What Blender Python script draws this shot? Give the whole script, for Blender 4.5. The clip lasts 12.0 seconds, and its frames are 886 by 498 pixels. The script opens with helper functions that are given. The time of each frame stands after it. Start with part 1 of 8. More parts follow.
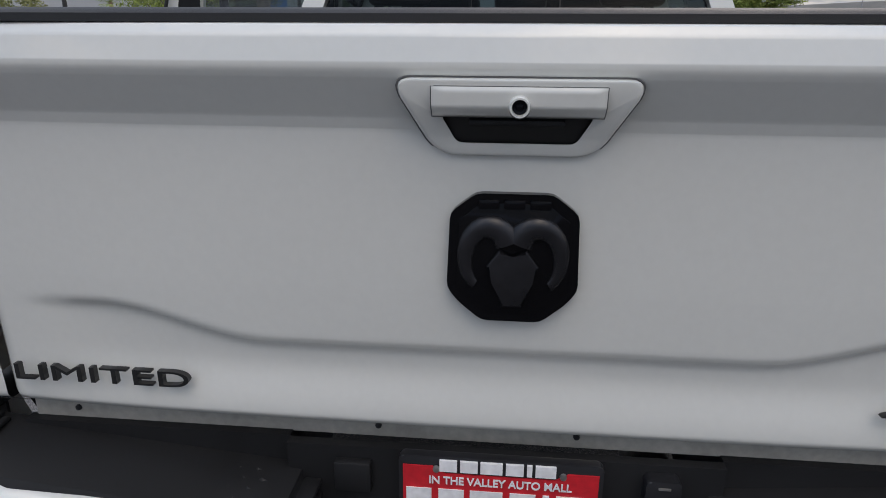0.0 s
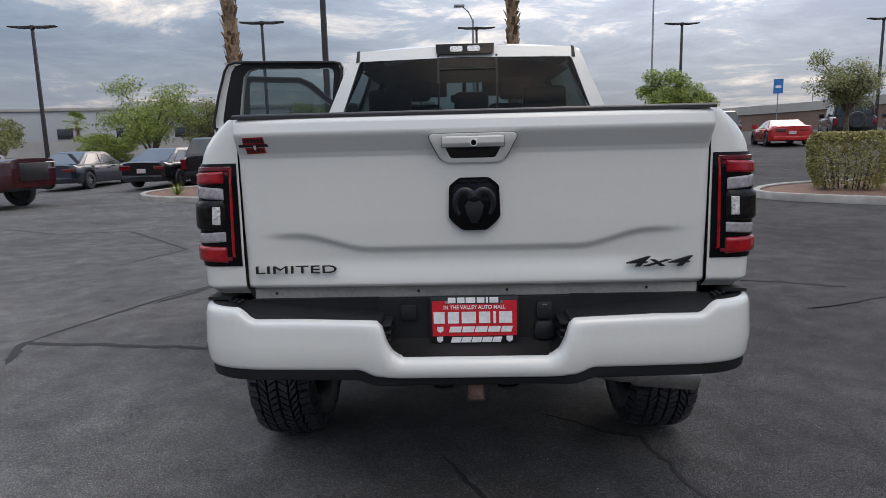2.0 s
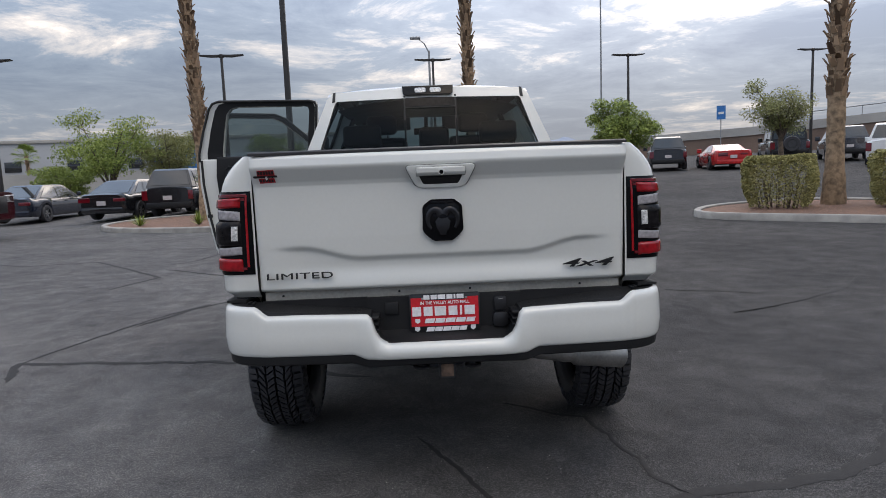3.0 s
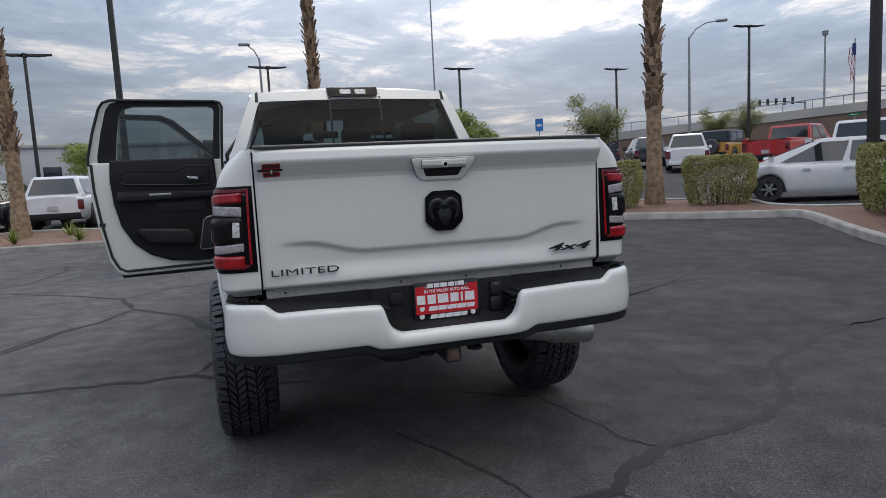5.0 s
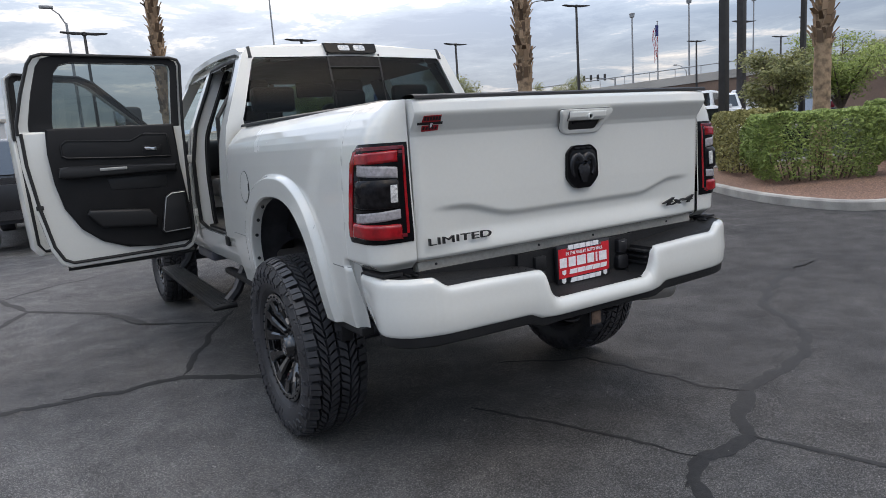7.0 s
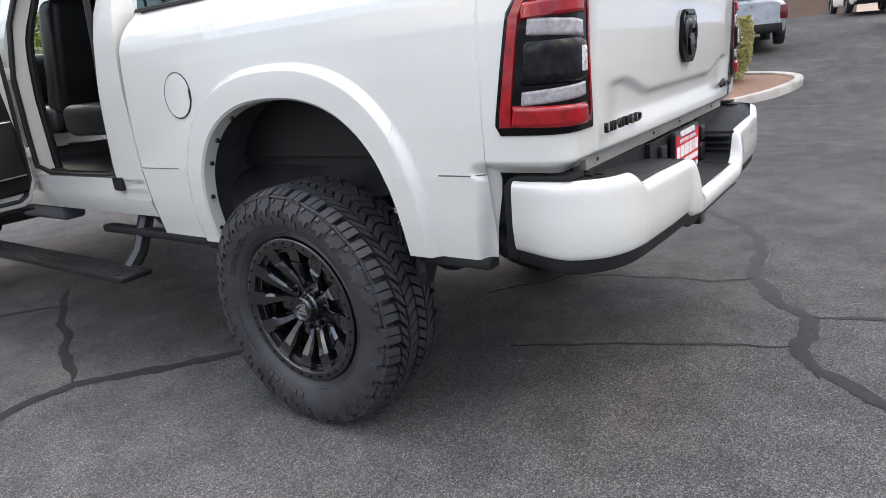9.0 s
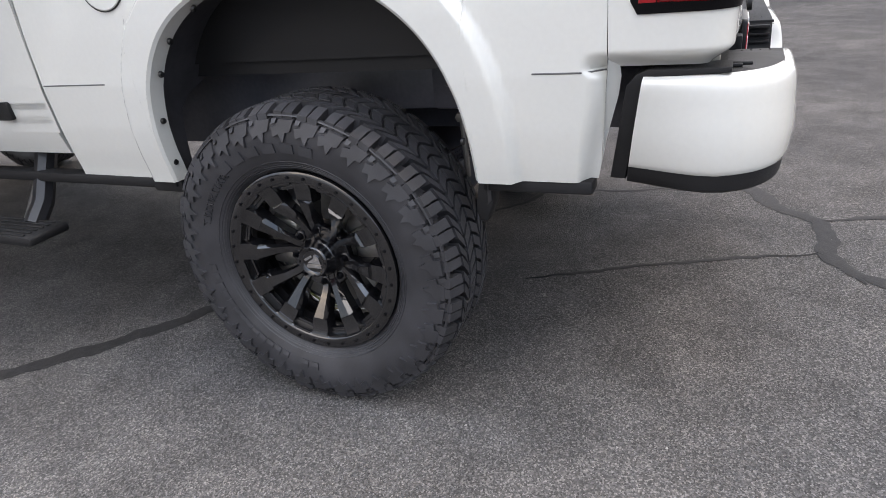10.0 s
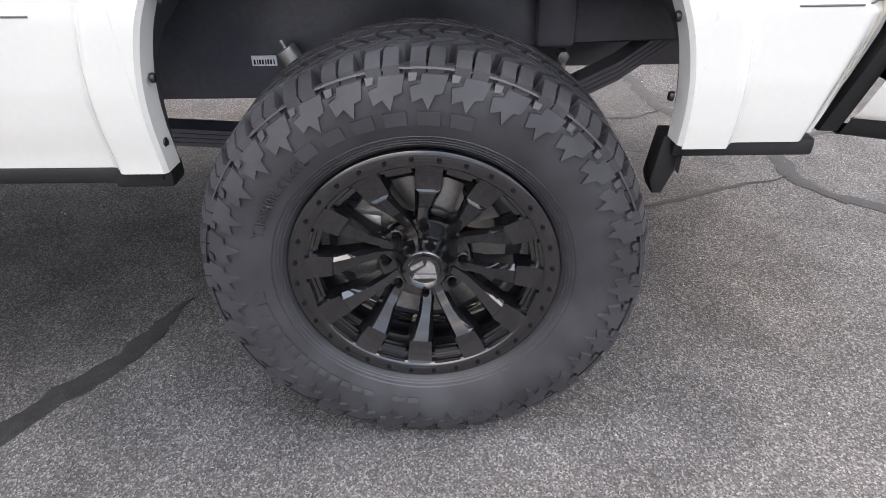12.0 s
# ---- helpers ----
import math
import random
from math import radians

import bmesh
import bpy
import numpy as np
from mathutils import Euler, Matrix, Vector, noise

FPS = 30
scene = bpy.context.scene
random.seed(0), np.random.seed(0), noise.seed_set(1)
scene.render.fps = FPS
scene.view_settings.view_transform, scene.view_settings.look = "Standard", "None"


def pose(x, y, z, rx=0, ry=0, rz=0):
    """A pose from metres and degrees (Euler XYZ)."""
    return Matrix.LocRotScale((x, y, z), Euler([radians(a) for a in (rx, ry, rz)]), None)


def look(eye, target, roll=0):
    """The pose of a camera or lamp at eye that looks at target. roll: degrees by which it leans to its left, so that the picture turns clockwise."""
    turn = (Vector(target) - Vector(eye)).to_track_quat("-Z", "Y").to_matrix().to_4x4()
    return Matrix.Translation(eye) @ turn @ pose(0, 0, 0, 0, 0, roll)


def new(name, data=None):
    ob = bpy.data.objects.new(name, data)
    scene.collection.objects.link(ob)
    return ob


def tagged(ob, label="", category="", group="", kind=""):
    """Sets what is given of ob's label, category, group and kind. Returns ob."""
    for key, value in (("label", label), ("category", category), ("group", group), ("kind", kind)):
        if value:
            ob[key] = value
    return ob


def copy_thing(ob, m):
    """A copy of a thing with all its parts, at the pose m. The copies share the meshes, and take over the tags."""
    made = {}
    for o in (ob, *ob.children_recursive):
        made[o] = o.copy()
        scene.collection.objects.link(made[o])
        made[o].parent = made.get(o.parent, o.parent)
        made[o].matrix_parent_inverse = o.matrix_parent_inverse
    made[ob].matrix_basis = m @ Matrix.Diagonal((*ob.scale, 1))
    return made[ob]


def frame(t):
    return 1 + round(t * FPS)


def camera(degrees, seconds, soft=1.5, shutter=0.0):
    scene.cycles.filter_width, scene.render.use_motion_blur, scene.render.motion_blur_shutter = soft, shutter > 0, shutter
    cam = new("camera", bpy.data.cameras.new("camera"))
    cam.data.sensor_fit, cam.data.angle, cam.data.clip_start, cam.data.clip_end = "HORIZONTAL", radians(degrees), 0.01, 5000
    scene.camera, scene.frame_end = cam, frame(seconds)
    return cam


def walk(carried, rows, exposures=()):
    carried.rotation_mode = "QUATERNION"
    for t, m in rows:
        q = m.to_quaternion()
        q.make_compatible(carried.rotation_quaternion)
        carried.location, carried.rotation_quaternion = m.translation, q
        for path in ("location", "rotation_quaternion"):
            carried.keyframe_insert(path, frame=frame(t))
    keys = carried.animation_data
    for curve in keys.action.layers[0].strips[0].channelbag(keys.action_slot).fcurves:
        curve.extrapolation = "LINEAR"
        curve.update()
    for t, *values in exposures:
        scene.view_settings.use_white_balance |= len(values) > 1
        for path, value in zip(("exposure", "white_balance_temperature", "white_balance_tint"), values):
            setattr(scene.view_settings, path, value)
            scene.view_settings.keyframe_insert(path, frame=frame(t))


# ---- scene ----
cam = camera(68.9, 12.0, soft=0.35)
PATH = [
    (0, (-0.005, -0.842, 1.560), (-0.184, 1.050, 0.932), 0.3),
    (0.2, (-0.039, -1.002, 1.522), (-0.163, 0.93, 1.022), 0.1),
    (0.5, (-0.065, -1.228, 1.492), (-0.216, 0.719, 1.057), -0.8),
    (1, (-0.04, -1.55, 1.49), (-0.187, 0.41, 1.123), -0.9),
    (1.5, (0.0, -1.884, 1.494), (-0.146, 0.079, 1.141), -0.8),
    (2, (-0.028, -2.21, 1.477), (-0.092, -0.237, 1.158), -1.4),
    (2.5, (-0.037, -2.523, 1.482), (-0.025, -0.548, 1.17), -1.6),
    (2.7, (-0.039, -2.645, 1.485), (-0.007, -0.664, 1.212), -1.9),
    (4.3, (-0.517, -2.978, 1.453), (-0.182, -1.017, 1.251), -1.8),
    (4.5, (-0.568, -2.927, 1.426), (-0.154, -0.98, 1.226), -1.8),
    (5, (-0.84, -2.793, 1.438), (-0.266, -0.891, 1.208), -2.9),
    (5.5, (-1.183, -2.645, 1.423), (-0.409, -0.816, 1.188), -2.8),
    (6, (-1.499, -2.514, 1.438), (-0.612, -0.738, 1.192), -2.5),
    (6.5, (-1.747, -2.265, 1.42), (-0.778, -0.542, 1.118), -2.6),
    (6.7, (-1.829, -2.173, 1.428), (-0.837, -0.465, 1.112), -3.0),
    (8.3, (-2.362, -1.229, 1.331), (-1.042, 0.198, 0.859), -6.7),
    (8.5, (-2.409, -1.047, 1.308), (-1.012, 0.284, 0.779), -4.8),
    (9, (-2.478, -0.683, 1.284), (-0.937, 0.461, 0.72), -5.8),
    (9.5, (-2.453, -0.317, 1.217), (-0.842, 0.638, 0.516), -6.0),
    (10, (-2.381, 0.031, 1.215), (-0.728, 0.796, 0.389), -5.9),
    (10.5, (-2.342, 0.399, 1.201), (-0.612, 0.936, 0.353), -5.2),
    (11, (-2.231, 0.691, 1.178), (-0.511, 1.009, 0.208), -4.5),
    (11.5, (-2.116, 0.911, 1.166), (-0.443, 1.0, 0.074), -0.6),
    (12, (-2.106, 1.021, 1.211), (-0.425, 1.042, 0.128), -1.0),
]
walk(cam, [(t, look(eye, target, roll)) for t, eye, target, roll in PATH], exposures=[(0, 0.44, 7600, 17), (1.0, 0.36, 7500, 16), (2.5, 0.44, 7500, 16), (5.5, 0.27, 7350, 15), (6.7, 0.64, 7500, 15), (8.5, 1.22, 7800, 16), (9.0, 1.54, 8000, 17), (9.5, 1.66, 8200, 18), (10.5, 1.84, 8400, 19), (11.2, 2.1, 8500, 20), (12, 2.35, 8500, 20)])

# ---- sky and sun ----
SUN_ELEV, SUN_AZ = radians(38), radians(20)
world = bpy.data.worlds.new("world")
scene.world = world
world.use_nodes = True
wn, wl = world.node_tree.nodes, world.node_tree.links
wn.clear()


def wnode(kind, **props):
    n = wn.new(kind)
    for k, v in props.items():
        if k in n.inputs:
            n.inputs[k].default_value = v
    return n


w_out = wn.new("ShaderNodeOutputWorld")
w_bg = wn.new("ShaderNodeBackground")
w_sky = wn.new("ShaderNodeTexSky")
w_sky.sky_type = "NISHITA"
w_sky.sun_disc = False
w_sky.sun_elevation = SUN_ELEV
w_sky.sun_rotation = SUN_AZ
w_sky.air_density, w_sky.dust_density = 1.0, 2.0
w_tc = wn.new("ShaderNodeTexCoord")
w_sep = wn.new("ShaderNodeSeparateXYZ")
wl.new(w_tc.outputs["Generated"], w_sep.inputs[0])
# cloud sheet: direction projected on a plane overhead
w_h = wn.new("ShaderNodeMath")
w_h.operation = "ADD"
w_h.inputs[1].default_value = 0.08
wl.new(w_sep.outputs["Z"], w_h.inputs[0])
w_m = wn.new("ShaderNodeMath")
w_m.operation = "MAXIMUM"
w_m.inputs[1].default_value = 0.06
wl.new(w_h.outputs[0], w_m.inputs[0])
w_dx, w_dy = wn.new("ShaderNodeMath"), wn.new("ShaderNodeMath")
for n, ax in ((w_dx, "X"), (w_dy, "Y")):
    n.operation = "DIVIDE"
    wl.new(w_sep.outputs[ax], n.inputs[0])
    wl.new(w_m.outputs[0], n.inputs[1])
w_cv = wn.new("ShaderNodeCombineXYZ")
wl.new(w_dx.outputs[0], w_cv.inputs[0])
wl.new(w_dy.outputs[0], w_cv.inputs[1])
w_n1 = wn.new("ShaderNodeTexNoise")
w_n1.inputs["Scale"].default_value = 1.05
w_n1.inputs["Detail"].default_value = 9
w_n1.inputs["Roughness"].default_value = 0.68
w_n1.inputs["Distortion"].default_value = 0.4
wl.new(w_cv.outputs[0], w_n1.inputs["Vector"])
w_n2 = wn.new("ShaderNodeTexNoise")
w_n2.inputs["Scale"].default_value = 0.38
w_n2.inputs["Detail"].default_value = 6
wl.new(w_cv.outputs[0], w_n2.inputs["Vector"])
# cloud brightness: grey-blue undersides to bright gaps
w_ramp = wn.new("ShaderNodeValToRGB")
cr = w_ramp.color_ramp
cr.elements[0].position, cr.elements[0].color = 0.42, (0.17, 0.26, 0.41, 1)
cr.elements[1].position, cr.elements[1].color = 0.65, (1.6, 1.56, 1.46, 1)
e = cr.elements.new(0.512)
e.color = (0.27, 0.38, 0.54, 1)
e = cr.elements.new(0.572)
e.color = (0.72, 0.76, 0.82, 1)
w_mixn = wn.new("ShaderNodeMix")
w_mixn.data_type = "FLOAT"
w_mixn.inputs["Factor"].default_value = 0.45
wl.new(w_n1.outputs["Fac"], w_mixn.inputs["A"])
wl.new(w_n2.outputs["Fac"], w_mixn.inputs["B"])
wl.new(w_mixn.outputs["Result"], w_ramp.inputs["Fac"])
# brighter round the veiled sun, as thin cloud is
w_dot = wn.new("ShaderNodeVectorMath")
w_dot.operation = "DOT_PRODUCT"
GLOW_EL, GLOW_AZ = radians(19), radians(30)
w_dot.inputs[1].default_value = (math.cos(GLOW_EL) * math.sin(GLOW_AZ), math.cos(GLOW_EL) * math.cos(GLOW_AZ), math.sin(GLOW_EL))
wl.new(w_tc.outputs["Generated"], w_dot.inputs[0])
w_glow = wn.new("ShaderNodeMapRange")
w_glow.inputs["From Min"].default_value = 0.72
w_glow.inputs["From Max"].default_value = 1.0
w_glow.inputs["To Min"].default_value = 0.92
w_glow.inputs["To Max"].default_value = 1.42
wl.new(w_dot.outputs["Value"], w_glow.inputs["Value"])
w_br = wn.new("ShaderNodeVectorMath")
w_br.operation = "SCALE"
wl.new(w_ramp.outputs["Color"], w_br.inputs[0])
wl.new(w_glow.outputs["Result"], w_br.inputs["Scale"])
w_sk = wn.new("ShaderNodeVectorMath")
w_sk.operation = "SCALE"
w_sk.inputs["Scale"].default_value = 0.1
wl.new(w_sky.outputs["Color"], w_sk.inputs[0])
# warm pale strip low on the horizon
w_hz = wn.new("ShaderNodeMapRange")
w_hz.inputs["From Min"].default_value = 0.0
w_hz.inputs["From Max"].default_value = 0.16
w_hz.inputs["To Min"].default_value = 0.75
w_hz.inputs["To Max"].default_value = 0.0
wl.new(w_sep.outputs["Z"], w_hz.inputs["Value"])
w_mix1 = wn.new("ShaderNodeMix")
w_mix1.data_type = "RGBA"
w_mix1.inputs["Factor"].default_value = 0.85
wl.new(w_sk.outputs[0], w_mix1.inputs["A"])
wl.new(w_br.outputs[0], w_mix1.inputs["B"])
w_mix2 = wn.new("ShaderNodeMix")
w_mix2.data_type = "RGBA"
w_mix2.inputs["B"].default_value = (0.44, 0.55, 0.70, 1)
wl.new(w_hz.outputs["Result"], w_mix2.inputs["Factor"])
wl.new(w_mix1.outputs["Result"], w_mix2.inputs["A"])
w_ov = wn.new("ShaderNodeMapRange")
w_ov.inputs["From Min"].default_value = 0.05
w_ov.inputs["From Max"].default_value = 0.9
w_ov.inputs["To Min"].default_value = 0.54
w_ov.inputs["To Max"].default_value = 2.75
wl.new(w_sep.outputs["Z"], w_ov.inputs["Value"])
w_fin = wn.new("ShaderNodeVectorMath")
w_fin.operation = "SCALE"
wl.new(w_mix2.outputs["Result"], w_fin.inputs[0])
wl.new(w_ov.outputs["Result"], w_fin.inputs["Scale"])
wl.new(w_fin.outputs[0], w_bg.inputs["Color"])
w_bg.inputs["Strength"].default_value = 1.0
wl.new(w_bg.outputs[0], w_out.inputs["Surface"])

sun_data = bpy.data.lights.new("sun", "SUN")
sun_data.energy, sun_data.angle, sun_data.color = 0.55, radians(35), (1.0, 0.95, 0.88)
sun = new("sun", sun_data)
sun.matrix_world = look((0, 0, 30), (-30 * math.cos(SUN_ELEV) * math.sin(SUN_AZ), -30 * math.cos(SUN_ELEV) * math.cos(SUN_AZ), 30 - 30 * math.sin(SUN_ELEV)))

# ---- materials ----
def mat(name, col, rough=0.5, metal=0.0, var=0.12, scale=6.0, bump=0.0, bscale=80.0, coat=0.0, spec=0.5, rvar=0.1, col2=None, fine=0.05):
    """A surface with colour variation at two scales, uneven gloss and fine relief."""
    m = bpy.data.materials.new(name)
    m.use_nodes = True
    nt = m.node_tree
    N, L = nt.nodes, nt.links
    b = N["Principled BSDF"]
    b.inputs["Metallic"].default_value = metal
    b.inputs["Specular IOR Level"].default_value = spec
    b.inputs["Coat Weight"].default_value = coat
    b.inputs["Coat Roughness"].default_value = 0.03
    tc = N.new("ShaderNodeTexCoord")
    n1 = N.new("ShaderNodeTexNoise")
    n1.inputs["Scale"].default_value = scale
    n1.inputs["Detail"].default_value = 5
    n2 = N.new("ShaderNodeTexNoise")
    n2.inputs["Scale"].default_value = bscale
    n2.inputs["Detail"].default_value = 3
    L.new(tc.outputs["Object"], n1.inputs["Vector"])
    L.new(tc.outputs["Object"], n2.inputs["Vector"])
    mx = N.new("ShaderNodeMix")
    mx.data_type = "RGBA"
    c2 = col2 or tuple(c * (1 - 2 * var) for c in col)
    mx.inputs["A"].default_value = (*c2, 1)
    mx.inputs["B"].default_value = (*(min(1, c * (1 + var * 0.6)) for c in col), 1)
    r1 = N.new("ShaderNodeMapRange")
    r1.inputs["From Min"].default_value = 0.3
    r1.inputs["From Max"].default_value = 0.62
    L.new(n1.outputs["Fac"], r1.inputs["Value"])
    L.new(r1.outputs["Result"], mx.inputs["Factor"])
    hs = N.new("ShaderNodeHueSaturation")
    r2 = N.new("ShaderNodeMapRange")
    r2.inputs["From Min"].default_value = 0.3
    r2.inputs["From Max"].default_value = 0.7
    r2.inputs["To Min"].default_value = 1 - fine * 2
    r2.inputs["To Max"].default_value = 1 + fine * 2
    L.new(n2.outputs["Fac"], r2.inputs["Value"])
    L.new(r2.outputs["Result"], hs.inputs["Value"])
    L.new(mx.outputs["Result"], hs.inputs["Color"])
    L.new(hs.outputs["Color"], b.inputs["Base Color"])
    rr = N.new("ShaderNodeMapRange")
    rr.inputs["From Min"].default_value = 0.3
    rr.inputs["From Max"].default_value = 0.7
    rr.inputs["To Min"].default_value = max(0.02, rough * (1 - rvar))
    rr.inputs["To Max"].default_value = min(1, rough * (1 + rvar))
    L.new(n1.outputs["Fac"], rr.inputs["Value"])
    L.new(rr.outputs["Result"], b.inputs["Roughness"])
    if bump:
        bp = N.new("ShaderNodeBump")
        bp.inputs["Strength"].default_value = 0.6
        bp.inputs["Distance"].default_value = bump
        L.new(n2.outputs["Fac"], bp.inputs["Height"])
        L.new(bp.outputs["Normal"], b.inputs["Normal"])
    return m


def glass(name, tint, clear=0.5, rough=0.02, gloss=0.06):
    """Tinted pane: part of the light passes, coloured; the rest mirrors as glass does."""
    m = bpy.data.materials.new(name)
    m.use_nodes = True
    N, L = m.node_tree.nodes, m.node_tree.links
    N.clear()
    out = N.new("ShaderNodeOutputMaterial")
    tr = N.new("ShaderNodeBsdfTransparent")
    tr.inputs[0].default_value = (*(t * clear for t in tint), 1)
    gl = N.new("ShaderNodeBsdfGlossy")
    gl.inputs["Roughness"].default_value = rough
    gl.inputs["Color"].default_value = (1, 1, 1, 1)
    # thin pane: the same gloss from both sides, rising at a slant
    lw = N.new("ShaderNodeLayerWeight")
    lw.inputs["Blend"].default_value = 0.5
    pw = N.new("ShaderNodeMath")
    pw.operation = "POWER"
    pw.inputs[1].default_value = 4.5
    L.new(lw.outputs["Facing"], pw.inputs[0])
    fr = N.new("ShaderNodeMath")
    fr.operation = "MULTIPLY_ADD"
    fr.inputs[1].default_value = 0.9
    fr.inputs[2].default_value = gloss
    L.new(pw.outputs[0], fr.inputs[0])
    mx = N.new("ShaderNodeMixShader")
    L.new(fr.outputs[0], mx.inputs[0])
    L.new(tr.outputs[0], mx.inputs[1])
    L.new(gl.outputs[0], mx.inputs[2])
    L.new(mx.outputs[0], out.inputs["Surface"])
    return m


def asphalt():
    m = bpy.data.materials.new("asphalt")
    m.use_nodes = True
    N, L = m.node_tree.nodes, m.node_tree.links
    b = N["Principled BSDF"]
    tc = N.new("ShaderNodeTexCoord")
    big = N.new("ShaderNodeTexNoise")
    big.inputs["Scale"].default_value = 0.5
    big.inputs["Detail"].default_value = 6
    big.inputs["Roughness"].default_value = 0.65
    mid = N.new("ShaderNodeTexNoise")
    mid.inputs["Scale"].default_value = 4.0
    mid.inputs["Detail"].default_value = 6
    vor = N.new("ShaderNodeTexVoronoi")
    vor.inputs["Scale"].default_value = 240
    fin = N.new("ShaderNodeTexNoise")
    fin.inputs["Scale"].default_value = 240
    fin.inputs["Detail"].default_value = 2
    for n in (big, mid, vor, fin):
        L.new(tc.outputs["Object"], n.inputs["Vector"])
    ramp = N.new("ShaderNodeValToRGB")
    c = ramp.color_ramp
    c.elements[0].position, c.elements[0].color = 0.3, (0.066, 0.065, 0.066, 1)
    c.elements[1].position, c.elements[1].color = 0.7, (0.118, 0.114, 0.111, 1)
    L.new(big.outputs["Fac"], ramp.inputs["Fac"])
    midr = N.new("ShaderNodeMapRange")
    midr.inputs["From Min"].default_value = 0.3
    midr.inputs["From Max"].default_value = 0.7
    midr.inputs["To Min"].default_value = 0.84
    midr.inputs["To Max"].default_value = 1.18
    L.new(mid.outputs["Fac"], midr.inputs["Value"])
    # single stones, some much paler than the binder
    grain = N.new("ShaderNodeSeparateColor")
    L.new(vor.outputs["Color"], grain.inputs[0])
    gr = N.new("ShaderNodeValToRGB")
    g = gr.color_ramp
    g.elements[0].position, g.elements[0].color = 0.0, (0.5, 0.5, 0.5, 1)
    g.elements[1].position, g.elements[1].color = 1.0, (2.15, 2.1, 2.05, 1)
    e = g.elements.new(0.6)
    e.color = (0.95, 0.95, 0.95, 1)
    e = g.elements.new(0.85)
    e.color = (1.45, 1.42, 1.4, 1)
    L.new(grain.outputs[0], gr.inputs["Fac"])
    m1 = N.new("ShaderNodeMix")
    m1.data_type, m1.blend_type = "RGBA", "MULTIPLY"
    m1.inputs["Factor"].default_value = 1.0
    L.new(ramp.outputs["Color"], m1.inputs["A"])
    L.new(gr.outputs["Color"], m1.inputs["B"])
    m2 = N.new("ShaderNodeVectorMath")
    m2.operation = "SCALE"
    L.new(m1.outputs["Result"], m2.inputs[0])
    L.new(midr.outputs["Result"], m2.inputs["Scale"])
    # the base colour is scaled from paler in the west to darker east
    sep = N.new("ShaderNodeSeparateXYZ")
    L.new(tc.outputs["Object"], sep.inputs[0])
    wob = N.new("ShaderNodeMath")
    wob.operation = "MULTIPLY_ADD"
    L.new(big.outputs["Fac"], wob.inputs[0])
    wob.inputs[1].default_value = 2.4
    L.new(sep.outputs["X"], wob.inputs[2])
    west_east = N.new("ShaderNodeMapRange")
    west_east.interpolation_type = "SMOOTHSTEP"
    west_east.inputs["From Min"].default_value = -1.6
    west_east.inputs["From Max"].default_value = 3.6
    west_east.inputs["To Min"].default_value = 1.30
    west_east.inputs["To Max"].default_value = 0.72
    L.new(wob.outputs[0], west_east.inputs["Value"])
    m3 = N.new("ShaderNodeVectorMath")
    m3.operation = "SCALE"
    L.new(m2.outputs[0], m3.inputs[0])
    L.new(west_east.outputs["Result"], m3.inputs["Scale"])
    L.new(m3.outputs[0], b.inputs["Base Color"])
    b.inputs["Roughness"].default_value = 0.9
    b.inputs["Specular IOR Level"].default_value = 0.12
    ad = N.new("ShaderNodeMath")
    ad.operation = "ADD"
    L.new(vor.outputs["Distance"], ad.inputs[0])
    L.new(fin.outputs["Fac"], ad.inputs[1])
    bp = N.new("ShaderNodeBump")
    bp.inputs["Strength"].default_value = 0.7
    bp.inputs["Distance"].default_value = 0.0045
    L.new(ad.outputs[0], bp.inputs["Height"])
    L.new(bp.outputs["Normal"], b.inputs["Normal"])
    return m


M_WHITE = mat("white_pearl_paint", (0.67, 0.67, 0.63), 0.24, var=0.012, scale=1.5, coat=1.0, fine=0.006, rvar=0.15)
M_WHITE_FAR = mat("white_car_paint", (0.78, 0.78, 0.78), 0.3, var=0.02, coat=0.5)
M_BLACK_PLASTIC = mat("black_textured_plastic", (0.013, 0.013, 0.014), 0.58, var=0.15, bump=0.0006, bscale=900, fine=0.1, spec=0.32)
M_GLOSS_BLACK = mat("gloss_black", (0.004, 0.004, 0.005), 0.07, var=0.1, coat=0.0, spec=0.18, fine=0.02)
M_SATIN_BLACK = mat("satin_black", (0.015, 0.015, 0.017), 0.34, var=0.1, fine=0.03)
M_EMBLEM = mat("emblem_relief_sheen", (0.022, 0.022, 0.025), 0.24, metal=0.4, var=0.1)
M_RUBBER = mat("tyre_rubber", (0.036, 0.036, 0.040), 0.47, var=0.2, scale=9, bump=0.0006, bscale=500, fine=0.1)
M_SEAL = mat("black_rubber_seal", (0.012, 0.012, 0.012), 0.55)
M_RIM = mat("gloss_black_wheel", (0.006, 0.006, 0.007), 0.07, metal=0.0, var=0.2, coat=1.0, fine=0.03, spec=0.5)
M_LINER = mat("wheel_liner_dark", (0.050, 0.050, 0.056), 0.45, var=0.2, bump=0.001, bscale=40, spec=0.4)
M_FRAME = mat("dark_chassis", (0.070, 0.072, 0.086), 0.33, var=0.25, scale=4)
M_STEEL = mat("dull_steel", (0.42, 0.41, 0.39), 0.42, metal=0.9, var=0.2)
M_RUST = mat("rusty_steel", (0.16, 0.10, 0.07), 0.8, var=0.3, scale=20)
M_CREASE = mat("grey_body_gap", (0.10, 0.10, 0.10), 0.5)
M_SILL = mat("grey_primer_sill", (0.40, 0.38, 0.34), 0.6, var=0.1)
M_RED_LENS = mat("red_lens", (0.33, 0.004, 0.009), 0.08, var=0.2, scale=30, coat=0.3)
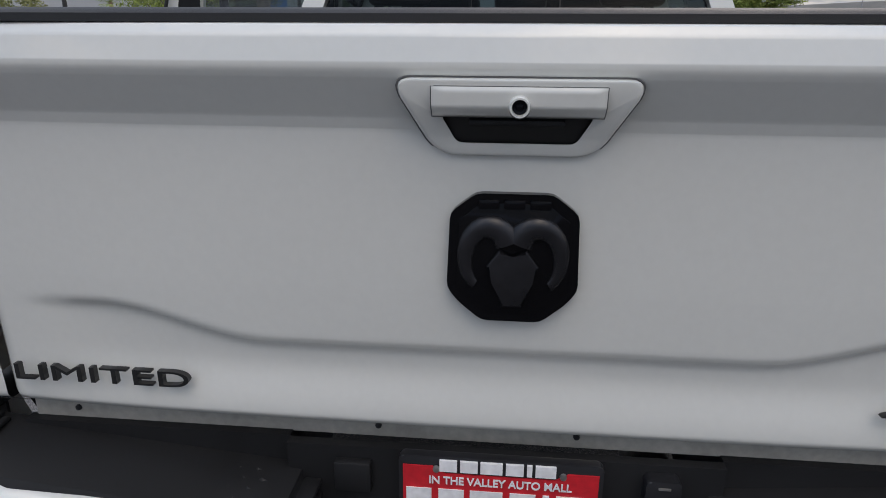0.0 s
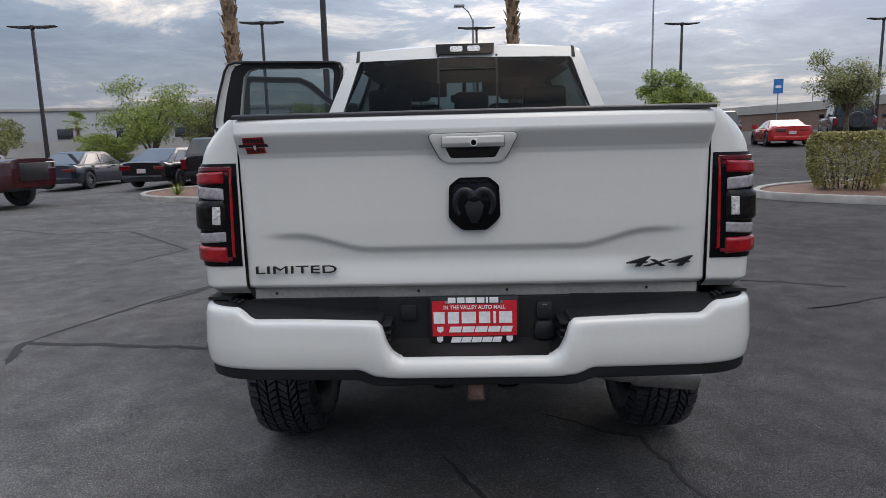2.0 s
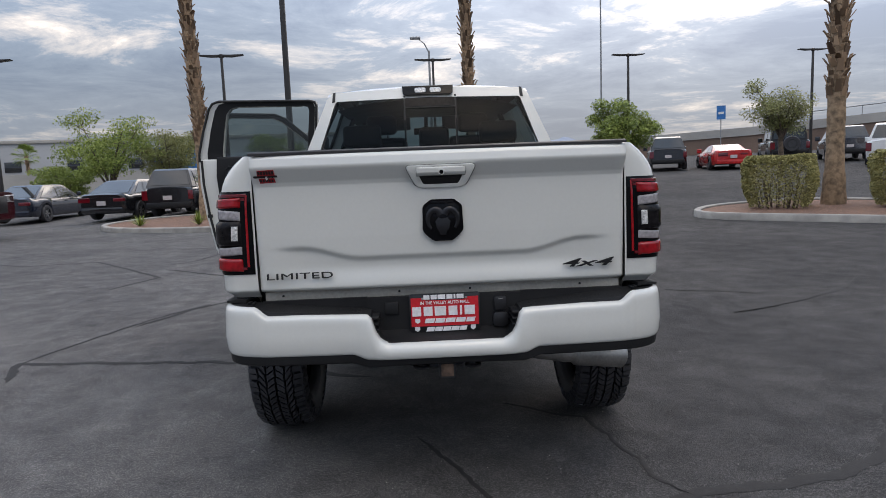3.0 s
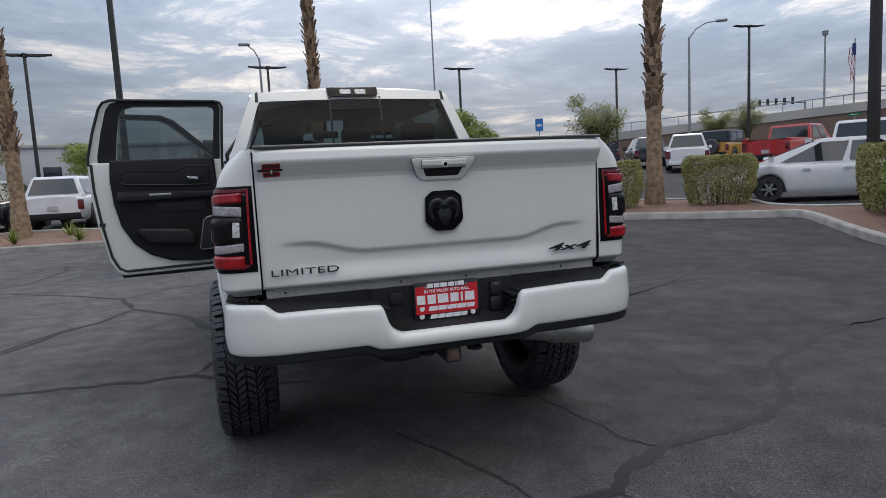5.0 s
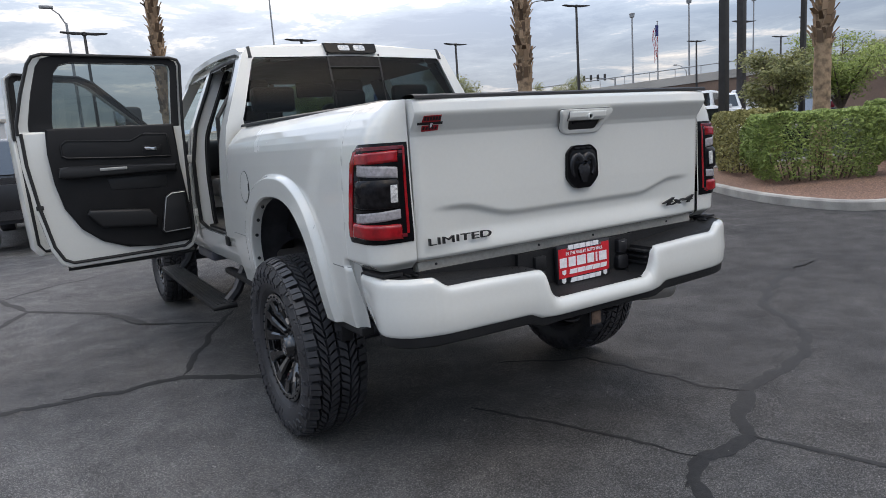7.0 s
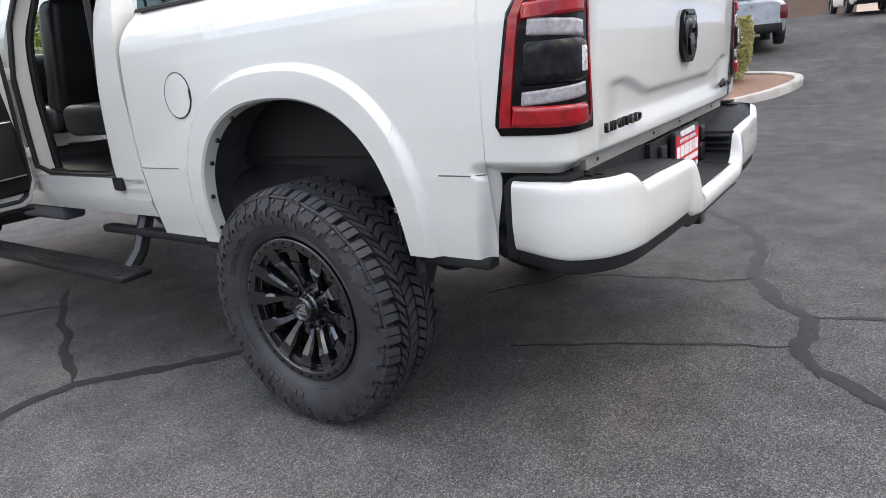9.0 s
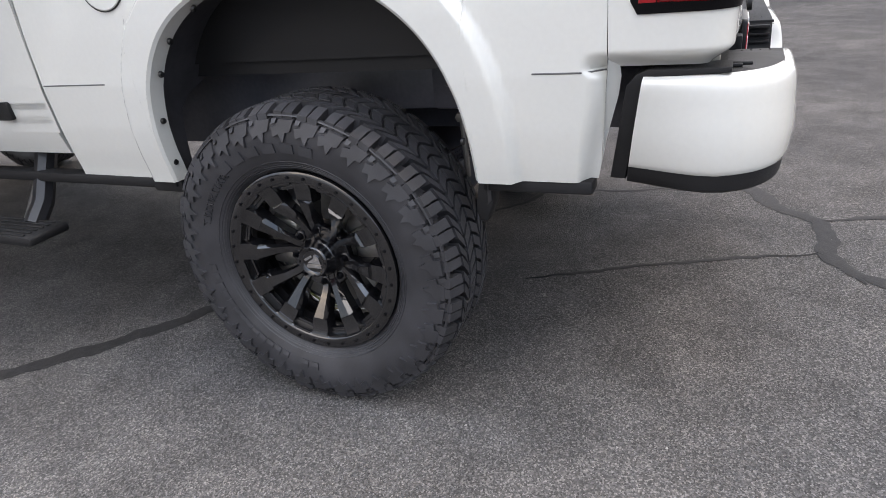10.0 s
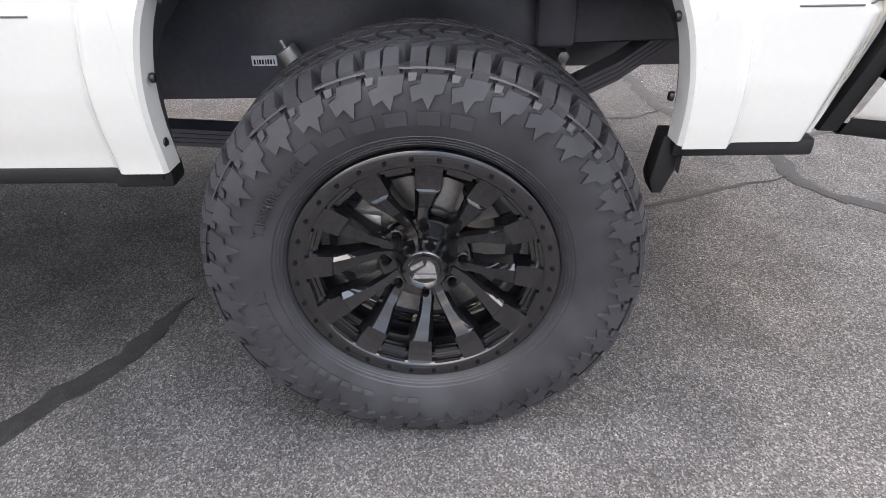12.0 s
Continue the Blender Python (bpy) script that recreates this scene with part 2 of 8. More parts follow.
M_DARKRED = mat("dark_red_lens", (0.15, 0.006, 0.012), 0.10, var=0.15, scale=30, coat=0.8)
M_CLEAR_LENS = mat("grey_clear_lens", (0.34, 0.32, 0.33), 0.2, var=0.15, scale=60, coat=0.8)
M_SMOKE = mat("smoked_lens", (0.012, 0.011, 0.012), 0.06, var=0.3, scale=40, coat=0.0, spec=0.16)
M_LED = mat("led_strip", (0.62, 0.61, 0.59), 0.25, var=0.25, scale=120, coat=0.5)
M_BLACK_PAINT = mat("matt_black_letters", (0.01, 0.01, 0.01), 0.4)
M_PLATE_RED = mat("red_plate_insert", (0.62, 0.015, 0.025), 0.45, var=0.06)
M_WHITE_PRINT = mat("white_print", (0.80, 0.79, 0.79), 0.5, var=0.03)
M_STICKER_RED = mat("red_sticker", (0.40, 0.012, 0.02), 0.4)
M_INTERIOR = mat("black_interior_trim", (0.008, 0.008, 0.009), 0.55, var=0.2, bump=0.0006, bscale=400, spec=0.3)
M_INTERIOR2 = mat("dark_grey_interior", (0.011, 0.011, 0.012), 0.5, var=0.15, bump=0.0006, bscale=400, spec=0.4)
M_LEATHER = mat("black_leather", (0.009, 0.009, 0.009), 0.42, var=0.2, bump=0.001, bscale=220)
M_CHROME = mat("chrome", (0.75, 0.75, 0.76), 0.12, metal=1.0, var=0.05)
M_GLASS_DARK = glass("dark_tinted_glass", (0.70, 0.95, 1.0), 0.19, gloss=0.012)
M_WINDSCREEN = glass("windscreen_glass", (0.80, 0.90, 0.88), 0.92)
M_GLASS_MID = glass("tinted_door_glass", (0.66, 0.76, 0.76), 0.62)
M_ASPHALT = asphalt()
M_TAR = mat("crack_filler", (0.022, 0.021, 0.021), 0.85, var=0.35, scale=25, bump=0.002, bscale=160, fine=0.15)
M_GRIT = mat("pale_grit", (0.34, 0.32, 0.30), 0.9, var=0.3, scale=2)
M_CONCRETE = mat("concrete", (0.36, 0.34, 0.31), 0.85, var=0.16, scale=3, bump=0.002, bscale=120)
M_MULCH = mat("red_gravel", (0.23, 0.13, 0.09), 0.95, var=0.3, scale=30, bump=0.02, bscale=50, fine=0.25)

# ---- helpers for building ----
def part(name, bm, material, parent=None, label="", smooth=True, angle=38):
    """Links a bmesh as one mesh object under a thing or a part."""
    bmesh.ops.recalc_face_normals(bm, faces=bm.faces[:])
    me = bpy.data.meshes.new(name)
    bm.to_mesh(me)
    bm.free()
    for m in material if isinstance(material, (list, tuple)) else (material,):
        me.materials.append(m)
    if smooth:
        me.shade_smooth()
        me.set_sharp_from_angle(angle=radians(angle))
    ob = new(name, me)
    ob.parent = parent
    if label:
        tagged(ob, label)
    return ob


def thing(name, x, y, z, rz=0.0, label="", category="", group=""):
    """An Empty at the base of a thing that parents its parts."""
    ob = new(name)
    ob.matrix_basis = pose(x, y, z, 0, 0, rz)
    return tagged(ob, label, category, group)


def BM():
    return bmesh.new()


def box(bm, x0, x1, y0, y1, z0, z1, b=0.0, seg=2):
    vs = bmesh.ops.create_cube(bm, size=1)["verts"]
    for v in vs:
        v.co = Vector(((x0 + x1) / 2 + v.co.x * (x1 - x0), (y0 + y1) / 2 + v.co.y * (y1 - y0), (z0 + z1) / 2 + v.co.z * (z1 - z0)))
    if b:
        es = list({e for v in vs for e in v.link_edges})
        r = bmesh.ops.bevel(bm, geom=es, offset=b, segments=seg, profile=0.5, affect="EDGES")
        vs = list({v for f in r["faces"] for v in f.verts} | {v for v in vs if v.is_valid})
    return vs


def turned(bm, vs, m):
    for v in vs:
        v.co = m @ v.co


def prism(bm, pts, axis, a, c, b=0.0, seg=2):
    """A flat outline, pulled from a to c along an axis; pts are in the two other axes, in order."""
    def at(p, d):
        return {"x": (d, p[0], p[1]), "y": (p[0], d, p[1]), "z": (p[0], p[1], d)}[axis]
    lo = [bm.verts.new(at(p, a)) for p in pts]
    hi = [bm.verts.new(at(p, c)) for p in pts]
    n = len(pts)
    fs = [bm.faces.new(lo), bm.faces.new(hi[::-1])]
    for i in range(n):
        fs.append(bm.faces.new((lo[i], hi[i], hi[(i + 1) % n], lo[(i + 1) % n])))
    vs = lo + hi
    if b:
        es = list({e for f in fs[:2] for e in f.edges})
        r = bmesh.ops.bevel(bm, geom=es, offset=b, segments=seg, profile=0.5, affect="EDGES")
        vs = list({v for f in r["faces"] for v in f.verts} | {v for v in vs if v.is_valid})
    return vs


def sheet(bm, nu, nv, f, thick=None):
    """A surface f(u, v), 0..1, as a grid; thick: a function of the same kind for its back, joined at the rim."""
    A = [[bm.verts.new(f(i / nu, j / nv)) for j in range(nv + 1)] for i in range(nu + 1)]
    for i in range(nu):
        for j in range(nv):
            bm.faces.new((A[i][j], A[i + 1][j], A[i + 1][j + 1], A[i][j + 1]))
    if thick:
        B = [[bm.verts.new(thick(i / nu, j / nv)) for j in range(nv + 1)] for i in range(nu + 1)]
        for i in range(nu):
            for j in range(nv):
                bm.faces.new((B[i][j], B[i][j + 1], B[i + 1][j + 1], B[i + 1][j]))
        for i in range(nu):
            bm.faces.new((A[i][0], B[i][0], B[i + 1][0], A[i + 1][0]))
            bm.faces.new((A[i][nv], A[i + 1][nv], B[i + 1][nv], B[i][nv]))
        for j in range(nv):
            bm.faces.new((A[0][j], A[0][j + 1], B[0][j + 1], B[0][j]))
            bm.faces.new((A[nu][j], B[nu][j], B[nu][j + 1], A[nu][j + 1]))
    return A


def lathe(bm, prof, n=48, c=(0, 0, 0), axis="x", closed=False):
    """Turns a profile of (radius, along) about an axis."""
    rings = []
    for r, a in prof:
        ring = []
        for k in range(n):
            t = 2 * math.pi * k / n
            u, w = r * math.cos(t), r * math.sin(t)
            p = {"x": (a, u, w), "y": (u, a, w), "z": (u, w, a)}[axis]
            ring.append(bm.verts.new((c[0] + p[0], c[1] + p[1], c[2] + p[2])))
        rings.append(ring)
    m = len(rings)
    for i in range(m if closed else m - 1):
        p, q = rings[i], rings[(i + 1) % m]
        for k in range(n):
            bm.faces.new((p[k], p[(k + 1) % n], q[(k + 1) % n], q[k]))
    if not closed:
        for ring in (rings[0], rings[-1]):
            if (ring[0].co - ring[n // 2].co).length > 1e-4:
                bm.faces.new(ring)
    return [v for r in rings for v in r]


def tube(bm, pts, r, n=10, caps=True):
    """A round bar along points; r: one radius or one for each point."""
    pts = [Vector(p) for p in pts]
    rs = r if isinstance(r, (list, tuple)) else [r] * len(pts)
    rings = []
    side = None
    for i, p in enumerate(pts):
        d = (pts[min(i + 1, len(pts) - 1)] - pts[max(i - 1, 0)]).normalized()
        if side is None:
            side = d.orthogonal().normalized()
        side = (side - d * side.dot(d)).normalized()
        up = d.cross(side)
        rings.append([bm.verts.new(p + rs[i] * (math.cos(2 * math.pi * k / n) * side + math.sin(2 * math.pi * k / n) * up)) for k in range(n)])
    for a, b in zip(rings, rings[1:]):
        for k in range(n):
            bm.faces.new((a[k], a[(k + 1) % n], b[(k + 1) % n], b[k]))
    if caps:
        bm.faces.new(rings[0][::-1])
        bm.faces.new(rings[-1])
    return [v for r_ in rings for v in r_]


def ring_strip(bm, outer, inner):
    """Faces between two closed loops with as many points."""
    n = len(outer)
    o = [bm.verts.new(p) for p in outer]
    q = [bm.verts.new(p) for p in inner]
    for k in range(n):
        bm.faces.new((o[k], o[(k + 1) % n], q[(k + 1) % n], q[k]))
    return o, q


def rounded(x0, x1, z0, z1, r, n=5):
    """Outline of a rounded rectangle."""
    out = []
    for cx, cz, a in ((x1 - r, z1 - r, 0), (x0 + r, z1 - r, 90), (x0 + r, z0 + r, 180), (x1 - r, z0 + r, 270)):
        for k in range(n + 1):
            t = radians(a + 90 * k / n)
            out.append((cx + r * math.cos(t), cz + r * math.sin(t)))
    return out


def smoothstep(a, b, x):
    t = min(1.0, max(0.0, (x - a) / (b - a)))
    return t * t * (3 - 2 * t)


def lerp(a, b, t):
    return a + (b - a) * t


def table(pts, x):
    """Linear look-up in a short table of (x, value)."""
    if x <= pts[0][0]:
        return pts[0][1]
    for (a, u), (b, v) in zip(pts, pts[1:]):
        if x <= b:
            return lerp(u, v, (x - a) / (b - a))
    return pts[-1][1]


def text_part(name, words, size, m, material, parent, depth=0.002, label="", shear=0.0, sx=1.0, weight=0.0, fit=None, spread=1.0):
    """Raised letters in the built-in font."""
    cu = bpy.data.curves.new(name, "FONT")
    cu.body, cu.size, cu.extrude, cu.align_x, cu.align_y = words, size, depth, "CENTER", "CENTER"
    cu.shear, cu.offset, cu.space_character = shear, weight, spread
    tmp = bpy.data.objects.new(name, cu)
    scene.collection.objects.link(tmp)
    bpy.context.view_layer.update()
    me = bpy.data.meshes.new_from_object(tmp)
    bpy.data.objects.remove(tmp)
    if fit:
        xs_ = [v.co.x for v in me.vertices]
        ys_ = [v.co.y for v in me.vertices]
        mid = Matrix.Translation((-(min(xs_) + max(xs_)) / 2, -(min(ys_) + max(ys_)) / 2, 0))
        me.transform(m @ Matrix.Diagonal((fit[0] / (max(xs_) - min(xs_)), fit[1] / (max(ys_) - min(ys_)), 1, 1)) @ mid)
    else:
        me.transform(m @ Matrix.Diagonal((sx, 1, 1, 1)))
    me.materials.clear()
    me.materials.append(material)
    ob = new(name, me)
    ob.parent = parent
    if label:
        tagged(ob, label)
    return ob


def rise(x, y):
    """Height of the lot, which climbs gently to the north-east."""
    u = 0.62 * x + 0.78 * y - 7
    up = 0.02 * (u + math.sqrt(u * u + 9)) - 0.02 * (-7 + math.sqrt(58))
    d = math.hypot(x, y)
    # the aisle to the east climbs a little more
    up += 0.055 * max(0.0, x - 9) * smoothstep(10, 4, y) * (1 - smoothstep(25, 45, d))
    return max(0.0, up) * (1 - 0.75 * smoothstep(45, 140, d)) if d > 45 else max(0.0, up)

# ---- ground ----
def build_ground():
    bm = BM()
    radii = [0, 2, 4, 6, 8, 10, 12, 14, 16, 18, 21, 24, 28, 32, 38, 45, 55, 70, 90, 120, 170, 260, 420, 800, 1600, 3200]
    n = 72
    centre = bm.verts.new((0, 0, 0))
    prev = None
    for r in radii[1:]:
        ring = []
        for k in range(n):
            a = 2 * math.pi * k / n
            x, y = r * math.cos(a), r * math.sin(a)
            ring.append(bm.verts.new((x, y, rise(x, y) if r > 4.1 else 0.0)))
        for k in range(n):
            if prev is None:
                bm.faces.new((centre, ring[k], ring[(k + 1) % n]))
            else:
                bm.faces.new((prev[k], ring[k], ring[(k + 1) % n], prev[(k + 1) % n]))
        prev = ring
    ob = part("ground", bm, M_ASPHALT, smooth=True)
    tagged(ob, "weathered grey asphalt of a parking lot", "ground", kind="structure")
    return ob


build_ground()


def crack(pts, w, seed, name="crack"):
    """A tar-filled crack: a thin wavering strip that lies on the asphalt."""
    rnd = random.Random(seed)
    fine = []
    for (x0, y0), (x1, y1) in zip(pts, pts[1:]):
        n = max(2, int(math.hypot(x1 - x0, y1 - y0) / 0.035))
        for k in range(n):
            fine.append((lerp(x0, x1, k / n), lerp(y0, y1, k / n)))
    fine.append(pts[-1])
    bm = BM()
    rows = []
    for i, (x, y) in enumerate(fine):
        a, b = fine[max(0, i - 1)], fine[min(len(fine) - 1, i + 1)]
        d = Vector((b[0] - a[0], b[1] - a[1]))
        d = d.normalized() if d.length else Vector((1, 0))
        nx, ny = -d.y, d.x
        wav = noise.noise((x * 5 + seed, y * 5, 0)) * 0.03 + noise.noise((x * 19, y * 19, seed)) * 0.016
        end = min(1.0, min(i, len(fine) - 1 - i) / 6 + 0.15)
        hw = 1.1 * w * end * (0.55 + 0.6 * abs(noise.noise((x * 4, y * 4, seed + 7))) + 0.25 * rnd.random())
        hw2 = 1.1 * w * end * (0.55 + 0.6 * abs(noise.noise((x * 4, y * 4, seed + 17))) + 0.25 * rnd.random())
        px, py = x + nx * wav, y + ny * wav
        z = rise(px, py) + 0.004 if math.hypot(px, py) > 4.1 else 0.004
        rows.append([bm.verts.new((px + nx * k, py + ny * k, z + dz)) for k, dz in ((-hw, -0.002), (0, 0.0015), (hw2, -0.002))])
    for p, q in zip(rows, rows[1:]):
        for k in (0, 1):
            bm.faces.new((p[k], q[k], q[k + 1], p[k + 1]))
    ob = part(name, bm, M_TAR)
    tagged(ob, "dark tar-filled crack wandering across the asphalt", "pavement crack", kind="structure")


CRACKS_EAST = [
    ([(0.05, -0.49), (0.29, -0.39), (0.51, -0.41), (0.63, -0.39), (0.75, -0.24), (1.08, -0.10), (1.81, 0.01), (2.13, 0.17), (2.39, 0.44), (2.64, 0.81), (3.17, 1.06), (4.00, 1.37), (4.41, 1.34)], 0.042),
    ([(0.30, -0.36), (0.14, -0.46), (-0.01, -0.66), (-0.17, -0.80)], 0.036),
    ([(0.63, -0.39), (0.71, -0.61), (0.79, -0.84), (0.87, -1.05)], 0.022),
    ([(1.08, -0.10), (0.98, 0.12), (0.90, 0.57), (0.83, 0.86), (0.38, 1.16)], 0.016),
    ([(0.30, -0.36), (0.23, -0.17), (0.11, 0.14), (-0.15, 0.71)], 0.016),
]
CRACKS_WEST = [
    ([(-2.02, 2.48), (-1.71, 2.39), (-1.32, 2.38), (-1.04, 2.13), (-0.85, 1.98), (-0.50, 1.81)], 0.042),
    ([(-1.32, 2.41), (-1.13, 2.88), (-0.78, 3.64), (-0.57, 4.01)], 0.028),
    ([(-1.59, 4.91), (-1.36, 4.15), (-1.05, 3.89), (-0.77, 3.62)], 0.024),
    ([(-3.08, 3.87), (-2.79, 4.60), (-2.46, 5.03), (-2.22, 5.62), (-1.56, 4.83), (-1.30, 4.10)], 0.040),
    ([(-2.22, 5.62), (-2.50, 6.50), (-3.13, 7.12), (-4.41, 8.16)], 0.038),
    ([(-2.50, 6.50), (-1.96, 7.00), (-1.51, 7.18)], 0.022),
    ([(-5.34, 11.17), (-4.25, 11.18), (-4.04, 10.39), (-4.24, 9.16), (-4.57, 8.69)], 0.036),
    ([(-3.32, 2.11), (-3.52, 2.64), (-2.69, 2.54), (-1.80, 2.41)], 0.040),
    ([(-3.53, 2.66), (-3.24, 3.65), (-2.98, 4.36), (-2.65, 4.93)], 0.026),
]
CRACKS_NORTH = [
    ([(-9.43, 10.55), (-7.56, 9.44), (-6.26, 9.61), (-5.15, 8.39), (-4.20, 7.28), (-4.53, 6.25)], 0.040),
    ([(4.28, 6.03), (4.70, 5.38), (5.32, 5.08)], 0.034),
    ([(2.91, 3.26), (3.41, 3.46), (4.07, 3.81), (4.75, 4.26)], 0.034),
    ([(2.93, 3.28), (3.71, 3.65), (4.37, 3.96), (5.19, 4.75)], 0.026),
    ([(2.69, 4.47), (3.15, 4.30), (3.66, 4.01)], 0.018),
]
for i, (pts, w) in enumerate(CRACKS_EAST + CRACKS_WEST + CRACKS_NORTH):
    crack(pts, w, i + 3)


def pebbles():
    """Small loose stones and pale grit on the asphalt round the truck."""
    rnd = random.Random(77)
    bm = BM()
    for _ in range(900):
        a, d = rnd.uniform(0, 6.283), 5.5 * rnd.random() ** 0.7
        x, y = 0.2 + d * math.cos(a), 0.5 + d * math.sin(a)
        s = 0.0022 + 0.0045 * rnd.random() ** 3
        z = (rise(x, y) if math.hypot(x, y) > 4.1 else 0.0) + s * 0.3
        vs = [bm.verts.new((x + s * rnd.uniform(0.6, 1.3) * dx, y + s * rnd.uniform(0.6, 1.3) * dy, z + s * 0.8 * dz)) for dx, dy, dz in ((1, 0, 0), (-0.5, 0.87, 0), (-0.5, -0.87, 0), (0, 0, 0.9))]
        for f in ((0, 1, 3), (1, 2, 3), (2, 0, 3)):
            bm.faces.new([vs[i] for i in f])
    ob = part("loose_grit", bm, M_GRIT, smooth=False)
    tagged(ob, "pale loose grit scattered over the asphalt", "grit", kind="stuff")


pebbles()

# ---- the white pickup ----
CX = 0.005
truck = thing("pickup_truck", CX, 0, 0, label="white lifted crew-cab pickup with both driver-side doors open, black wheels", category="pickup truck")
AXLE_Y, AXLE_Y2, AXLE_Z = 1.074, 4.87, 0.456

# -- bed sides --
BED_FOOT = 0.650
ARC_A, ARC_B, ARC_Y, ARC_Z, ARC_N = 0.518, 0.513, 1.10, 0.70, 2.4
INSET = [(0.65, 0.047), (0.68, 0.042), (0.74, 0.028), (0.82, 0.014), (0.952, 0.0), (0.962, 0.0), (1.10, -0.004), (1.25, 0.0), (1.36, 0.006), (1.43, 0.014), (1.46, 0.022), (1.49, 0.036), (1.52, 0.057), (1.545, 0.080), (1.565, 0.103), (1.58, 0.122), (1.60, 0.142), (1.64, 0.16)]


def bed_plan():
    """Plan line of the bed side, from the cab back and round the corner to the tailgate."""
    pts = [(0.985, 2.055), (0.988, 1.1), (0.988, 0.6), (0.988, 0.3), (0.985, 0.092)]
    pts += [(0.913 + 0.072 * math.cos(radians(a)), 0.092 - 0.072 * math.sin(radians(a))) for a in range(10, 91, 10)]
    return pts + [(0.819, 0.018)]


BED = bed_plan()
BED_LEN = [0.0]
for p, q in zip(BED, BED[1:]):
    BED_LEN.append(BED_LEN[-1] + math.hypot(q[0] - p[0], q[1] - p[1]))


def bed_at(s):
    """Place and outward normal at arc length s along the plan line."""
    for k in range(len(BED) - 1):
        if s <= BED_LEN[k + 1] or k == len(BED) - 2:
            t = (s - BED_LEN[k]) / (BED_LEN[k + 1] - BED_LEN[k])
            (x0, y0), (x1, y1) = BED[k], BED[k + 1]
            d = Vector((x1 - x0, y1 - y0)).normalized()
            n = Vector((-d.y, d.x))
            if k + 2 < len(BED) and k > 2:
                d2 = Vector((BED[k + 2][0] - x1, BED[k + 2][1] - y1)).normalized()
                n = n.lerp(Vector((-d2.y, d2.x)), t).normalized()
            return Vector((lerp(x0, x1, t), lerp(y0, y1, t))), n


def arch_s(y, z):
    return ((abs(y - ARC_Y) / ARC_A) ** ARC_N + (max(0.0, z - ARC_Z) / ARC_B) ** ARC_N) ** (1 / ARC_N)


def bed_pt(s, z, sx, off=0.0):
    p, n = bed_at(s)
    k = -table(INSET, z) + off
    if p.y > 0.3:
        k += 0.03 * (1 - smoothstep(1.165, 1.215, arch_s(p.y, z))) * smoothstep(0.42, 0.5, p.y)
    k -= 0.045 * smoothstep(0.325, 0.265, p.y) * (1 - smoothstep(0.955, 1.0, z))
    if z < 0.962 and p.y < 0.42:
        p = p + Vector((0, table([(0.69, 0.028), (0.80, 0.006), (0.90, -0.020), (0.945, -0.026), (0.962, 0.0)], z) * smoothstep(0.40, 0.27, p.y)))
    if z > 1.25 and p.y < 0.3:
        # over the lamps the shoulder leans in sideways only
        i_ = table(INSET, z)
        k += i_
        return (sx * (p.x + n.x * k - i_ * (p.x - 0.819) / 0.166), p.y + n.y * k + 0.25 * i_ * abs(n.y) * (p.x - 0.819) / 0.166, z)
    return (sx * (p.x + n.x * k), p.y + n.y * k, z)


def arch_low(y):
    u = abs(y - ARC_Y) / ARC_A
    if u < 1:
        return ARC_Z + ARC_B * (1 - u ** ARC_N) ** (1 / ARC_N)
    return BED_FOOT if y > ARC_Y else 0.694 if y > 0.263 else 0.962


def bed_top(y):
    return 1.578 + 0.022 * smoothstep(0.0, 2.0, y)


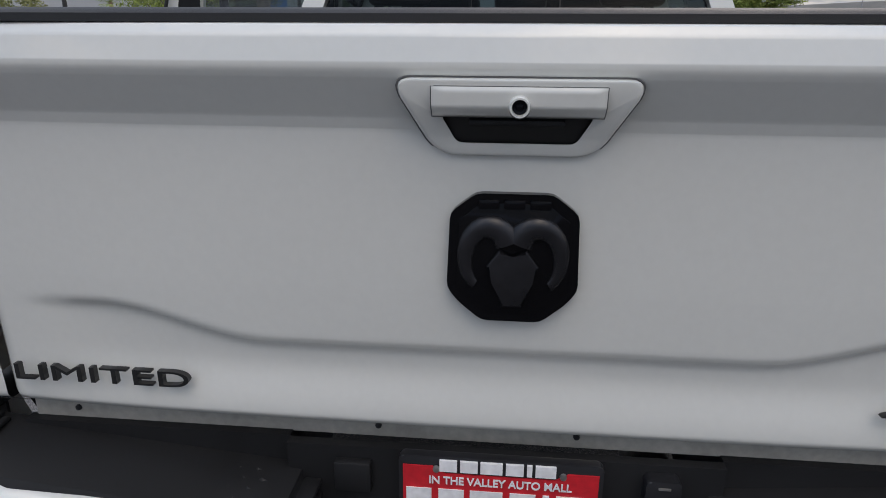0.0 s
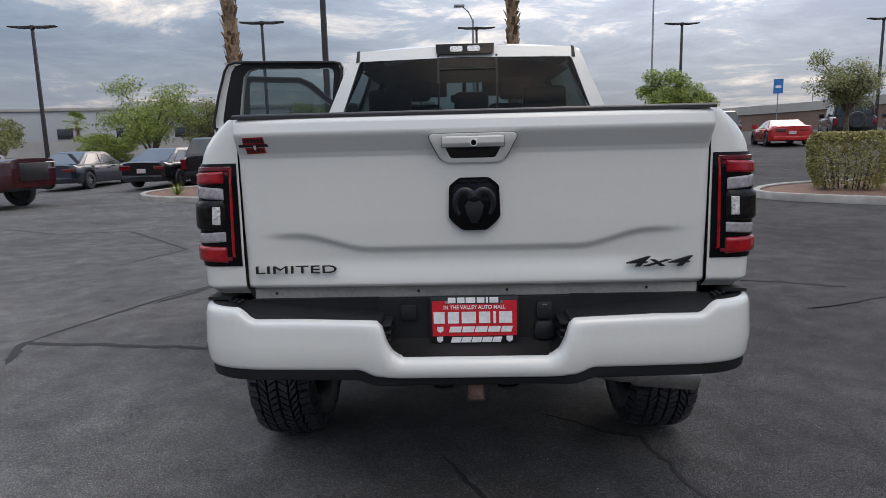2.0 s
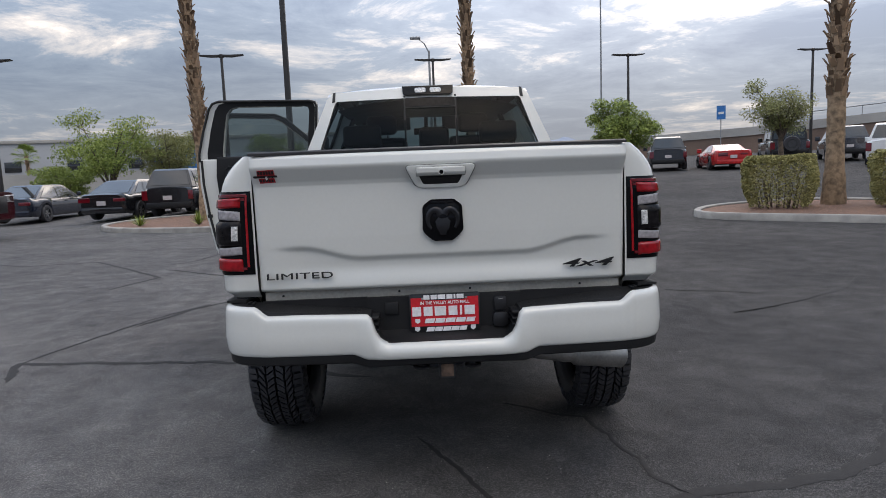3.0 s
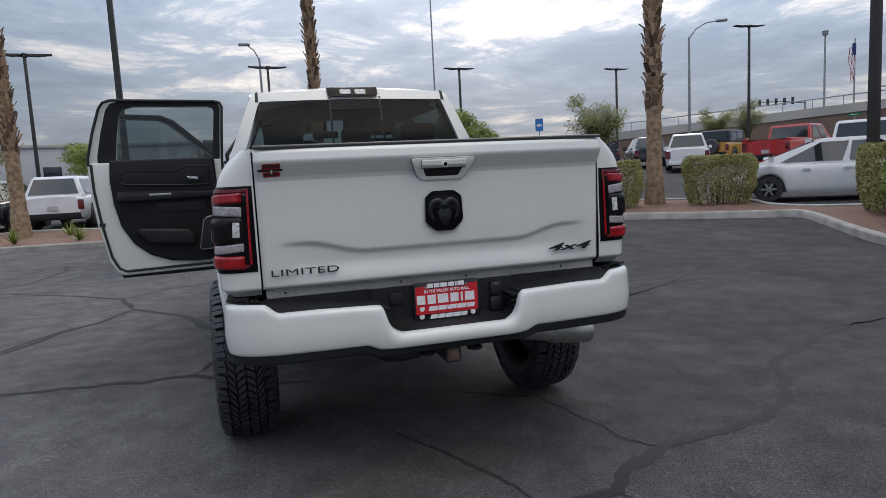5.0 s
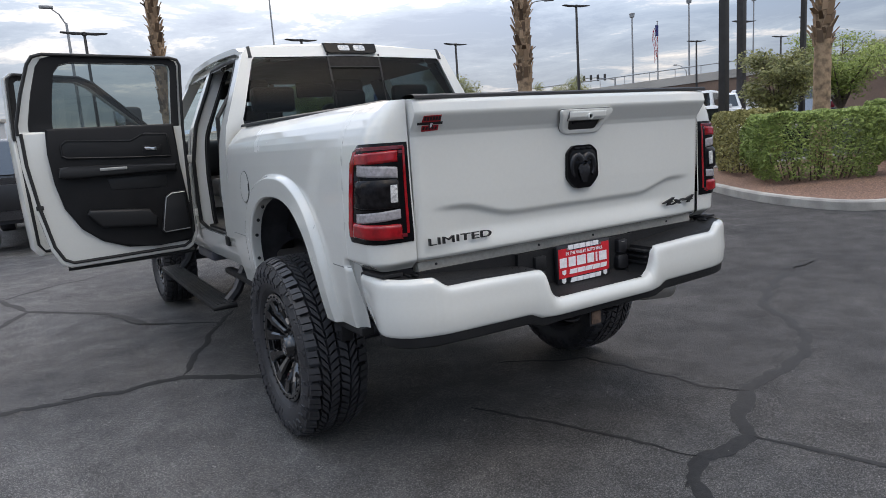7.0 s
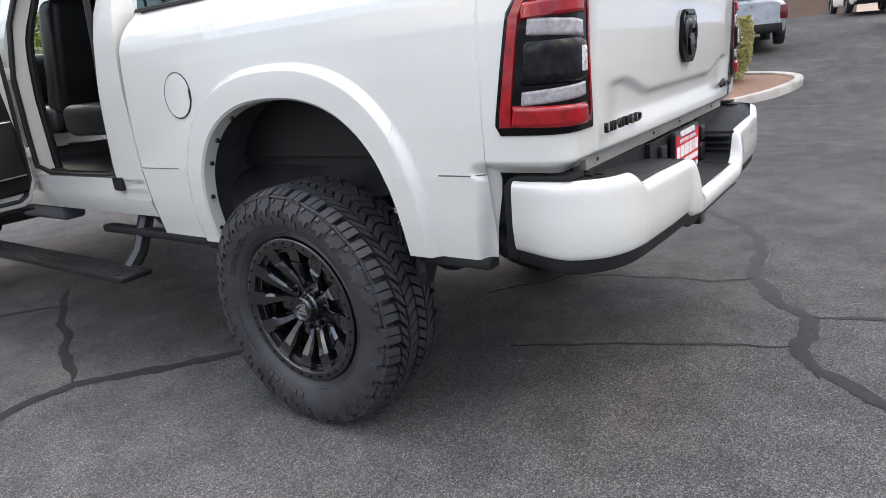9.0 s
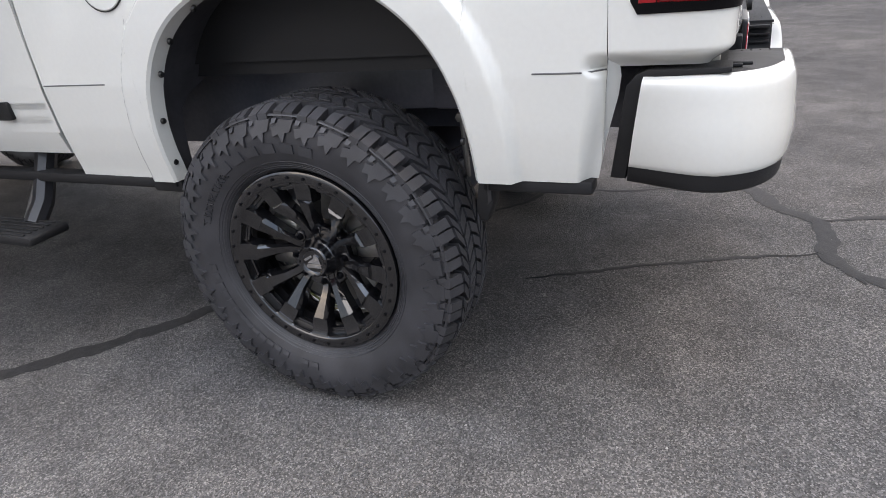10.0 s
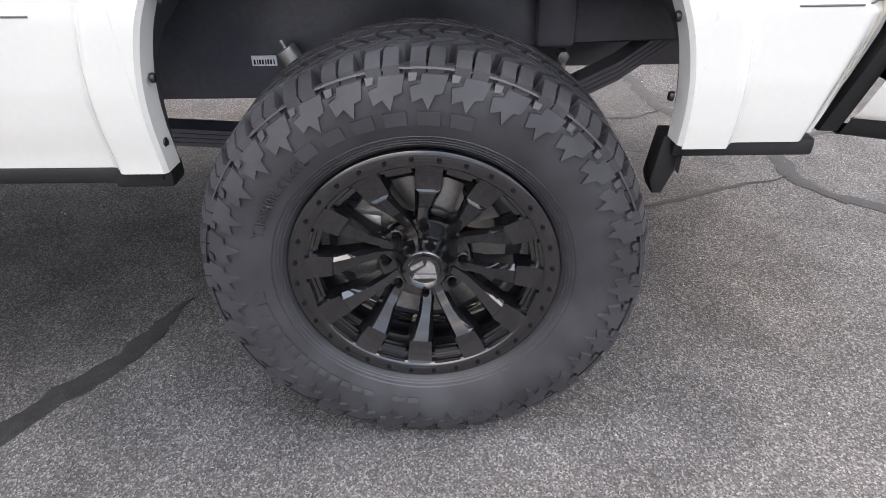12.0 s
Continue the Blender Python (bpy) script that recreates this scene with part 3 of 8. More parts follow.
def bed_side(sx):
    s_of = []
    for y in [2.055 - 0.437 * k / 44 for k in range(44)]:
        s_of.append(y)
    for k in range(121):
        s_of.append(ARC_Y + (ARC_A + 0.0005) * math.cos(math.pi * k / 120))
    for k in range(1, 34):
        s_of.append(0.594 - (0.594 - 0.264) * k / 33)
    s_of += [0.262, 0.32, 0.31, 0.30, 0.29, 0.28, 0.272]
    s_of = sorted(set(s_of + [1.70, 1.66, 1.64, 1.62, 0.50, 0.52, 0.54, 0.56, 0.575]), reverse=True)
    ss = [2.055 - y for y in s_of]
    s0 = ss[-1]
    ss += [s0 + (BED_LEN[-1] - s0) * k / 40 for k in range(1, 41)]
    bm = BM()
    rows = 132
    cols = []
    for s in ss:
        p, _ = bed_at(s)
        lo, hi = arch_low(p.y), bed_top(p.y)
        cols.append([bm.verts.new(bed_pt(s, lerp(lo, hi, j / rows), sx)) for j in range(rows + 1)])
    for a, b in zip(cols, cols[1:]):
        for j in range(rows):
            bm.faces.new((a[j], a[j + 1], b[j + 1], b[j]))
    bmesh.ops.remove_doubles(bm, verts=bm.verts[:], dist=0.0003)
    ob = part("bed_side", bm, M_WHITE, truck, angle=50)
    # flange turned in round the wheel opening
    bm = BM()
    prev = None
    for k in range(65):
        a = math.pi * k / 64
        c, s_ = math.cos(a), math.sin(a)
        y = ARC_Y + ARC_A * math.copysign(abs(c) ** (2 / ARC_N), c)
        z = BED_FOOT if k == 0 else max(0.694, ARC_Z + ARC_B * abs(s_) ** (2 / ARC_N))
        x = bed_pt(2.055 - y, z, 1)[0]
        yo, zo = ARC_Y + (y - ARC_Y) * 0.985, ARC_Z + (z - ARC_Z) * 0.985
        row = [bm.verts.new((sx * xx, yy, zz)) for xx, yy, zz in ((x, y, z), (x - 0.008, yo, zo), (x - 0.055, ARC_Y + (yo - ARC_Y) * 0.99, ARC_Z + (zo - ARC_Z) * 0.99), (x - 0.06, y * 1.0, z))]
        if prev:
            for j in range(3):
                bm.faces.new((prev[j], row[j], row[j + 1], prev[j + 1]))
        prev = row
    fl = part("arch_lip", bm, M_WHITE, ob)
    # small dark clips on the flange
    for y, z in ((1.622, 0.712), (1.600, 0.85), (1.545, 0.99), (1.475, 1.08), (1.36, 1.16), (0.605, 0.80), (0.625, 0.95)):
        bm = BM()
        x = bed_pt(2.055 - y, z, 1)[0] - 0.03
        inward = Vector((0, ARC_Y - y, (0.93 - z) * 0.6)).normalized()
        vs = lathe(bm, [(0.0005, 0.006), (0.008, 0.004), (0.0095, 0.0), (0.0095, -0.004)], 10, axis="z")
        q = inward.to_track_quat("Z", "Y").to_matrix().to_4x4()
        turned(bm, vs, Matrix.Translation((sx * x, ARC_Y + (y - ARC_Y) * 0.973, ARC_Z + (z - ARC_Z) * 0.973)) @ q)
        part("clip", bm, M_BLACK_PAINT, ob)
    # wheel well liner
    bm = BM()
    prev = None
    for k in range(41):
        a = math.pi * (k / 40) * 1.06 - math.pi * 0.03
        c, s_ = math.cos(a), math.sin(a)
        y = ARC_Y + (ARC_A + 0.015) * math.copysign(abs(c) ** 0.85, c)
        z = ARC_Z + (ARC_B + 0.015) * math.copysign(abs(s_) ** 0.85, s_)
        deep = lerp(0.86, 0.5, smoothstep(0.86, 1.05, z))
        row = [bm.verts.new((sx * x, y, z)) for x in (0.955, lerp(0.955, deep, 0.3), lerp(0.955, deep, 0.6), deep)]
        if prev:
            for j in range(3):
                bm.faces.new((prev[j], row[j], row[j + 1], prev[j + 1]))
        prev = row
    part("wheel_liner", bm, M_LINER, ob)
    # fine dark crease along the flank, broken by the flare
    for y0, y1 in ((1.775, 2.05), (0.262, 0.43)):
        bm = BM()
        tube(bm, [bed_pt(2.055 - lerp(y0, y1, k / 8), 0.957, sx, -0.0005) for k in range(9)], 0.0022, 6)
        part("body_crease", bm, M_CREASE, ob)
    # black strip along the bottom edge of the bed
    for y0, y1, z1 in ((1.62, 2.62, BED_FOOT + 0.003), (0.30, 0.585, 0.697)):
        bm = BM()
        vs = box(bm, 0.885, 0.945, y0, y1, z1 - 0.036, z1, 0.008)
        if z1 < 0.69:
            # deeper, rounded foot next to the wheel opening
            vs += box(bm, 0.88, 0.947, 1.613, 1.74, z1 - 0.046, z1 - 0.002, 0.010)
        for v in vs:
            v.co.x *= sx
        part("lower_trim", bm, M_BLACK_PLASTIC, ob)
    # mud flap stub behind the wheel
    bm = BM()
    vs = prism(bm, [(0.56, 0.70), (0.60, 0.70), (0.615, 0.60), (0.605, 0.57), (0.585, 0.57), (0.565, 0.62)], "x", 0.865, 0.925, 0.006)
    for v in vs:
        v.co.x *= sx
    part("flap_bracket", bm, M_BLACK_PLASTIC, ob)
    # rail cap
    bm = BM()
    def cap(u, v):
        y = lerp(0.075, 2.05, u)
        a = v * math.pi
        return (sx * (0.822 - 0.046 * math.cos(a)), y, bed_top(y) - 0.012 + 0.022 * math.sin(a) ** 0.6 * smoothstep(0.0, 0.04, u))
    sheet(bm, 20, 8, cap)
    part("rail_cap", bm, M_BLACK_PLASTIC, ob)
    # inner wall of the bed
    bm = BM()
    box(bm, sx * 0.80 if sx < 0 else 0.76, sx * 0.76 if sx < 0 else 0.80, 0.08, 2.04, 0.98, 1.575)
    part("bed_inner_wall", bm, M_BLACK_PLASTIC, ob)
    return ob


bed_left, bed_right = bed_side(-1), bed_side(1)
bm = BM()
box(bm, -0.78, 0.78, 0.07, 2.05, 0.94, 0.98)
box(bm, -0.80, 0.80, 2.02, 2.055, 0.98, 1.575)
part("bed_floor", bm, M_BLACK_PLASTIC, truck)

# fuel door
bm = BM()
vs = lathe(bm, [(0.0005, 0.0015), (0.082, 0.001), (0.086, -0.003)], 40, axis="x")
turned(bm, vs, Matrix.Translation((-0.989, 1.672, 1.245)) @ Matrix.Rotation(radians(3), 4, "Y") @ Matrix.Diagonal((-1, 1.0, 1.0, 1)))
fd = part("fuel_door", bm, M_WHITE, truck)
bm = BM()
vs = lathe(bm, [(0.0855, 0.0), (0.0885, 0.002), (0.0885, 0.0), (0.0855, -0.002)], 48, axis="x", closed=True)
turned(bm, vs, Matrix.Translation((-0.988, 1.672, 1.245)) @ Matrix.Rotation(radians(3), 4, "Y"))
part("seam", bm, M_SEAL, fd)
bm = BM()
box(bm, -0.992, -0.986, 1.585, 1.591, 1.225, 1.265)
part("finger_notch", bm, M_SEAL, fd)

# -- tail lights --
TL = (1.070, 1.430)
S_IN, S_OUT = BED_LEN[-1] - 0.008, 2.055 - 0.165


def light_patch(name, mat_, parent, sx, a0, a1, b0, b1, off, rim=0.004, nu=16, nv=8, slant=0.0):
    bm = BM()
    def q(u, v, o):
        a, b = lerp(a0, a1, u), lerp(b0, b1, v)
        b += slant * (u - 0.5)
        s = lerp(S_IN, S_OUT - 0.06 * (1 - b) + 0.05 * max(0.0, (b - 0.84) / 0.16) ** 2.2 + 0.02 * max(0.0, (0.10 - b) / 0.10) ** 2, a)
        return bed_pt(s, lerp(TL[0], TL[1], b), sx, o)
    def edge(u, v):
        return min(1.0, 14 * min(u, 1 - u, v * 0.8, (1 - v) * 0.8))
    sheet(bm, nu, nv, lambda u, v: q(u, v, off - rim * (1 - edge(u, v)) ** 2), lambda u, v: q(u, v, off - 0.012))
    return part(name, bm, mat_, parent, angle=60)


def tail_light(sx):
    h = light_patch("tail_light", M_GLOSS_BLACK, truck, sx, 0.0, 1.0, 0.0, 1.0, 0.010, 0.006, 30, 14)
    tagged(h, "tail light with red bands, grey clear bars and smoked centre")
    light_patch("red_inner_strip", M_RED_LENS, h, sx, 0.060, 0.095, 0.07, 0.955, 0.013)
    light_patch("red_outer_band", M_RED_LENS, h, sx, 0.85, 0.955, 0.06, 0.93, 0.014)
    light_patch("red_top", M_RED_LENS, h, sx, 0.165, 0.845, 0.80, 0.920, 0.018, 0.008, 24, slant=-0.02)
    light_patch("red_crown", M_DARKRED, h, sx, 0.075, 0.93, 0.93, 0.972, 0.0125)
    light_patch("red_head", M_DARKRED, h, sx, 0.095, 0.165, 0.885, 0.925, 0.0135)
    light_patch("red_foot", M_DARKRED, h, sx, 0.095, 0.165, 0.055, 0.095, 0.0135)
    light_patch("clear_top", M_CLEAR_LENS, h, sx, 0.165, 0.77, 0.665, 0.785, 0.013, nu=24, slant=0.04)
    c = light_patch("smoked_centre", M_SMOKE, h, sx, 0.16, 0.78, 0.350, 0.645, 0.022, 0.012, 24)
    light_patch("led_bar", M_LED, c, sx, 0.20, 0.30, 0.405, 0.60, 0.0242)
    light_patch("clear_bottom", M_CLEAR_LENS, h, sx, 0.15, 0.77, 0.225, 0.330, 0.013, nu=24, slant=-0.04)
    light_patch("red_bottom", M_RED_LENS, h, sx, 0.15, 0.845, 0.050, 0.205, 0.018, 0.008, 24, slant=0.02)

tail_light(-1), tail_light(1)

# -- tailgate --
TG = [(0.985, 0.016), (0.992, 0.006), (1.00, 0.002), (1.10, 0.0), (1.22, -0.006), (1.38, -0.009), (1.445, -0.010), (1.46, -0.016), (1.512, -0.052), (1.522, -0.057), (1.53, -0.058), (1.56, -0.050), (1.572, -0.042), (1.577, -0.030)]


def tg_y(x, z):
    ax = abs(x)
    zc = 1.128 + 0.052 * smoothstep(0.36, 0.62, ax)
    fade = 1 - smoothstep(0.60, 0.77, ax)
    y = table(TG, z)
    y += 0.017 * fade * (1 - smoothstep(zc - 0.020, zc + 0.006, z)) * smoothstep(1.0, 1.09, z)
    y += 0.012 * smoothstep(0.795, 0.812, ax)
    return y + 0.015 * (ax / 0.81) ** 4


bm = BM()
zs = sorted(set([0.985 + 0.592 * j / 90 for j in range(91)] + [z for z, _ in TG]))
xs = [-0.812 + 1.624 * i / 110 for i in range(111)]
G = [[bm.verts.new((x, tg_y(x, z), z)) for z in zs] for x in xs]
for a, b in zip(G, G[1:]):
    for j in range(len(zs) - 1):
        bm.faces.new((a[j], b[j], b[j + 1], a[j + 1]))
back = [[bm.verts.new((x, 0.055, z)) for z in (zs[0], zs[-1])] for x in (xs[0], xs[-1])]
bm.faces.new([g[-1] for g in G] + [back[1][1], back[0][1]])
bm.faces.new([g[0] for g in G] + [back[1][0], back[0][0]])
bm.faces.new(G[0][:] + [back[0][1], back[0][0]])
bm.faces.new(G[-1][:] + [back[1][1], back[1][0]])
tailgate = part("tailgate", bm, M_WHITE, truck, angle=40)
bm = BM()
def tcap(u, v):
    x = lerp(-0.812, 0.812, u)
    a = v * math.pi
    return (x, 0.008 - 0.046 * math.cos(a), 1.575 + 0.018 * math.sin(a) ** 0.5)
sheet(bm, 30, 10, tcap)
part("top_cap", bm, M_BLACK_PLASTIC, tailgate, "black plastic cap along the top edge")

# handle: raised bezel, pull flap, dark pocket, round lens
HC = 0.004
bm = BM()
def hy(z):
    return table([(1.41, -0.016), (1.45, -0.030), (1.48, -0.062), (1.515, -0.066)], z)


def soft_corners(pts, radii, n=7):
    """Outline with each corner rounded off."""
    out = []
    for k, (p, r) in enumerate(zip(pts, radii)):
        p, a, b = Vector(p), Vector(pts[k - 1]), Vector(pts[(k + 1) % len(pts)])
        a, b = p + (a - p).normalized() * r, p + (b - p).normalized() * r
        for i in range(n):
            t = i / (n - 1)
            out.append(tuple(a * (1 - t) ** 2 + p * 2 * t * (1 - t) + b * t * t))
    return out


rim_ = [(-0.155, 1.513), (0.155, 1.513), (0.106, 1.413), (-0.106, 1.413)]
inn = soft_corners([(-0.093, 1.466), (0.093, 1.466), (0.076, 1.431), (-0.076, 1.431)], (0.004, 0.004, 0.010, 0.010))
rings = []
for k, dy, r in ((1.0, 0.014, 0.026), (0.992, 0.004, 0.026), (0.970, -0.001, 0.024), (0.93, -0.002, 0.022)):
    rings.append([bm.verts.new((HC + x, hy(z) + dy, z)) for x, z in soft_corners([(x * k, lerp(1.464, z, k - 0.35 * (1 - k))) for x, z in rim_], (r, r, r * 1.3, r * 1.3))])
rings.append([bm.verts.new((HC + x, hy(z) + 0.001, z)) for x, z in inn])
for p, q in zip(rings, rings[1:]):
    for k in range(len(p)):
        bm.faces.new((p[k], p[(k + 1) % len(p)], q[(k + 1) % len(p)], q[k]))
handle = part("tailgate_handle", bm, M_WHITE, tailgate, angle=50)
# a dark strip draws the shadow line where the bezel meets the gate
bm = BM()
loop_ = [(HC + x, hy(z) + 0.0125, z) for x, z in soft_corners([(x * 1.008, lerp(1.464, z, 1.015)) for x, z in rim_], (0.026, 0.026, 0.034, 0.034))]
tube(bm, loop_ + loop_[:1], 0.0014, 6)
part("bezel_seam", bm, M_CREASE, handle)
for name_, g_, dy, mat_ in (("flap_seam", 0.0016, -0.0028, M_CREASE), ("pull_flap", 0.0, -0.0055, M_WHITE)):
    bm = BM()
    def flap(u, v, o):
        z = lerp(1.4675 - g_, 1.5035 + g_, v)
        return (HC + lerp(-0.104 - g_, 0.104 + g_, u), hy(z) + o, z)
    def rim_drop(u, v):
        return 0.0025 * (1 - min(1.0, 20 * min(u, 1 - u), 7 * min(v, 1 - v)))
    sheet(bm, 40, 14, lambda u, v: flap(u, v, dy + rim_drop(u, v)), lambda u, v: flap(u, v, 0.004))
    part(name_, bm, mat_, handle, angle=50)
bm = BM()
vs = prism(bm, [(HC + x * 1.02, z) for x, z in inn], "y", -0.0185, 0.03)
for v in vs:
    v.co.y -= (v.co.z - 1.432) * 0.42
pk = part("pull_pocket", bm, M_BLACK_PAINT, handle)
bm = BM()
box(bm, HC - 0.06, HC + 0.06, -0.037, -0.02, 1.455, 1.462, 0.002)
part("grip", bm, M_BLACK_PLASTIC, handle)
bm = BM()
vs = lathe(bm, [(0.0085, -0.006), (0.0095, -0.011), (0.0115, -0.011), (0.0135, -0.004), (0.0135, 0.006), (0.0085, 0.006)], 28, axis="y", closed=True)
turned(bm, vs, Matrix.Translation((HC + 0.002, -0.069, 1.481)))
part("lens_ring", bm, M_WHITE, handle)
bm = BM()
vs = lathe(bm, [(0.0005, -0.007), (0.004, -0.0065), (0.0045, -0.004), (0.0088, -0.005), (0.0088, 0.004)], 24, axis="y")
turned(bm, vs, Matrix.Translation((HC + 0.002, -0.069, 1.481)))
part("camera_lens", bm, M_GLOSS_BLACK, handle, "black reversing camera lens")

# emblem: octagonal dark shield with a plain horned head
EC, EZ = 0.006, 1.276
bm = BM()
ES = 1.02
oc = [(x * ES, z * ES) for x, z in ((-0.05, 0.088), (0.05, 0.088), (0.084, 0.062), (0.088, -0.042), (0.072, -0.062), (0.040, -0.088), (-0.040, -0.088), (-0.072, -0.062), (-0.088, -0.042), (-0.084, 0.062))]
prism(bm, [(EC + x, EZ + z) for x, z in soft_corners(oc, [0.009] * len(oc), 3)], "y", -0.022, 0.0)
emb = part("emblem", bm, M_GLOSS_BLACK, tailgate, "dark octagonal shield emblem")
bm = BM()
prism(bm, [(EC + x * 0.86, EZ + z * 0.86) for x, z in oc], "y", -0.0235, -0.020, 0.0015)
part("emblem_field", bm, M_GLOSS_BLACK, emb)
bm = BM()
# broad brow, tapering muzzle and two horns that curl out, down and in again
prism(bm, [(EC + x, EZ + z) for x, z in ((-0.018, 0.016), (0.0, 0.002), (0.018, 0.016), (0.036, -0.008), (0.024, -0.030), (0.014, -0.066), (-0.014, -0.066), (-0.024, -0.030), (-0.036, -0.008))], "y", -0.031, -0.022, 0.004)
for sx in (-1, 1):
    prev = None
    for k in range(19):
        t = k / 18
        a = radians(lerp(158, -58, t))
        cx, cz = 0.035 + 0.030 * math.cos(a), 0.008 + 0.040 * math.sin(a) - 0.010 * t
        w_ = lerp(0.019, 0.007, t ** 1.2)
        ring = [bm.verts.new((EC + sx * (cx + w_ * math.cos(b) * math.cos(a)), -0.024 - 0.55 * w_ * max(-0.2, math.sin(b)), EZ + cz + w_ * math.cos(b) * math.sin(a))) for b in [math.pi * 2 * i / 10 for i in range(10)]]
        if prev:
            for i in range(10):
                bm.faces.new((prev[i], prev[(i + 1) % 10], ring[(i + 1) % 10], ring[i]))
        prev = ring
# relief coloured lighter than the black field in place of its reflections
part("horned_relief", bm, M_EMBLEM, emb)
for k in range(3):
    bm = BM()
    x = EC - 0.048 + 0.034 * k
    prism(bm, rounded(x, x + 0.028, EZ + 0.070, EZ + 0.082, 0.002, 2), "y", -0.0265, -0.022, 0.001)
    part("raised_bar", bm, M_GLOSS_BLACK, emb)

# trim lettering, as on the gate
text_part("lettering", "LIMITED", 0.040, Matrix.Translation((-0.630, -0.0035, 1.057)) @ Matrix.Rotation(radians(90), 4, "X"), M_BLACK_PAINT, tailgate, 0.005, "black raised trim lettering", weight=0.0, fit=(0.288, 0.0262), spread=1.05)
text_part("lettering", "4x4", 0.056, Matrix.Translation((0.6485, -0.0035, 1.0645)) @ Matrix.Rotation(radians(90), 4, "X"), M_BLACK_PAINT, tailgate, 0.005, "black raised drive lettering", shear=0.35, weight=0.0006, fit=(0.231, 0.0355))
# dealer sticker: red flag over a dark band with a small shield, a red pennant below
def sticker_piece(name, pts, material, parent=None, lift=0.0):
    bm = BM()
    lo, hi = [], []
    for x, z in pts:
        y = tg_y(x, z)
        lo.append(bm.verts.new((x, y + 0.002, z)))
        hi.append(bm.verts.new((x, y - 0.0022 - lift, z)))
    bm.faces.new(hi)
    for i in range(len(pts)):
        j = (i + 1) % len(pts)
        bm.faces.new((lo[i], lo[j], hi[j], hi[i]))
    return part(name, bm, material, parent or tailgate, smooth=False)


st = sticker_piece("dealer_sticker", [(-0.782, 1.486), (-0.704, 1.486), (-0.706, 1.516), (-0.778, 1.514)], M_STICKER_RED)
tagged(st, "small red and black dealer sticker")
sticker_piece("dark_band", [(-0.797, 1.483), (-0.694, 1.484), (-0.696, 1.493), (-0.798, 1.492)], M_BLACK_PAINT, st, 0.001)
sticker_piece("lower_flag", [(-0.774, 1.460), (-0.706, 1.463), (-0.709, 1.482), (-0.777, 1.481)], M_STICKER_RED, st)
sticker_piece("shield", [(-0.750, 1.475), (-0.742, 1.468), (-0.733, 1.476), (-0.733, 1.492), (-0.750, 1.492)], M_BLACK_PAINT, st, 0.002)
sticker_piece("shield_face", [(-0.746, 1.478), (-0.742, 1.473), (-0.737, 1.478), (-0.737, 1.489), (-0.746, 1.489)], M_WHITE_PRINT, st, 0.003)
for k in range(6):
    x = -0.776 + 0.0118 * k
    sticker_piece("print_bar", [(x, 1.497), (x + 0.009, 1.497), (x + 0.009, 1.511), (x, 1.511)], M_BLACK_PAINT, st, 0.001)
for k in range(5):
    x = -0.772 + 0.0125 * k
    sticker_piece("print_bar", [(x, 1.466), (x + 0.008, 1.466), (x + 0.008, 1.476), (x, 1.476)], M_BLACK_PAINT, st, 0.001)

# sill below the gate
bm = BM()
box(bm, -0.80, 0.80, 0.046, 0.09, 0.940, 0.980, 0.004)
sill = part("gate_sill", bm, M_SILL, truck, "grey painted sill under the tailgate")
for x in (-0.72, -0.2, 0.12, 0.62):
    bm = BM()
    vs = lathe(bm, [(0.0005, -0.004), (0.005, -0.003), (0.006, 0.001)], 10, axis="y")
    turned(bm, vs, Matrix.Translation((x, 0.046, 0.962)))
    part("screw", bm, M_SATIN_BLACK, sill)

# -- rear bumper --
def bump_plan(s):
    """s 0 at the middle to 1 at the front end of the side wing; gives place and outward normal."""
    pts = [(0.0, -0.137), (0.30, -0.137), (0.55, -0.130), (0.76, -0.118)]
    for k in range(1, 13):
        t = k / 12
        a, b, c = Vector((0.76, -0.118)), Vector((0.985, -0.102)), Vector((0.987, 0.085))
        p = a * (1 - t) ** 2 + b * 2 * t * (1 - t) + c * t * t
        pts.append((p.x, p.y))
    pts += [(0.986, 0.15), (0.984, 0.203)]
    return pts


BP = bump_plan(0)
BPL = [0.0]
for p, q in zip(BP, BP[1:]):
    BPL.append(BPL[-1] + math.hypot(q[0] - p[0], q[1] - p[1]))


def bump_at(s):
    for k in range(len(BP) - 1):
        if s <= BPL[k + 1] or k == len(BP) - 2:
            t = (s - BPL[k]) / (BPL[k + 1] - BPL[k])
            (x0, y0), (x1, y1) = BP[k], BP[k + 1]
            d = Vector((x1 - x0, y1 - y0)).normalized()
            n = Vector((d.y, -d.x))
            if k + 2 < len(BP):
                d2 = Vector((BP[k + 2][0] - x1, BP[k + 2][1] - y1)).normalized()
                n = n.lerp(Vector((d2.y, -d2.x)), t).normalized()
            return Vector((lerp(x0, x1, t), lerp(y0, y1, t))), n


def bump_zt(s):
    z = table([(0.243, 0.772), (0.262, 0.777), (0.285, 0.794), (0.301, 0.822), (0.312, 0.858), (0.320, 0.884), (0.334, 0.896), (0.36, 0.898), (0.6, 0.904)], s)
    return z + 0.040 * smoothstep(0.755, 0.835, s)


def bump_zb(s):
    return lerp(0.700, 0.722, smoothstep(0.335, 0.41, s)) - 0.006 * smoothstep(0.95, 1.25, s)


B_OFF = [(0.0, 0.040), (0.02, 0.018), (0.06, 0.006), (0.14, 0.001), (0.4, -0.004), (0.7, 0.0), (0.86, 0.002), (0.92, 0.005), (0.965, 0.010), (0.99, 0.018), (1.0, 0.030)]


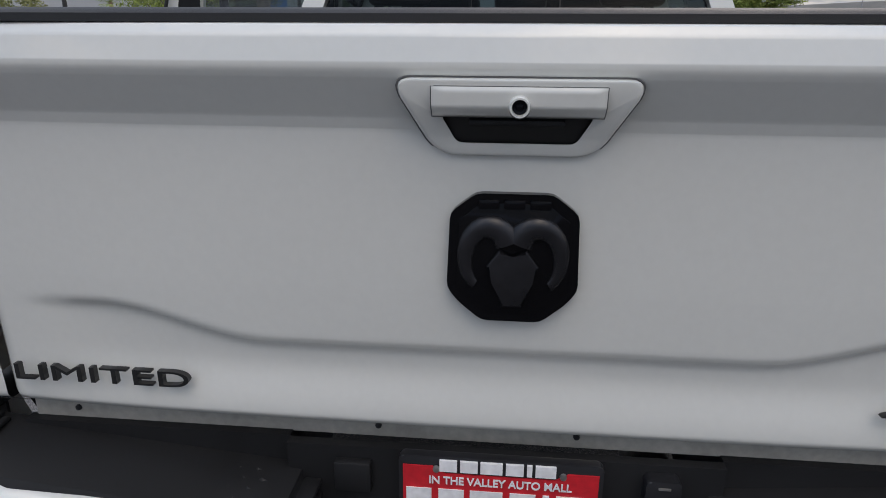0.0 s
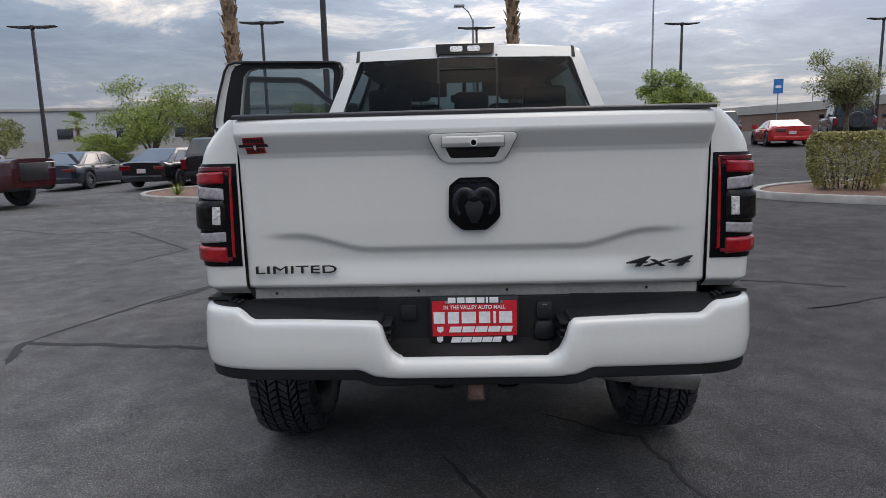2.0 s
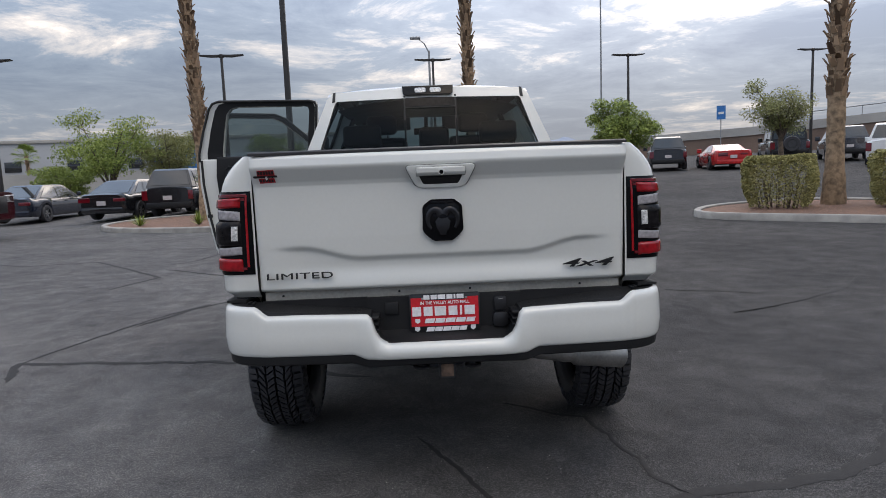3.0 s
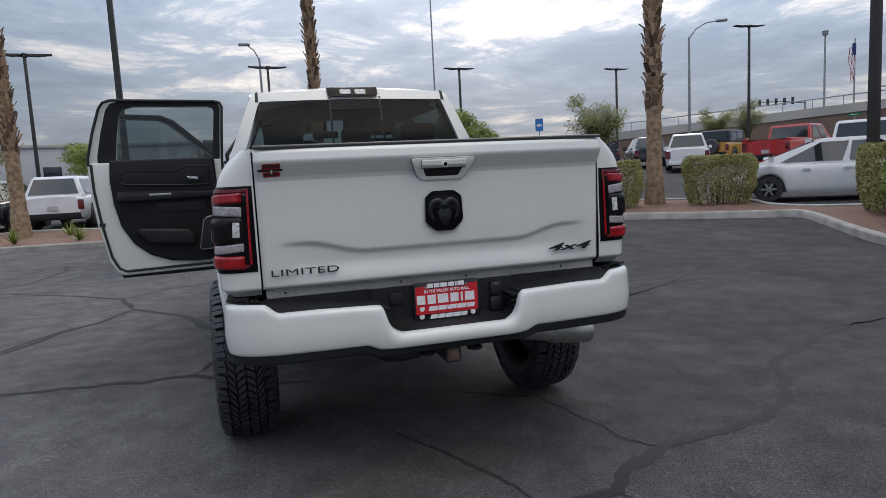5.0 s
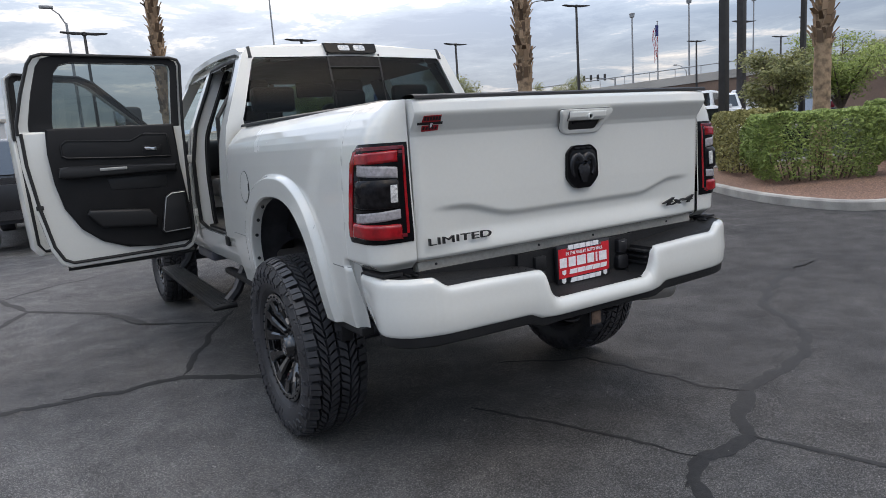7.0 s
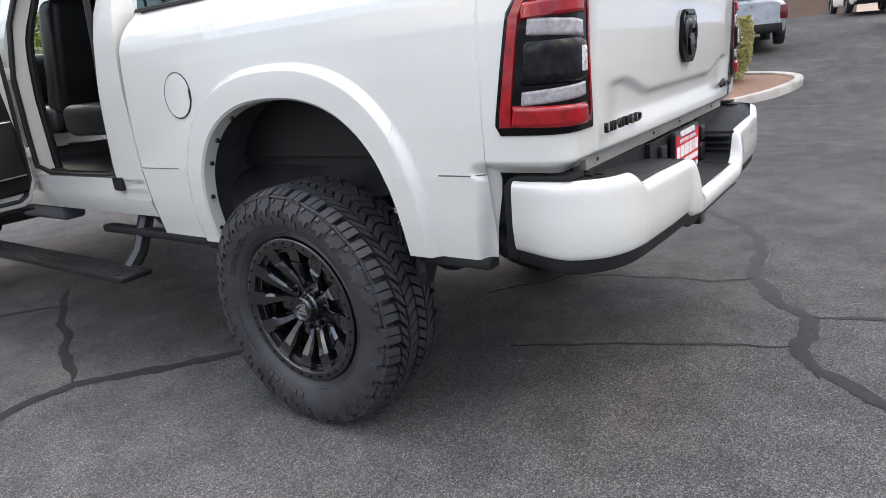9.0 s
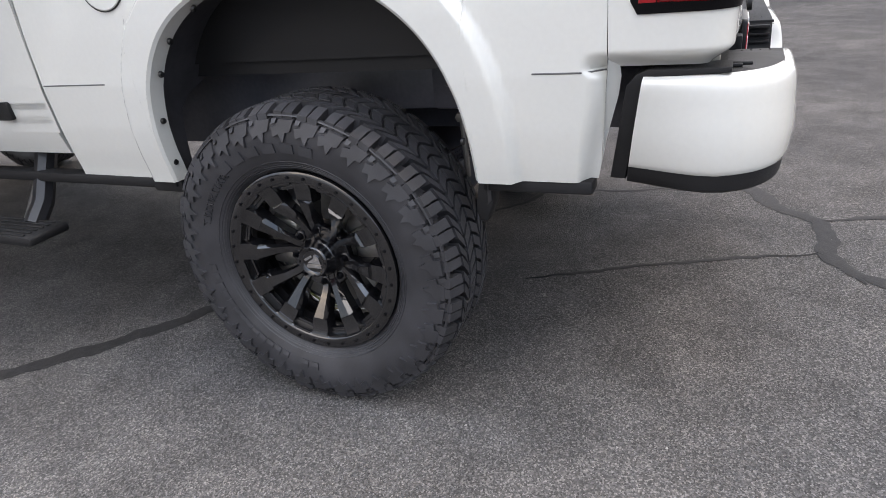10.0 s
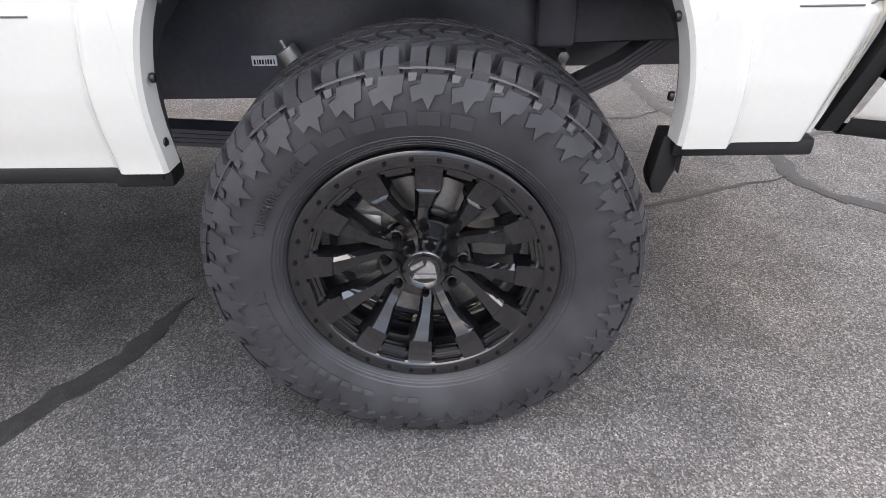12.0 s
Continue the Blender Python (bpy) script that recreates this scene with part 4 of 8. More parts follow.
def lean_end(bm):
    """The wing's front end runs forward and tucks in towards its foot."""
    for v in bm.verts:
        if v.co.y > 0.0 and abs(v.co.x) > 0.8:
            k = smoothstep(0.02, 0.235, v.co.y) * max(0.0, min(1.15, (0.94 - v.co.z) / 0.24))
            v.co.y += 0.038 * k - 0.012 * smoothstep(0.1, 0.235, v.co.y)
            v.co.x -= math.copysign(0.075 * k, v.co.x)


def bumper():
    bm = BM()
    ss = sorted(set([BPL[-1] * k / 90 for k in range(91)] + [0.24 + 0.1 * k / 14 for k in range(15)] + [0.75 + 0.09 * k / 10 for k in range(11)]))
    ts = [t for t, _ in B_OFF] + [0.03, 0.1, 0.27, 0.55, 0.78, 0.925, 0.97]
    ts = sorted(set(ts))
    for sx in (-1, 1):
        cols = []
        for s in ss:
            p, n = bump_at(s)
            zb, zt = bump_zb(s), bump_zt(s)
            bulge = 0.010 * (1 - smoothstep(0.30, 0.40, s))
            col = []
            for t in ts:
                o_ = -table(B_OFF, t) + bulge * (1 - smoothstep(0.6, 1.0, t))
                z = lerp(zb, zt, t)
                col.append(bm.verts.new((sx * (p.x + n.x * o_), p.y + n.y * o_, z)))
            cols.append(col)
        for a, b in zip(cols, cols[1:]):
            for j in range(len(ts) - 1):
                bm.faces.new((a[j], b[j], b[j + 1], a[j + 1]))
    bmesh.ops.remove_doubles(bm, verts=bm.verts[:], dist=0.0004)
    lean_end(bm)
    ob = part("rear_bumper", bm, M_WHITE, truck, "white rear bumper with black step pads", angle=50)
    # black valance under it and black edge at its front ends
    bm = BM()
    for sx in (-1, 1):
        cols = []
        for s in ss[::3] + [ss[-1]]:
            p, n = bump_at(s)
            zb = bump_zb(s)
            drop = 0.034 - 0.004 * (1 - smoothstep(0.2, 0.35, s))
            cols.append([bm.verts.new((sx * (p.x - n.x * o_), p.y - n.y * o_, z)) for o_, z in ((0.012, zb + 0.012), (0.012, zb - 0.004), (0.016, zb - drop + 0.006), (0.024, zb - drop), (0.09, zb - drop + 0.004))])
        for a, b in zip(cols, cols[1:]):
            for j in range(4):
                bm.faces.new((a[j], b[j], b[j + 1], a[j + 1]))
    lean_end(bm)
    part("lower_valance", bm, M_BLACK_PLASTIC, ob)
    for sx in (-1, 1):
        bm = BM()
        vs = prism(bm, [(0.205, 0.690), (0.203, 0.912), (0.192, 0.932), (0.170, 0.943), (0.02, 0.947), (0.02, 0.958), (0.190, 0.956), (0.218, 0.947), (0.236, 0.922), (0.242, 0.690)], "x", 0.88, 0.966, 0.003)
        for v in vs:
            v.co.x *= sx
        lean_end(bm)
        part("end_trim", bm, M_BLACK_PLASTIC, ob)
    # step pads with raised grips
    for sx in (-1, 1):
        bm = BM()
        out_ = [(0.322, -0.112), (0.755, -0.092), (0.80, -0.086), (0.89, -0.066), (0.945, -0.01), (0.957, 0.05), (0.957, 0.115), (0.90, 0.10), (0.86, 0.045), (0.322, 0.045)]
        vs = prism(bm, [(sx * x, y) for x, y in out_], "z", 0.85, 0.894, 0.004)
        for v in vs:
            v.co.z += 0.042 * smoothstep(0.755, 0.84, abs(v.co.x)) + 0.006 * smoothstep(0.34, 0.6, abs(v.co.x))
        pad = part("step_pad", bm, M_BLACK_PLASTIC, ob)
        bm = BM()
        for i in range(13):
            for j in range(4):
                x = 0.375 + i * 0.030 + (j % 2) * 0.015
                y = -0.072 + j * 0.023
                z = 0.895 + 0.006 * smoothstep(0.34, 0.6, x) + 0.042 * smoothstep(0.755, 0.84, x)
                if x > 0.76:
                    continue
                top = bm.verts.new((sx * x, y, z + 0.007))
                ring = [bm.verts.new((sx * (x + dx), y + dy, z - 0.001)) for dx, dy in ((0.013, 0), (0, 0.009), (-0.013, 0), (0, -0.009))]
                for k in range(4):
                    bm.faces.new((top, ring[k], ring[(k + 1) % 4]))
        tagged(part("stud_field", bm, M_BLACK_PLASTIC, pad, smooth=False), kind="stuff")
        for i in range(5):
            bm = BM()
            x = 0.835 + i * 0.022
            vs = box(bm, x, x + 0.013, -0.02 + 0.02 * i, 0.03 + 0.014 * i, 0.940, 0.948, 0.003)
            for v in vs:
                v.co.x *= sx
            part("corner_stud", bm, M_BLACK_PLASTIC, pad)
    # middle pocket
    bm = BM()
    box(bm, -0.345, 0.345, 0.012, 0.03, 0.72, 0.943)
    prism(bm, [(-0.118, 0.774), (-0.03, 0.778), (0.02, 0.80), (0.02, 0.72), (-0.118, 0.72)], "x", -0.30, 0.30, 0.004)
    for sx in (-1, 1):
        bmc = BM()
        vs = prism(bmc, [(0.245, 0.768), (0.285, 0.788), (0.302, 0.815), (0.318, 0.88), (0.33, 0.894), (0.345, 0.894), (0.345, 0.72), (0.245, 0.72)], "y", -0.112, 0.014, 0.003)
        for v in vs:
            v.co.x *= sx
        part("pocket_cheek", bmc, M_BLACK_PLASTIC, ob)
    pocket = part("plate_pocket", bm, M_BLACK_PLASTIC, ob)
    for x0 in (-0.81, 0.345):
        bm = BM()
        box(bm, x0, x0 + 0.465, 0.03, 0.05, 0.85, 0.944)
        part("pad_upstand", bm, M_BLACK_PLASTIC, ob)
    bm = BM()
    box(bm, -0.265, -0.205, -0.004, 0.014, 0.868, 0.922, 0.004)
    part("blank_cover", bm, M_BLACK_PLASTIC, pocket)
    bm = BM()
    vs = prism(bm, rounded(0.222, 0.275, 0.872, 0.930, 0.008), "y", -0.012, 0.014, 0.003)
    vs = prism(bm, rounded(0.216, 0.280, 0.796, 0.860, 0.014), "y", -0.014, 0.014, 0.004)
    sock = part("trailer_socket", bm, M_SATIN_BLACK, pocket)
    bm = BM()
    box(bm, 0.24, 0.258, -0.0145, -0.010, 0.918, 0.921)
    part("hinge_pin", bm, M_STEEL, sock)
    for k in range(3):
        for sx in (-1, 1):
            bm = BM()
            box(bm, sx * 0.311 - 0.021, sx * 0.311 + 0.021, -0.100, 0.012, 0.818 + 0.026 * k, 0.828 + 0.026 * k, 0.003)
            part("pocket_rib", bm, M_BLACK_PLASTIC, pocket)
    return ob


bumper_ob = bumper()

# dealer plate in its frame
bm = BM()
prism(bm, rounded(-0.157, 0.157, 0.786, 0.954, 0.010), "y", -0.016, 0.0, 0.002)
plate = part("plate_frame", bm, M_SATIN_BLACK, truck, "black frame with a red dealer plate")
bm = BM()
prism(bm, [(-0.150, 0.938), (-0.104, 0.938), (-0.084, 0.926), (0.084, 0.926), (0.104, 0.938), (0.150, 0.938), (0.150, 0.812), (-0.150, 0.812)], "y", -0.0185, -0.012)
part("red_insert", bm, M_PLATE_RED, plate)
def bars(xs_, z0, z1, y=-0.0205, lean=0.0):
    for x0, x1 in xs_:
        bm = BM()
        prism(bm, [(x0, z0), (x1, z0), (x1 + lean, z1), (x0 + lean, z1)], "y", y, -0.015)
        part("print_bar", bm, M_WHITE_PRINT, plate)
w6 = [(-0.093, -0.066), (-0.061, -0.034), (-0.030, 0.004), (0.009, 0.036), (0.041, 0.049), (0.054, 0.085)]
bars(w6, 0.931, 0.950)
bars([(x0 * 1.58 + 0.002, x1 * 1.58 - 0.001) for x0, x1 in w6], 0.858, 0.899)
w5 = [(-0.092, -0.050), (-0.046, -0.004), (0.0, 0.042), (0.046, 0.088), (0.092, 0.130)]
bars(w5, 0.826, 0.846, lean=0.006)
bars([(x0 * 0.80 - 0.012, x1 * 0.80 - 0.012) for x0, x1 in w5], 0.789, 0.807, lean=0.006)
for x, z in ((-0.122, 0.836), (-0.124, 0.800), (0.124, 0.800)):
    bm = BM()
    prism(bm, [(x - 0.011, z + 0.010), (x + 0.011, z + 0.010), (x + 0.011, z - 0.004), (x, z - 0.011), (x - 0.011, z - 0.004)], "y", -0.0205, -0.015)
    part("print_shield", bm, M_WHITE_PRINT, plate)
text_part("small_print", "IN THE VALLEY AUTO MALL", 0.019, Matrix.Translation((0.0, -0.0205, 0.915)) @ Matrix.Rotation(radians(90), 4, "X"), M_WHITE_PRINT, plate, 0.0006, "white line of print", sx=0.92, weight=0.0004)
for x in (-0.098, 0.096):
    bm = BM()
    vs = lathe(bm, [(0.0005, -0.004), (0.005, -0.003), (0.0058, 0.001)], 12, axis="y")
    turned(bm, vs, Matrix.Translation((x, -0.0185, 0.934)))
    part("screw", bm, M_STEEL, plate)

# -- under the truck --
bm = BM()
for sx in (-1, 1):
    vs = box(bm, sx * 0.42 - 0.045, sx * 0.42 + 0.045, 0.05, 5.6, 0.70, 0.88, 0.01)
box(bm, -0.42, 0.42, 0.10, 0.20, 0.64, 0.76, 0.01)
box(bm, -0.42, 0.42, 1.9, 2.0, 0.72, 0.86, 0.01)
box(bm, -0.42, 0.42, 3.4, 3.52, 0.66, 0.80, 0.01)
chassis = part("chassis_frame", bm, M_FRAME, truck)
bm = BM()
box(bm, -0.90, 0.90, 2.1, 5.6, 0.80, 0.84)
box(bm, -0.55, 0.55, 0.3, 2.1, 0.90, 0.93)
part("underbody", bm, M_LINER, chassis)
bm = BM()
vs = lathe(bm, [(0.05, -0.80), (0.055, -0.3), (0.09, -0.2), (0.15, -0.1), (0.16, 0.0), (0.15, 0.12), (0.09, 0.2), (0.055, 0.3), (0.05, 0.80)], 20, c=(0, AXLE_Y, AXLE_Z))
part("rear_axle", bm, M_FRAME, chassis)
bm = BM()
vs = lathe(bm, [(0.05, -0.80), (0.06, 0.80)], 16, c=(0, AXLE_Y2, AXLE_Z))
part("front_axle", bm, M_FRAME, chassis)
# hitch receiver
bm = BM()
sq = rounded(-0.036, 0.036, 0.592, 0.664, 0.006, 2)
prism(bm, sq, "y", -0.075, 0.14)
box(bm, -0.17, 0.17, 0.02, 0.09, 0.655, 0.70, 0.008)
hitch = part("hitch_receiver", bm, M_SATIN_BLACK, chassis)
bm = BM()
prism(bm, rounded(-0.027, 0.027, 0.601, 0.655, 0.004, 2), "y", -0.078, -0.05)
part("ball_mount_stub", bm, M_RUST, hitch)
for sx in (-1, 1):
    bm = BM()
    ring = [(sx * (0.115 + 0.030 * math.cos(a)), -0.045 + 0.026 * math.sin(a), 0.640) for a in [2 * math.pi * k / 16 for k in range(17)]]
    tube(bm, ring, 0.008, 8, caps=False)
    part("chain_loop", bm, M_SATIN_BLACK, hitch)
# exhaust
bm = BM()
pth = [(0.42, 1.9, 0.60), (0.36, 1.2, 0.64), (0.33, 0.55, 0.645), (0.35, 0.32, 0.64), (0.43, 0.20, 0.63), (0.58, 0.20, 0.605), (0.74, 0.235, 0.58)]
tube(bm, pth, 0.050, 16)
ex = part("exhaust_pipe", bm, M_STEEL, chassis, "dull steel exhaust with a wide tip")
bm = BM()
vs = lathe(bm, [(0.052, 0.0), (0.064, 0.015), (0.064, 0.265), (0.058, 0.27), (0.056, 0.06)], 24, axis="x")
turned(bm, vs, Matrix.Translation((0.62, 0.21, 0.600)) @ Matrix.Rotation(radians(12), 4, "Z") @ Matrix.Rotation(radians(9), 4, "Y"))
part("exhaust_tip", bm, M_STEEL, ex)
# springs, shocks and brackets seen in the wheel well
for sx in (-1, 1):
    bm = BM()
    for k in range(4):
        pts_ = [(sx * 0.56, AXLE_Y + 0.75 * t, 0.525 + 0.03 * t * t + 0.36 * max(0.0, -t) ** 1.5 + 0.012 * k) for t in (-1, -0.6, -0.2, 0, 0.2, 0.6, 1)]
        for a, b in zip(pts_, pts_[1:]):
            vs = prism(bm, [(a[1], a[2]), (b[1], b[2]), (b[1], b[2] + 0.010), (a[1], a[2] + 0.010)], "x", sx * 0.525, sx * 0.595)
    part("leaf_spring", bm, M_FRAME, chassis)
    bm = BM()
    box(bm, sx * 0.63 - 0.02, sx * 0.63 + 0.02, 0.745, 0.835, 0.80, 1.02, 0.012)
    prism(bm, [(0.35, 0.80), (1.0, 0.80), (1.28, 0.672), (2.6, 0.672), (2.6, 0.90), (1.95, 1.06), (0.35, 1.06)], "x", sx * 0.47, sx * 0.60, 0.008)
    box(bm, sx * 0.55, sx * 0.62, 0.6, 1.7, 1.06, 1.10, 0.008)
    part("bed_bracket", bm, M_FRAME, chassis)
    for z_, w_ in ((1.00, 0.020), (1.12, 0.026), (1.19, 0.016)):
        bm = BM()
        vs = box(bm, sx * 0.625 - 0.012, sx * 0.625 + 0.012, 0.62, 1.62, z_ - w_, z_ + w_, 0.006)
        for v in vs:
            v.co.z += 0.03 * (v.co.y - 1.1)
        part("bed_rib", bm, M_FRAME, chassis)
    bm = BM()
    vs = lathe(bm, [(0.0005, -0.022), (0.014, -0.02), (0.016, -0.004), (0.016, 0.012)], 6, axis="x")
    turned(bm, vs, Matrix.Translation((sx * 0.605, 0.765, 0.770)) @ Matrix.Diagonal((1 if sx < 0 else -1, 1, 1, 1)))
    tube(bm, [(sx * 0.60, 0.765, 0.77), (sx * 0.60, 0.76, 0.58)], 0.010, 8)
    part("link_bolt", bm, M_STEEL, chassis)
# steel canister and white label ahead of the axle, seen in the left wheel well
bm = BM()
tube(bm, [(-0.645, 1.375, 0.735), (-0.645, 1.417, 0.806)], 0.024, 18)
tube(bm, [(-0.645, 1.417, 0.806), (-0.645, 1.425, 0.824)], 0.005, 8)
part("steel_canister", bm, M_STEEL, chassis)
bm = BM()
box(bm, -0.606, -0.602, 1.452, 1.512, 0.755, 0.779)
tag_ = part("frame_label", bm, M_WHITE_PRINT, chassis)
for k in range(8):
    bm = BM()
    box(bm, -0.608, -0.605, 1.457 + 0.0066 * k, 1.457 + 0.0066 * k + (0.004 if k % 3 else 0.0025), 0.759, 0.770)
    part("print_bar", bm, M_BLACK_PAINT, tag_)
# holes and seams in the bed's cross members
for y, z in ((1.12, 0.985), (1.20, 0.995), (1.02, 0.99)):
    bm = BM()
    vs = lathe(bm, [(0.011, -0.6035), (0.013, -0.6035), (0.013, -0.598), (0.011, -0.598)], 16, closed=True)
    turned(bm, vs, Matrix.Translation((0, y, z)))
    part("frame_hole", bm, M_SATIN_BLACK, chassis)

# ---- wheels ----
TYRE_R, SQ, TX = 0.464, 0.915, 0.048


def cyl(r, th, x):
    return (x, r * math.cos(th), r * math.sin(th))


def tyre_mesh():
    bm = BM()
    prof = [(0.274, 0.09), (0.281, 0.118), (0.290, 0.134), (0.305, 0.144), (0.345, 0.168), (0.39, 0.176), (0.418, 0.168), (0.426, 0.150), (0.431, 0.10), (0.432, 0.0)]
    prof = prof + [(r, -x) for r, x in prof[-2::-1]]
    lathe(bm, prof, 96)
    for f in [f for f in bm.faces if len(f.verts) > 8]:
        bm.faces.remove(f)
    n = 36
    d = 2 * math.pi / n

    def tread_r(x):
        return TYRE_R - 3.2 * max(0.0, abs(x) - 0.085) ** 2

    def block(pts, r0, inset=0.0035):
        """A tread block: outline in (angle share, x), its foot at radius r0, its edges drawn in a little at the top."""
        cx = sum(p[1] for p in pts) / len(pts)
        ct = sum(p[0] for p in pts) / len(pts)
        lo = [bm.verts.new(cyl(r0, t * d, x)) for t, x in pts]
        hi = []
        for t, x in pts:
            w = TYRE_R * d
            l = math.hypot((t - ct) * w, x - cx) or 1.0
            k = max(0.5, 1 - inset / l)
            xx, tt = cx + (x - cx) * k, ct + (t - ct) * k
            hi.append(bm.verts.new(cyl(tread_r(xx), tt * d, xx)))
        bm.faces.new(hi)
        for i in range(len(pts)):
            j = (i + 1) % len(pts)
            bm.faces.new((lo[i], lo[j], hi[j], hi[i]))

    for i in range(n):
        for sx in (-1, 1):
            o = i + (0.5 if sx > 0 else 0.0)
            def row(pts):
                return [(o + t, sx * x) for t, x in pts]
            # shoulder lugs, long and short by turns, with a half-deep slit
            xo = 0.167 if i % 2 else 0.161
            block(row([(0.06, xo), (0.44, xo), (0.46, 0.120), (0.50, 0.106), (0.09, 0.112), (0.05, 0.130)]), 0.416)
            block(row([(0.455, xo), (0.85, xo), (0.88, 0.128), (0.85, 0.104), (0.515, 0.1055), (0.475, 0.120)]), 0.416)
            # slanted bars that lean one way, then the other, parted by narrow zigzag grooves
            block(row([(0.05, 0.103), (0.46, 0.100), (0.72, 0.078), (1.05, 0.060), (0.62, 0.062), (0.34, 0.080)]), 0.426)
            block(row([(0.53, 0.099), (0.93, 0.098), (1.24, 0.076), (1.50, 0.057), (1.11, 0.059), (0.80, 0.078)]), 0.426)
            block(row([(0.62, 0.055), (1.06, 0.053), (0.86, 0.030), (0.70, 0.004), (0.26, 0.004), (0.42, 0.030)]), 0.426)
            block(row([(1.12, 0.053), (1.54, 0.051), (1.34, 0.030), (1.18, 0.004), (0.76, 0.004), (0.92, 0.030)]), 0.426)
    # arrow-shaped lugs that stand out of the sidewall, under a thin rib
    lugs = 36
    for i in range(lugs):
        for sx in (-1, 1):
            da = 2 * math.pi / lugs
            def sw(t, r, lift):
                x = table([(0.36, 0.1725), (0.39, 0.176), (0.420, 0.168), (0.436, 0.154), (0.456, 0.147)], r) + lift
                return cyl(r, -(i + t) * da, sx * x)
            for pts, lift in (
                ([(0.03, 0.431), (0.66, 0.431), (0.72, 0.416), (0.98, 0.411), (0.93, 0.386), (0.66, 0.394), (0.50, 0.372), (0.34, 0.398), (0.13, 0.402)], 0.0085 if i % 2 else 0.007),
                ([(0.76, 0.431), (0.98, 0.431), (0.97, 0.418), (0.80, 0.420)], 0.006),
            ):
                lo = [bm.verts.new(sw(t, r, -0.004)) for t, r in pts]
                ct, cr_ = sum(p[0] for p in pts) / len(pts), sum(p[1] for p in pts) / len(pts)
                hi = [bm.verts.new(sw(ct + (t - ct) * 0.94, cr_ + (r - cr_) * 0.92, lift)) for t, r in pts]
                bm.faces.new(hi)
                for k in range(len(pts)):
                    bm.faces.new((lo[k], lo[(k + 1) % len(pts)], hi[(k + 1) % len(pts)], hi[k]))
    for sx in (-1, 1):
        lathe(bm, [(0.4345, sx * 0.152), (0.4365, sx * 0.1625), (0.4395, sx * 0.160), (0.441, sx * 0.149)], 96)
    # raised ribs round the bead
    for r, x in ((0.296, 0.1375), (0.302, 0.1415), (0.308, 0.1445), (0.316, 0.150)):
        for sx in (-1, 1):
            lathe(bm, [(r - 0.002, sx * x), (r, sx * (x + 0.003)), (r + 0.002, sx * (x + 0.001))], 72)
    for f in [f for f in bm.faces if len(f.verts) > 20]:
        bm.faces.remove(f)
    for v in bm.verts:
        r = math.hypot(v.co.y, v.co.z)
        k = 1 + 0.0075 * smoothstep(0.33, 0.44, r) / r
        v.co = Vector((v.co.x * SQ + TX, v.co.y * k, v.co.z * k))
    return bm


def sidewall_text(words, r, mid, size, sx_=1.0):
    """Raised letters bent round the outer sidewall; mid: degrees of their middle, counted from the top towards the front."""
    cu = bpy.data.curves.new("letters", "FONT")
    cu.body, cu.size, cu.extrude, cu.align_x, cu.align_y = words, size, 0.0036, "CENTER", "CENTER"
    tmp = bpy.data.objects.new("letters", cu)
    scene.collection.objects.link(tmp)
    bpy.context.view_layer.update()
    me = bpy.data.meshes.new_from_object(tmp)
    bpy.data.objects.remove(tmp)
    bm = BM()
    bm.from_mesh(me)
    for v in bm.verts:
        # outer side faces -x; seen from there the front lies to the left
        a = radians(90 - mid) - v.co.x * sx_ / r
        rr = r + v.co.y
        x = table([(0.303, 0.140), (0.345, 0.168), (0.39, 0.176)], rr)
        th = a
        v.co = Vector((-(x * SQ - TX + 0.0005 + v.co.z), rr * -math.cos(th) * -1, rr * math.sin(th)))
    return bm


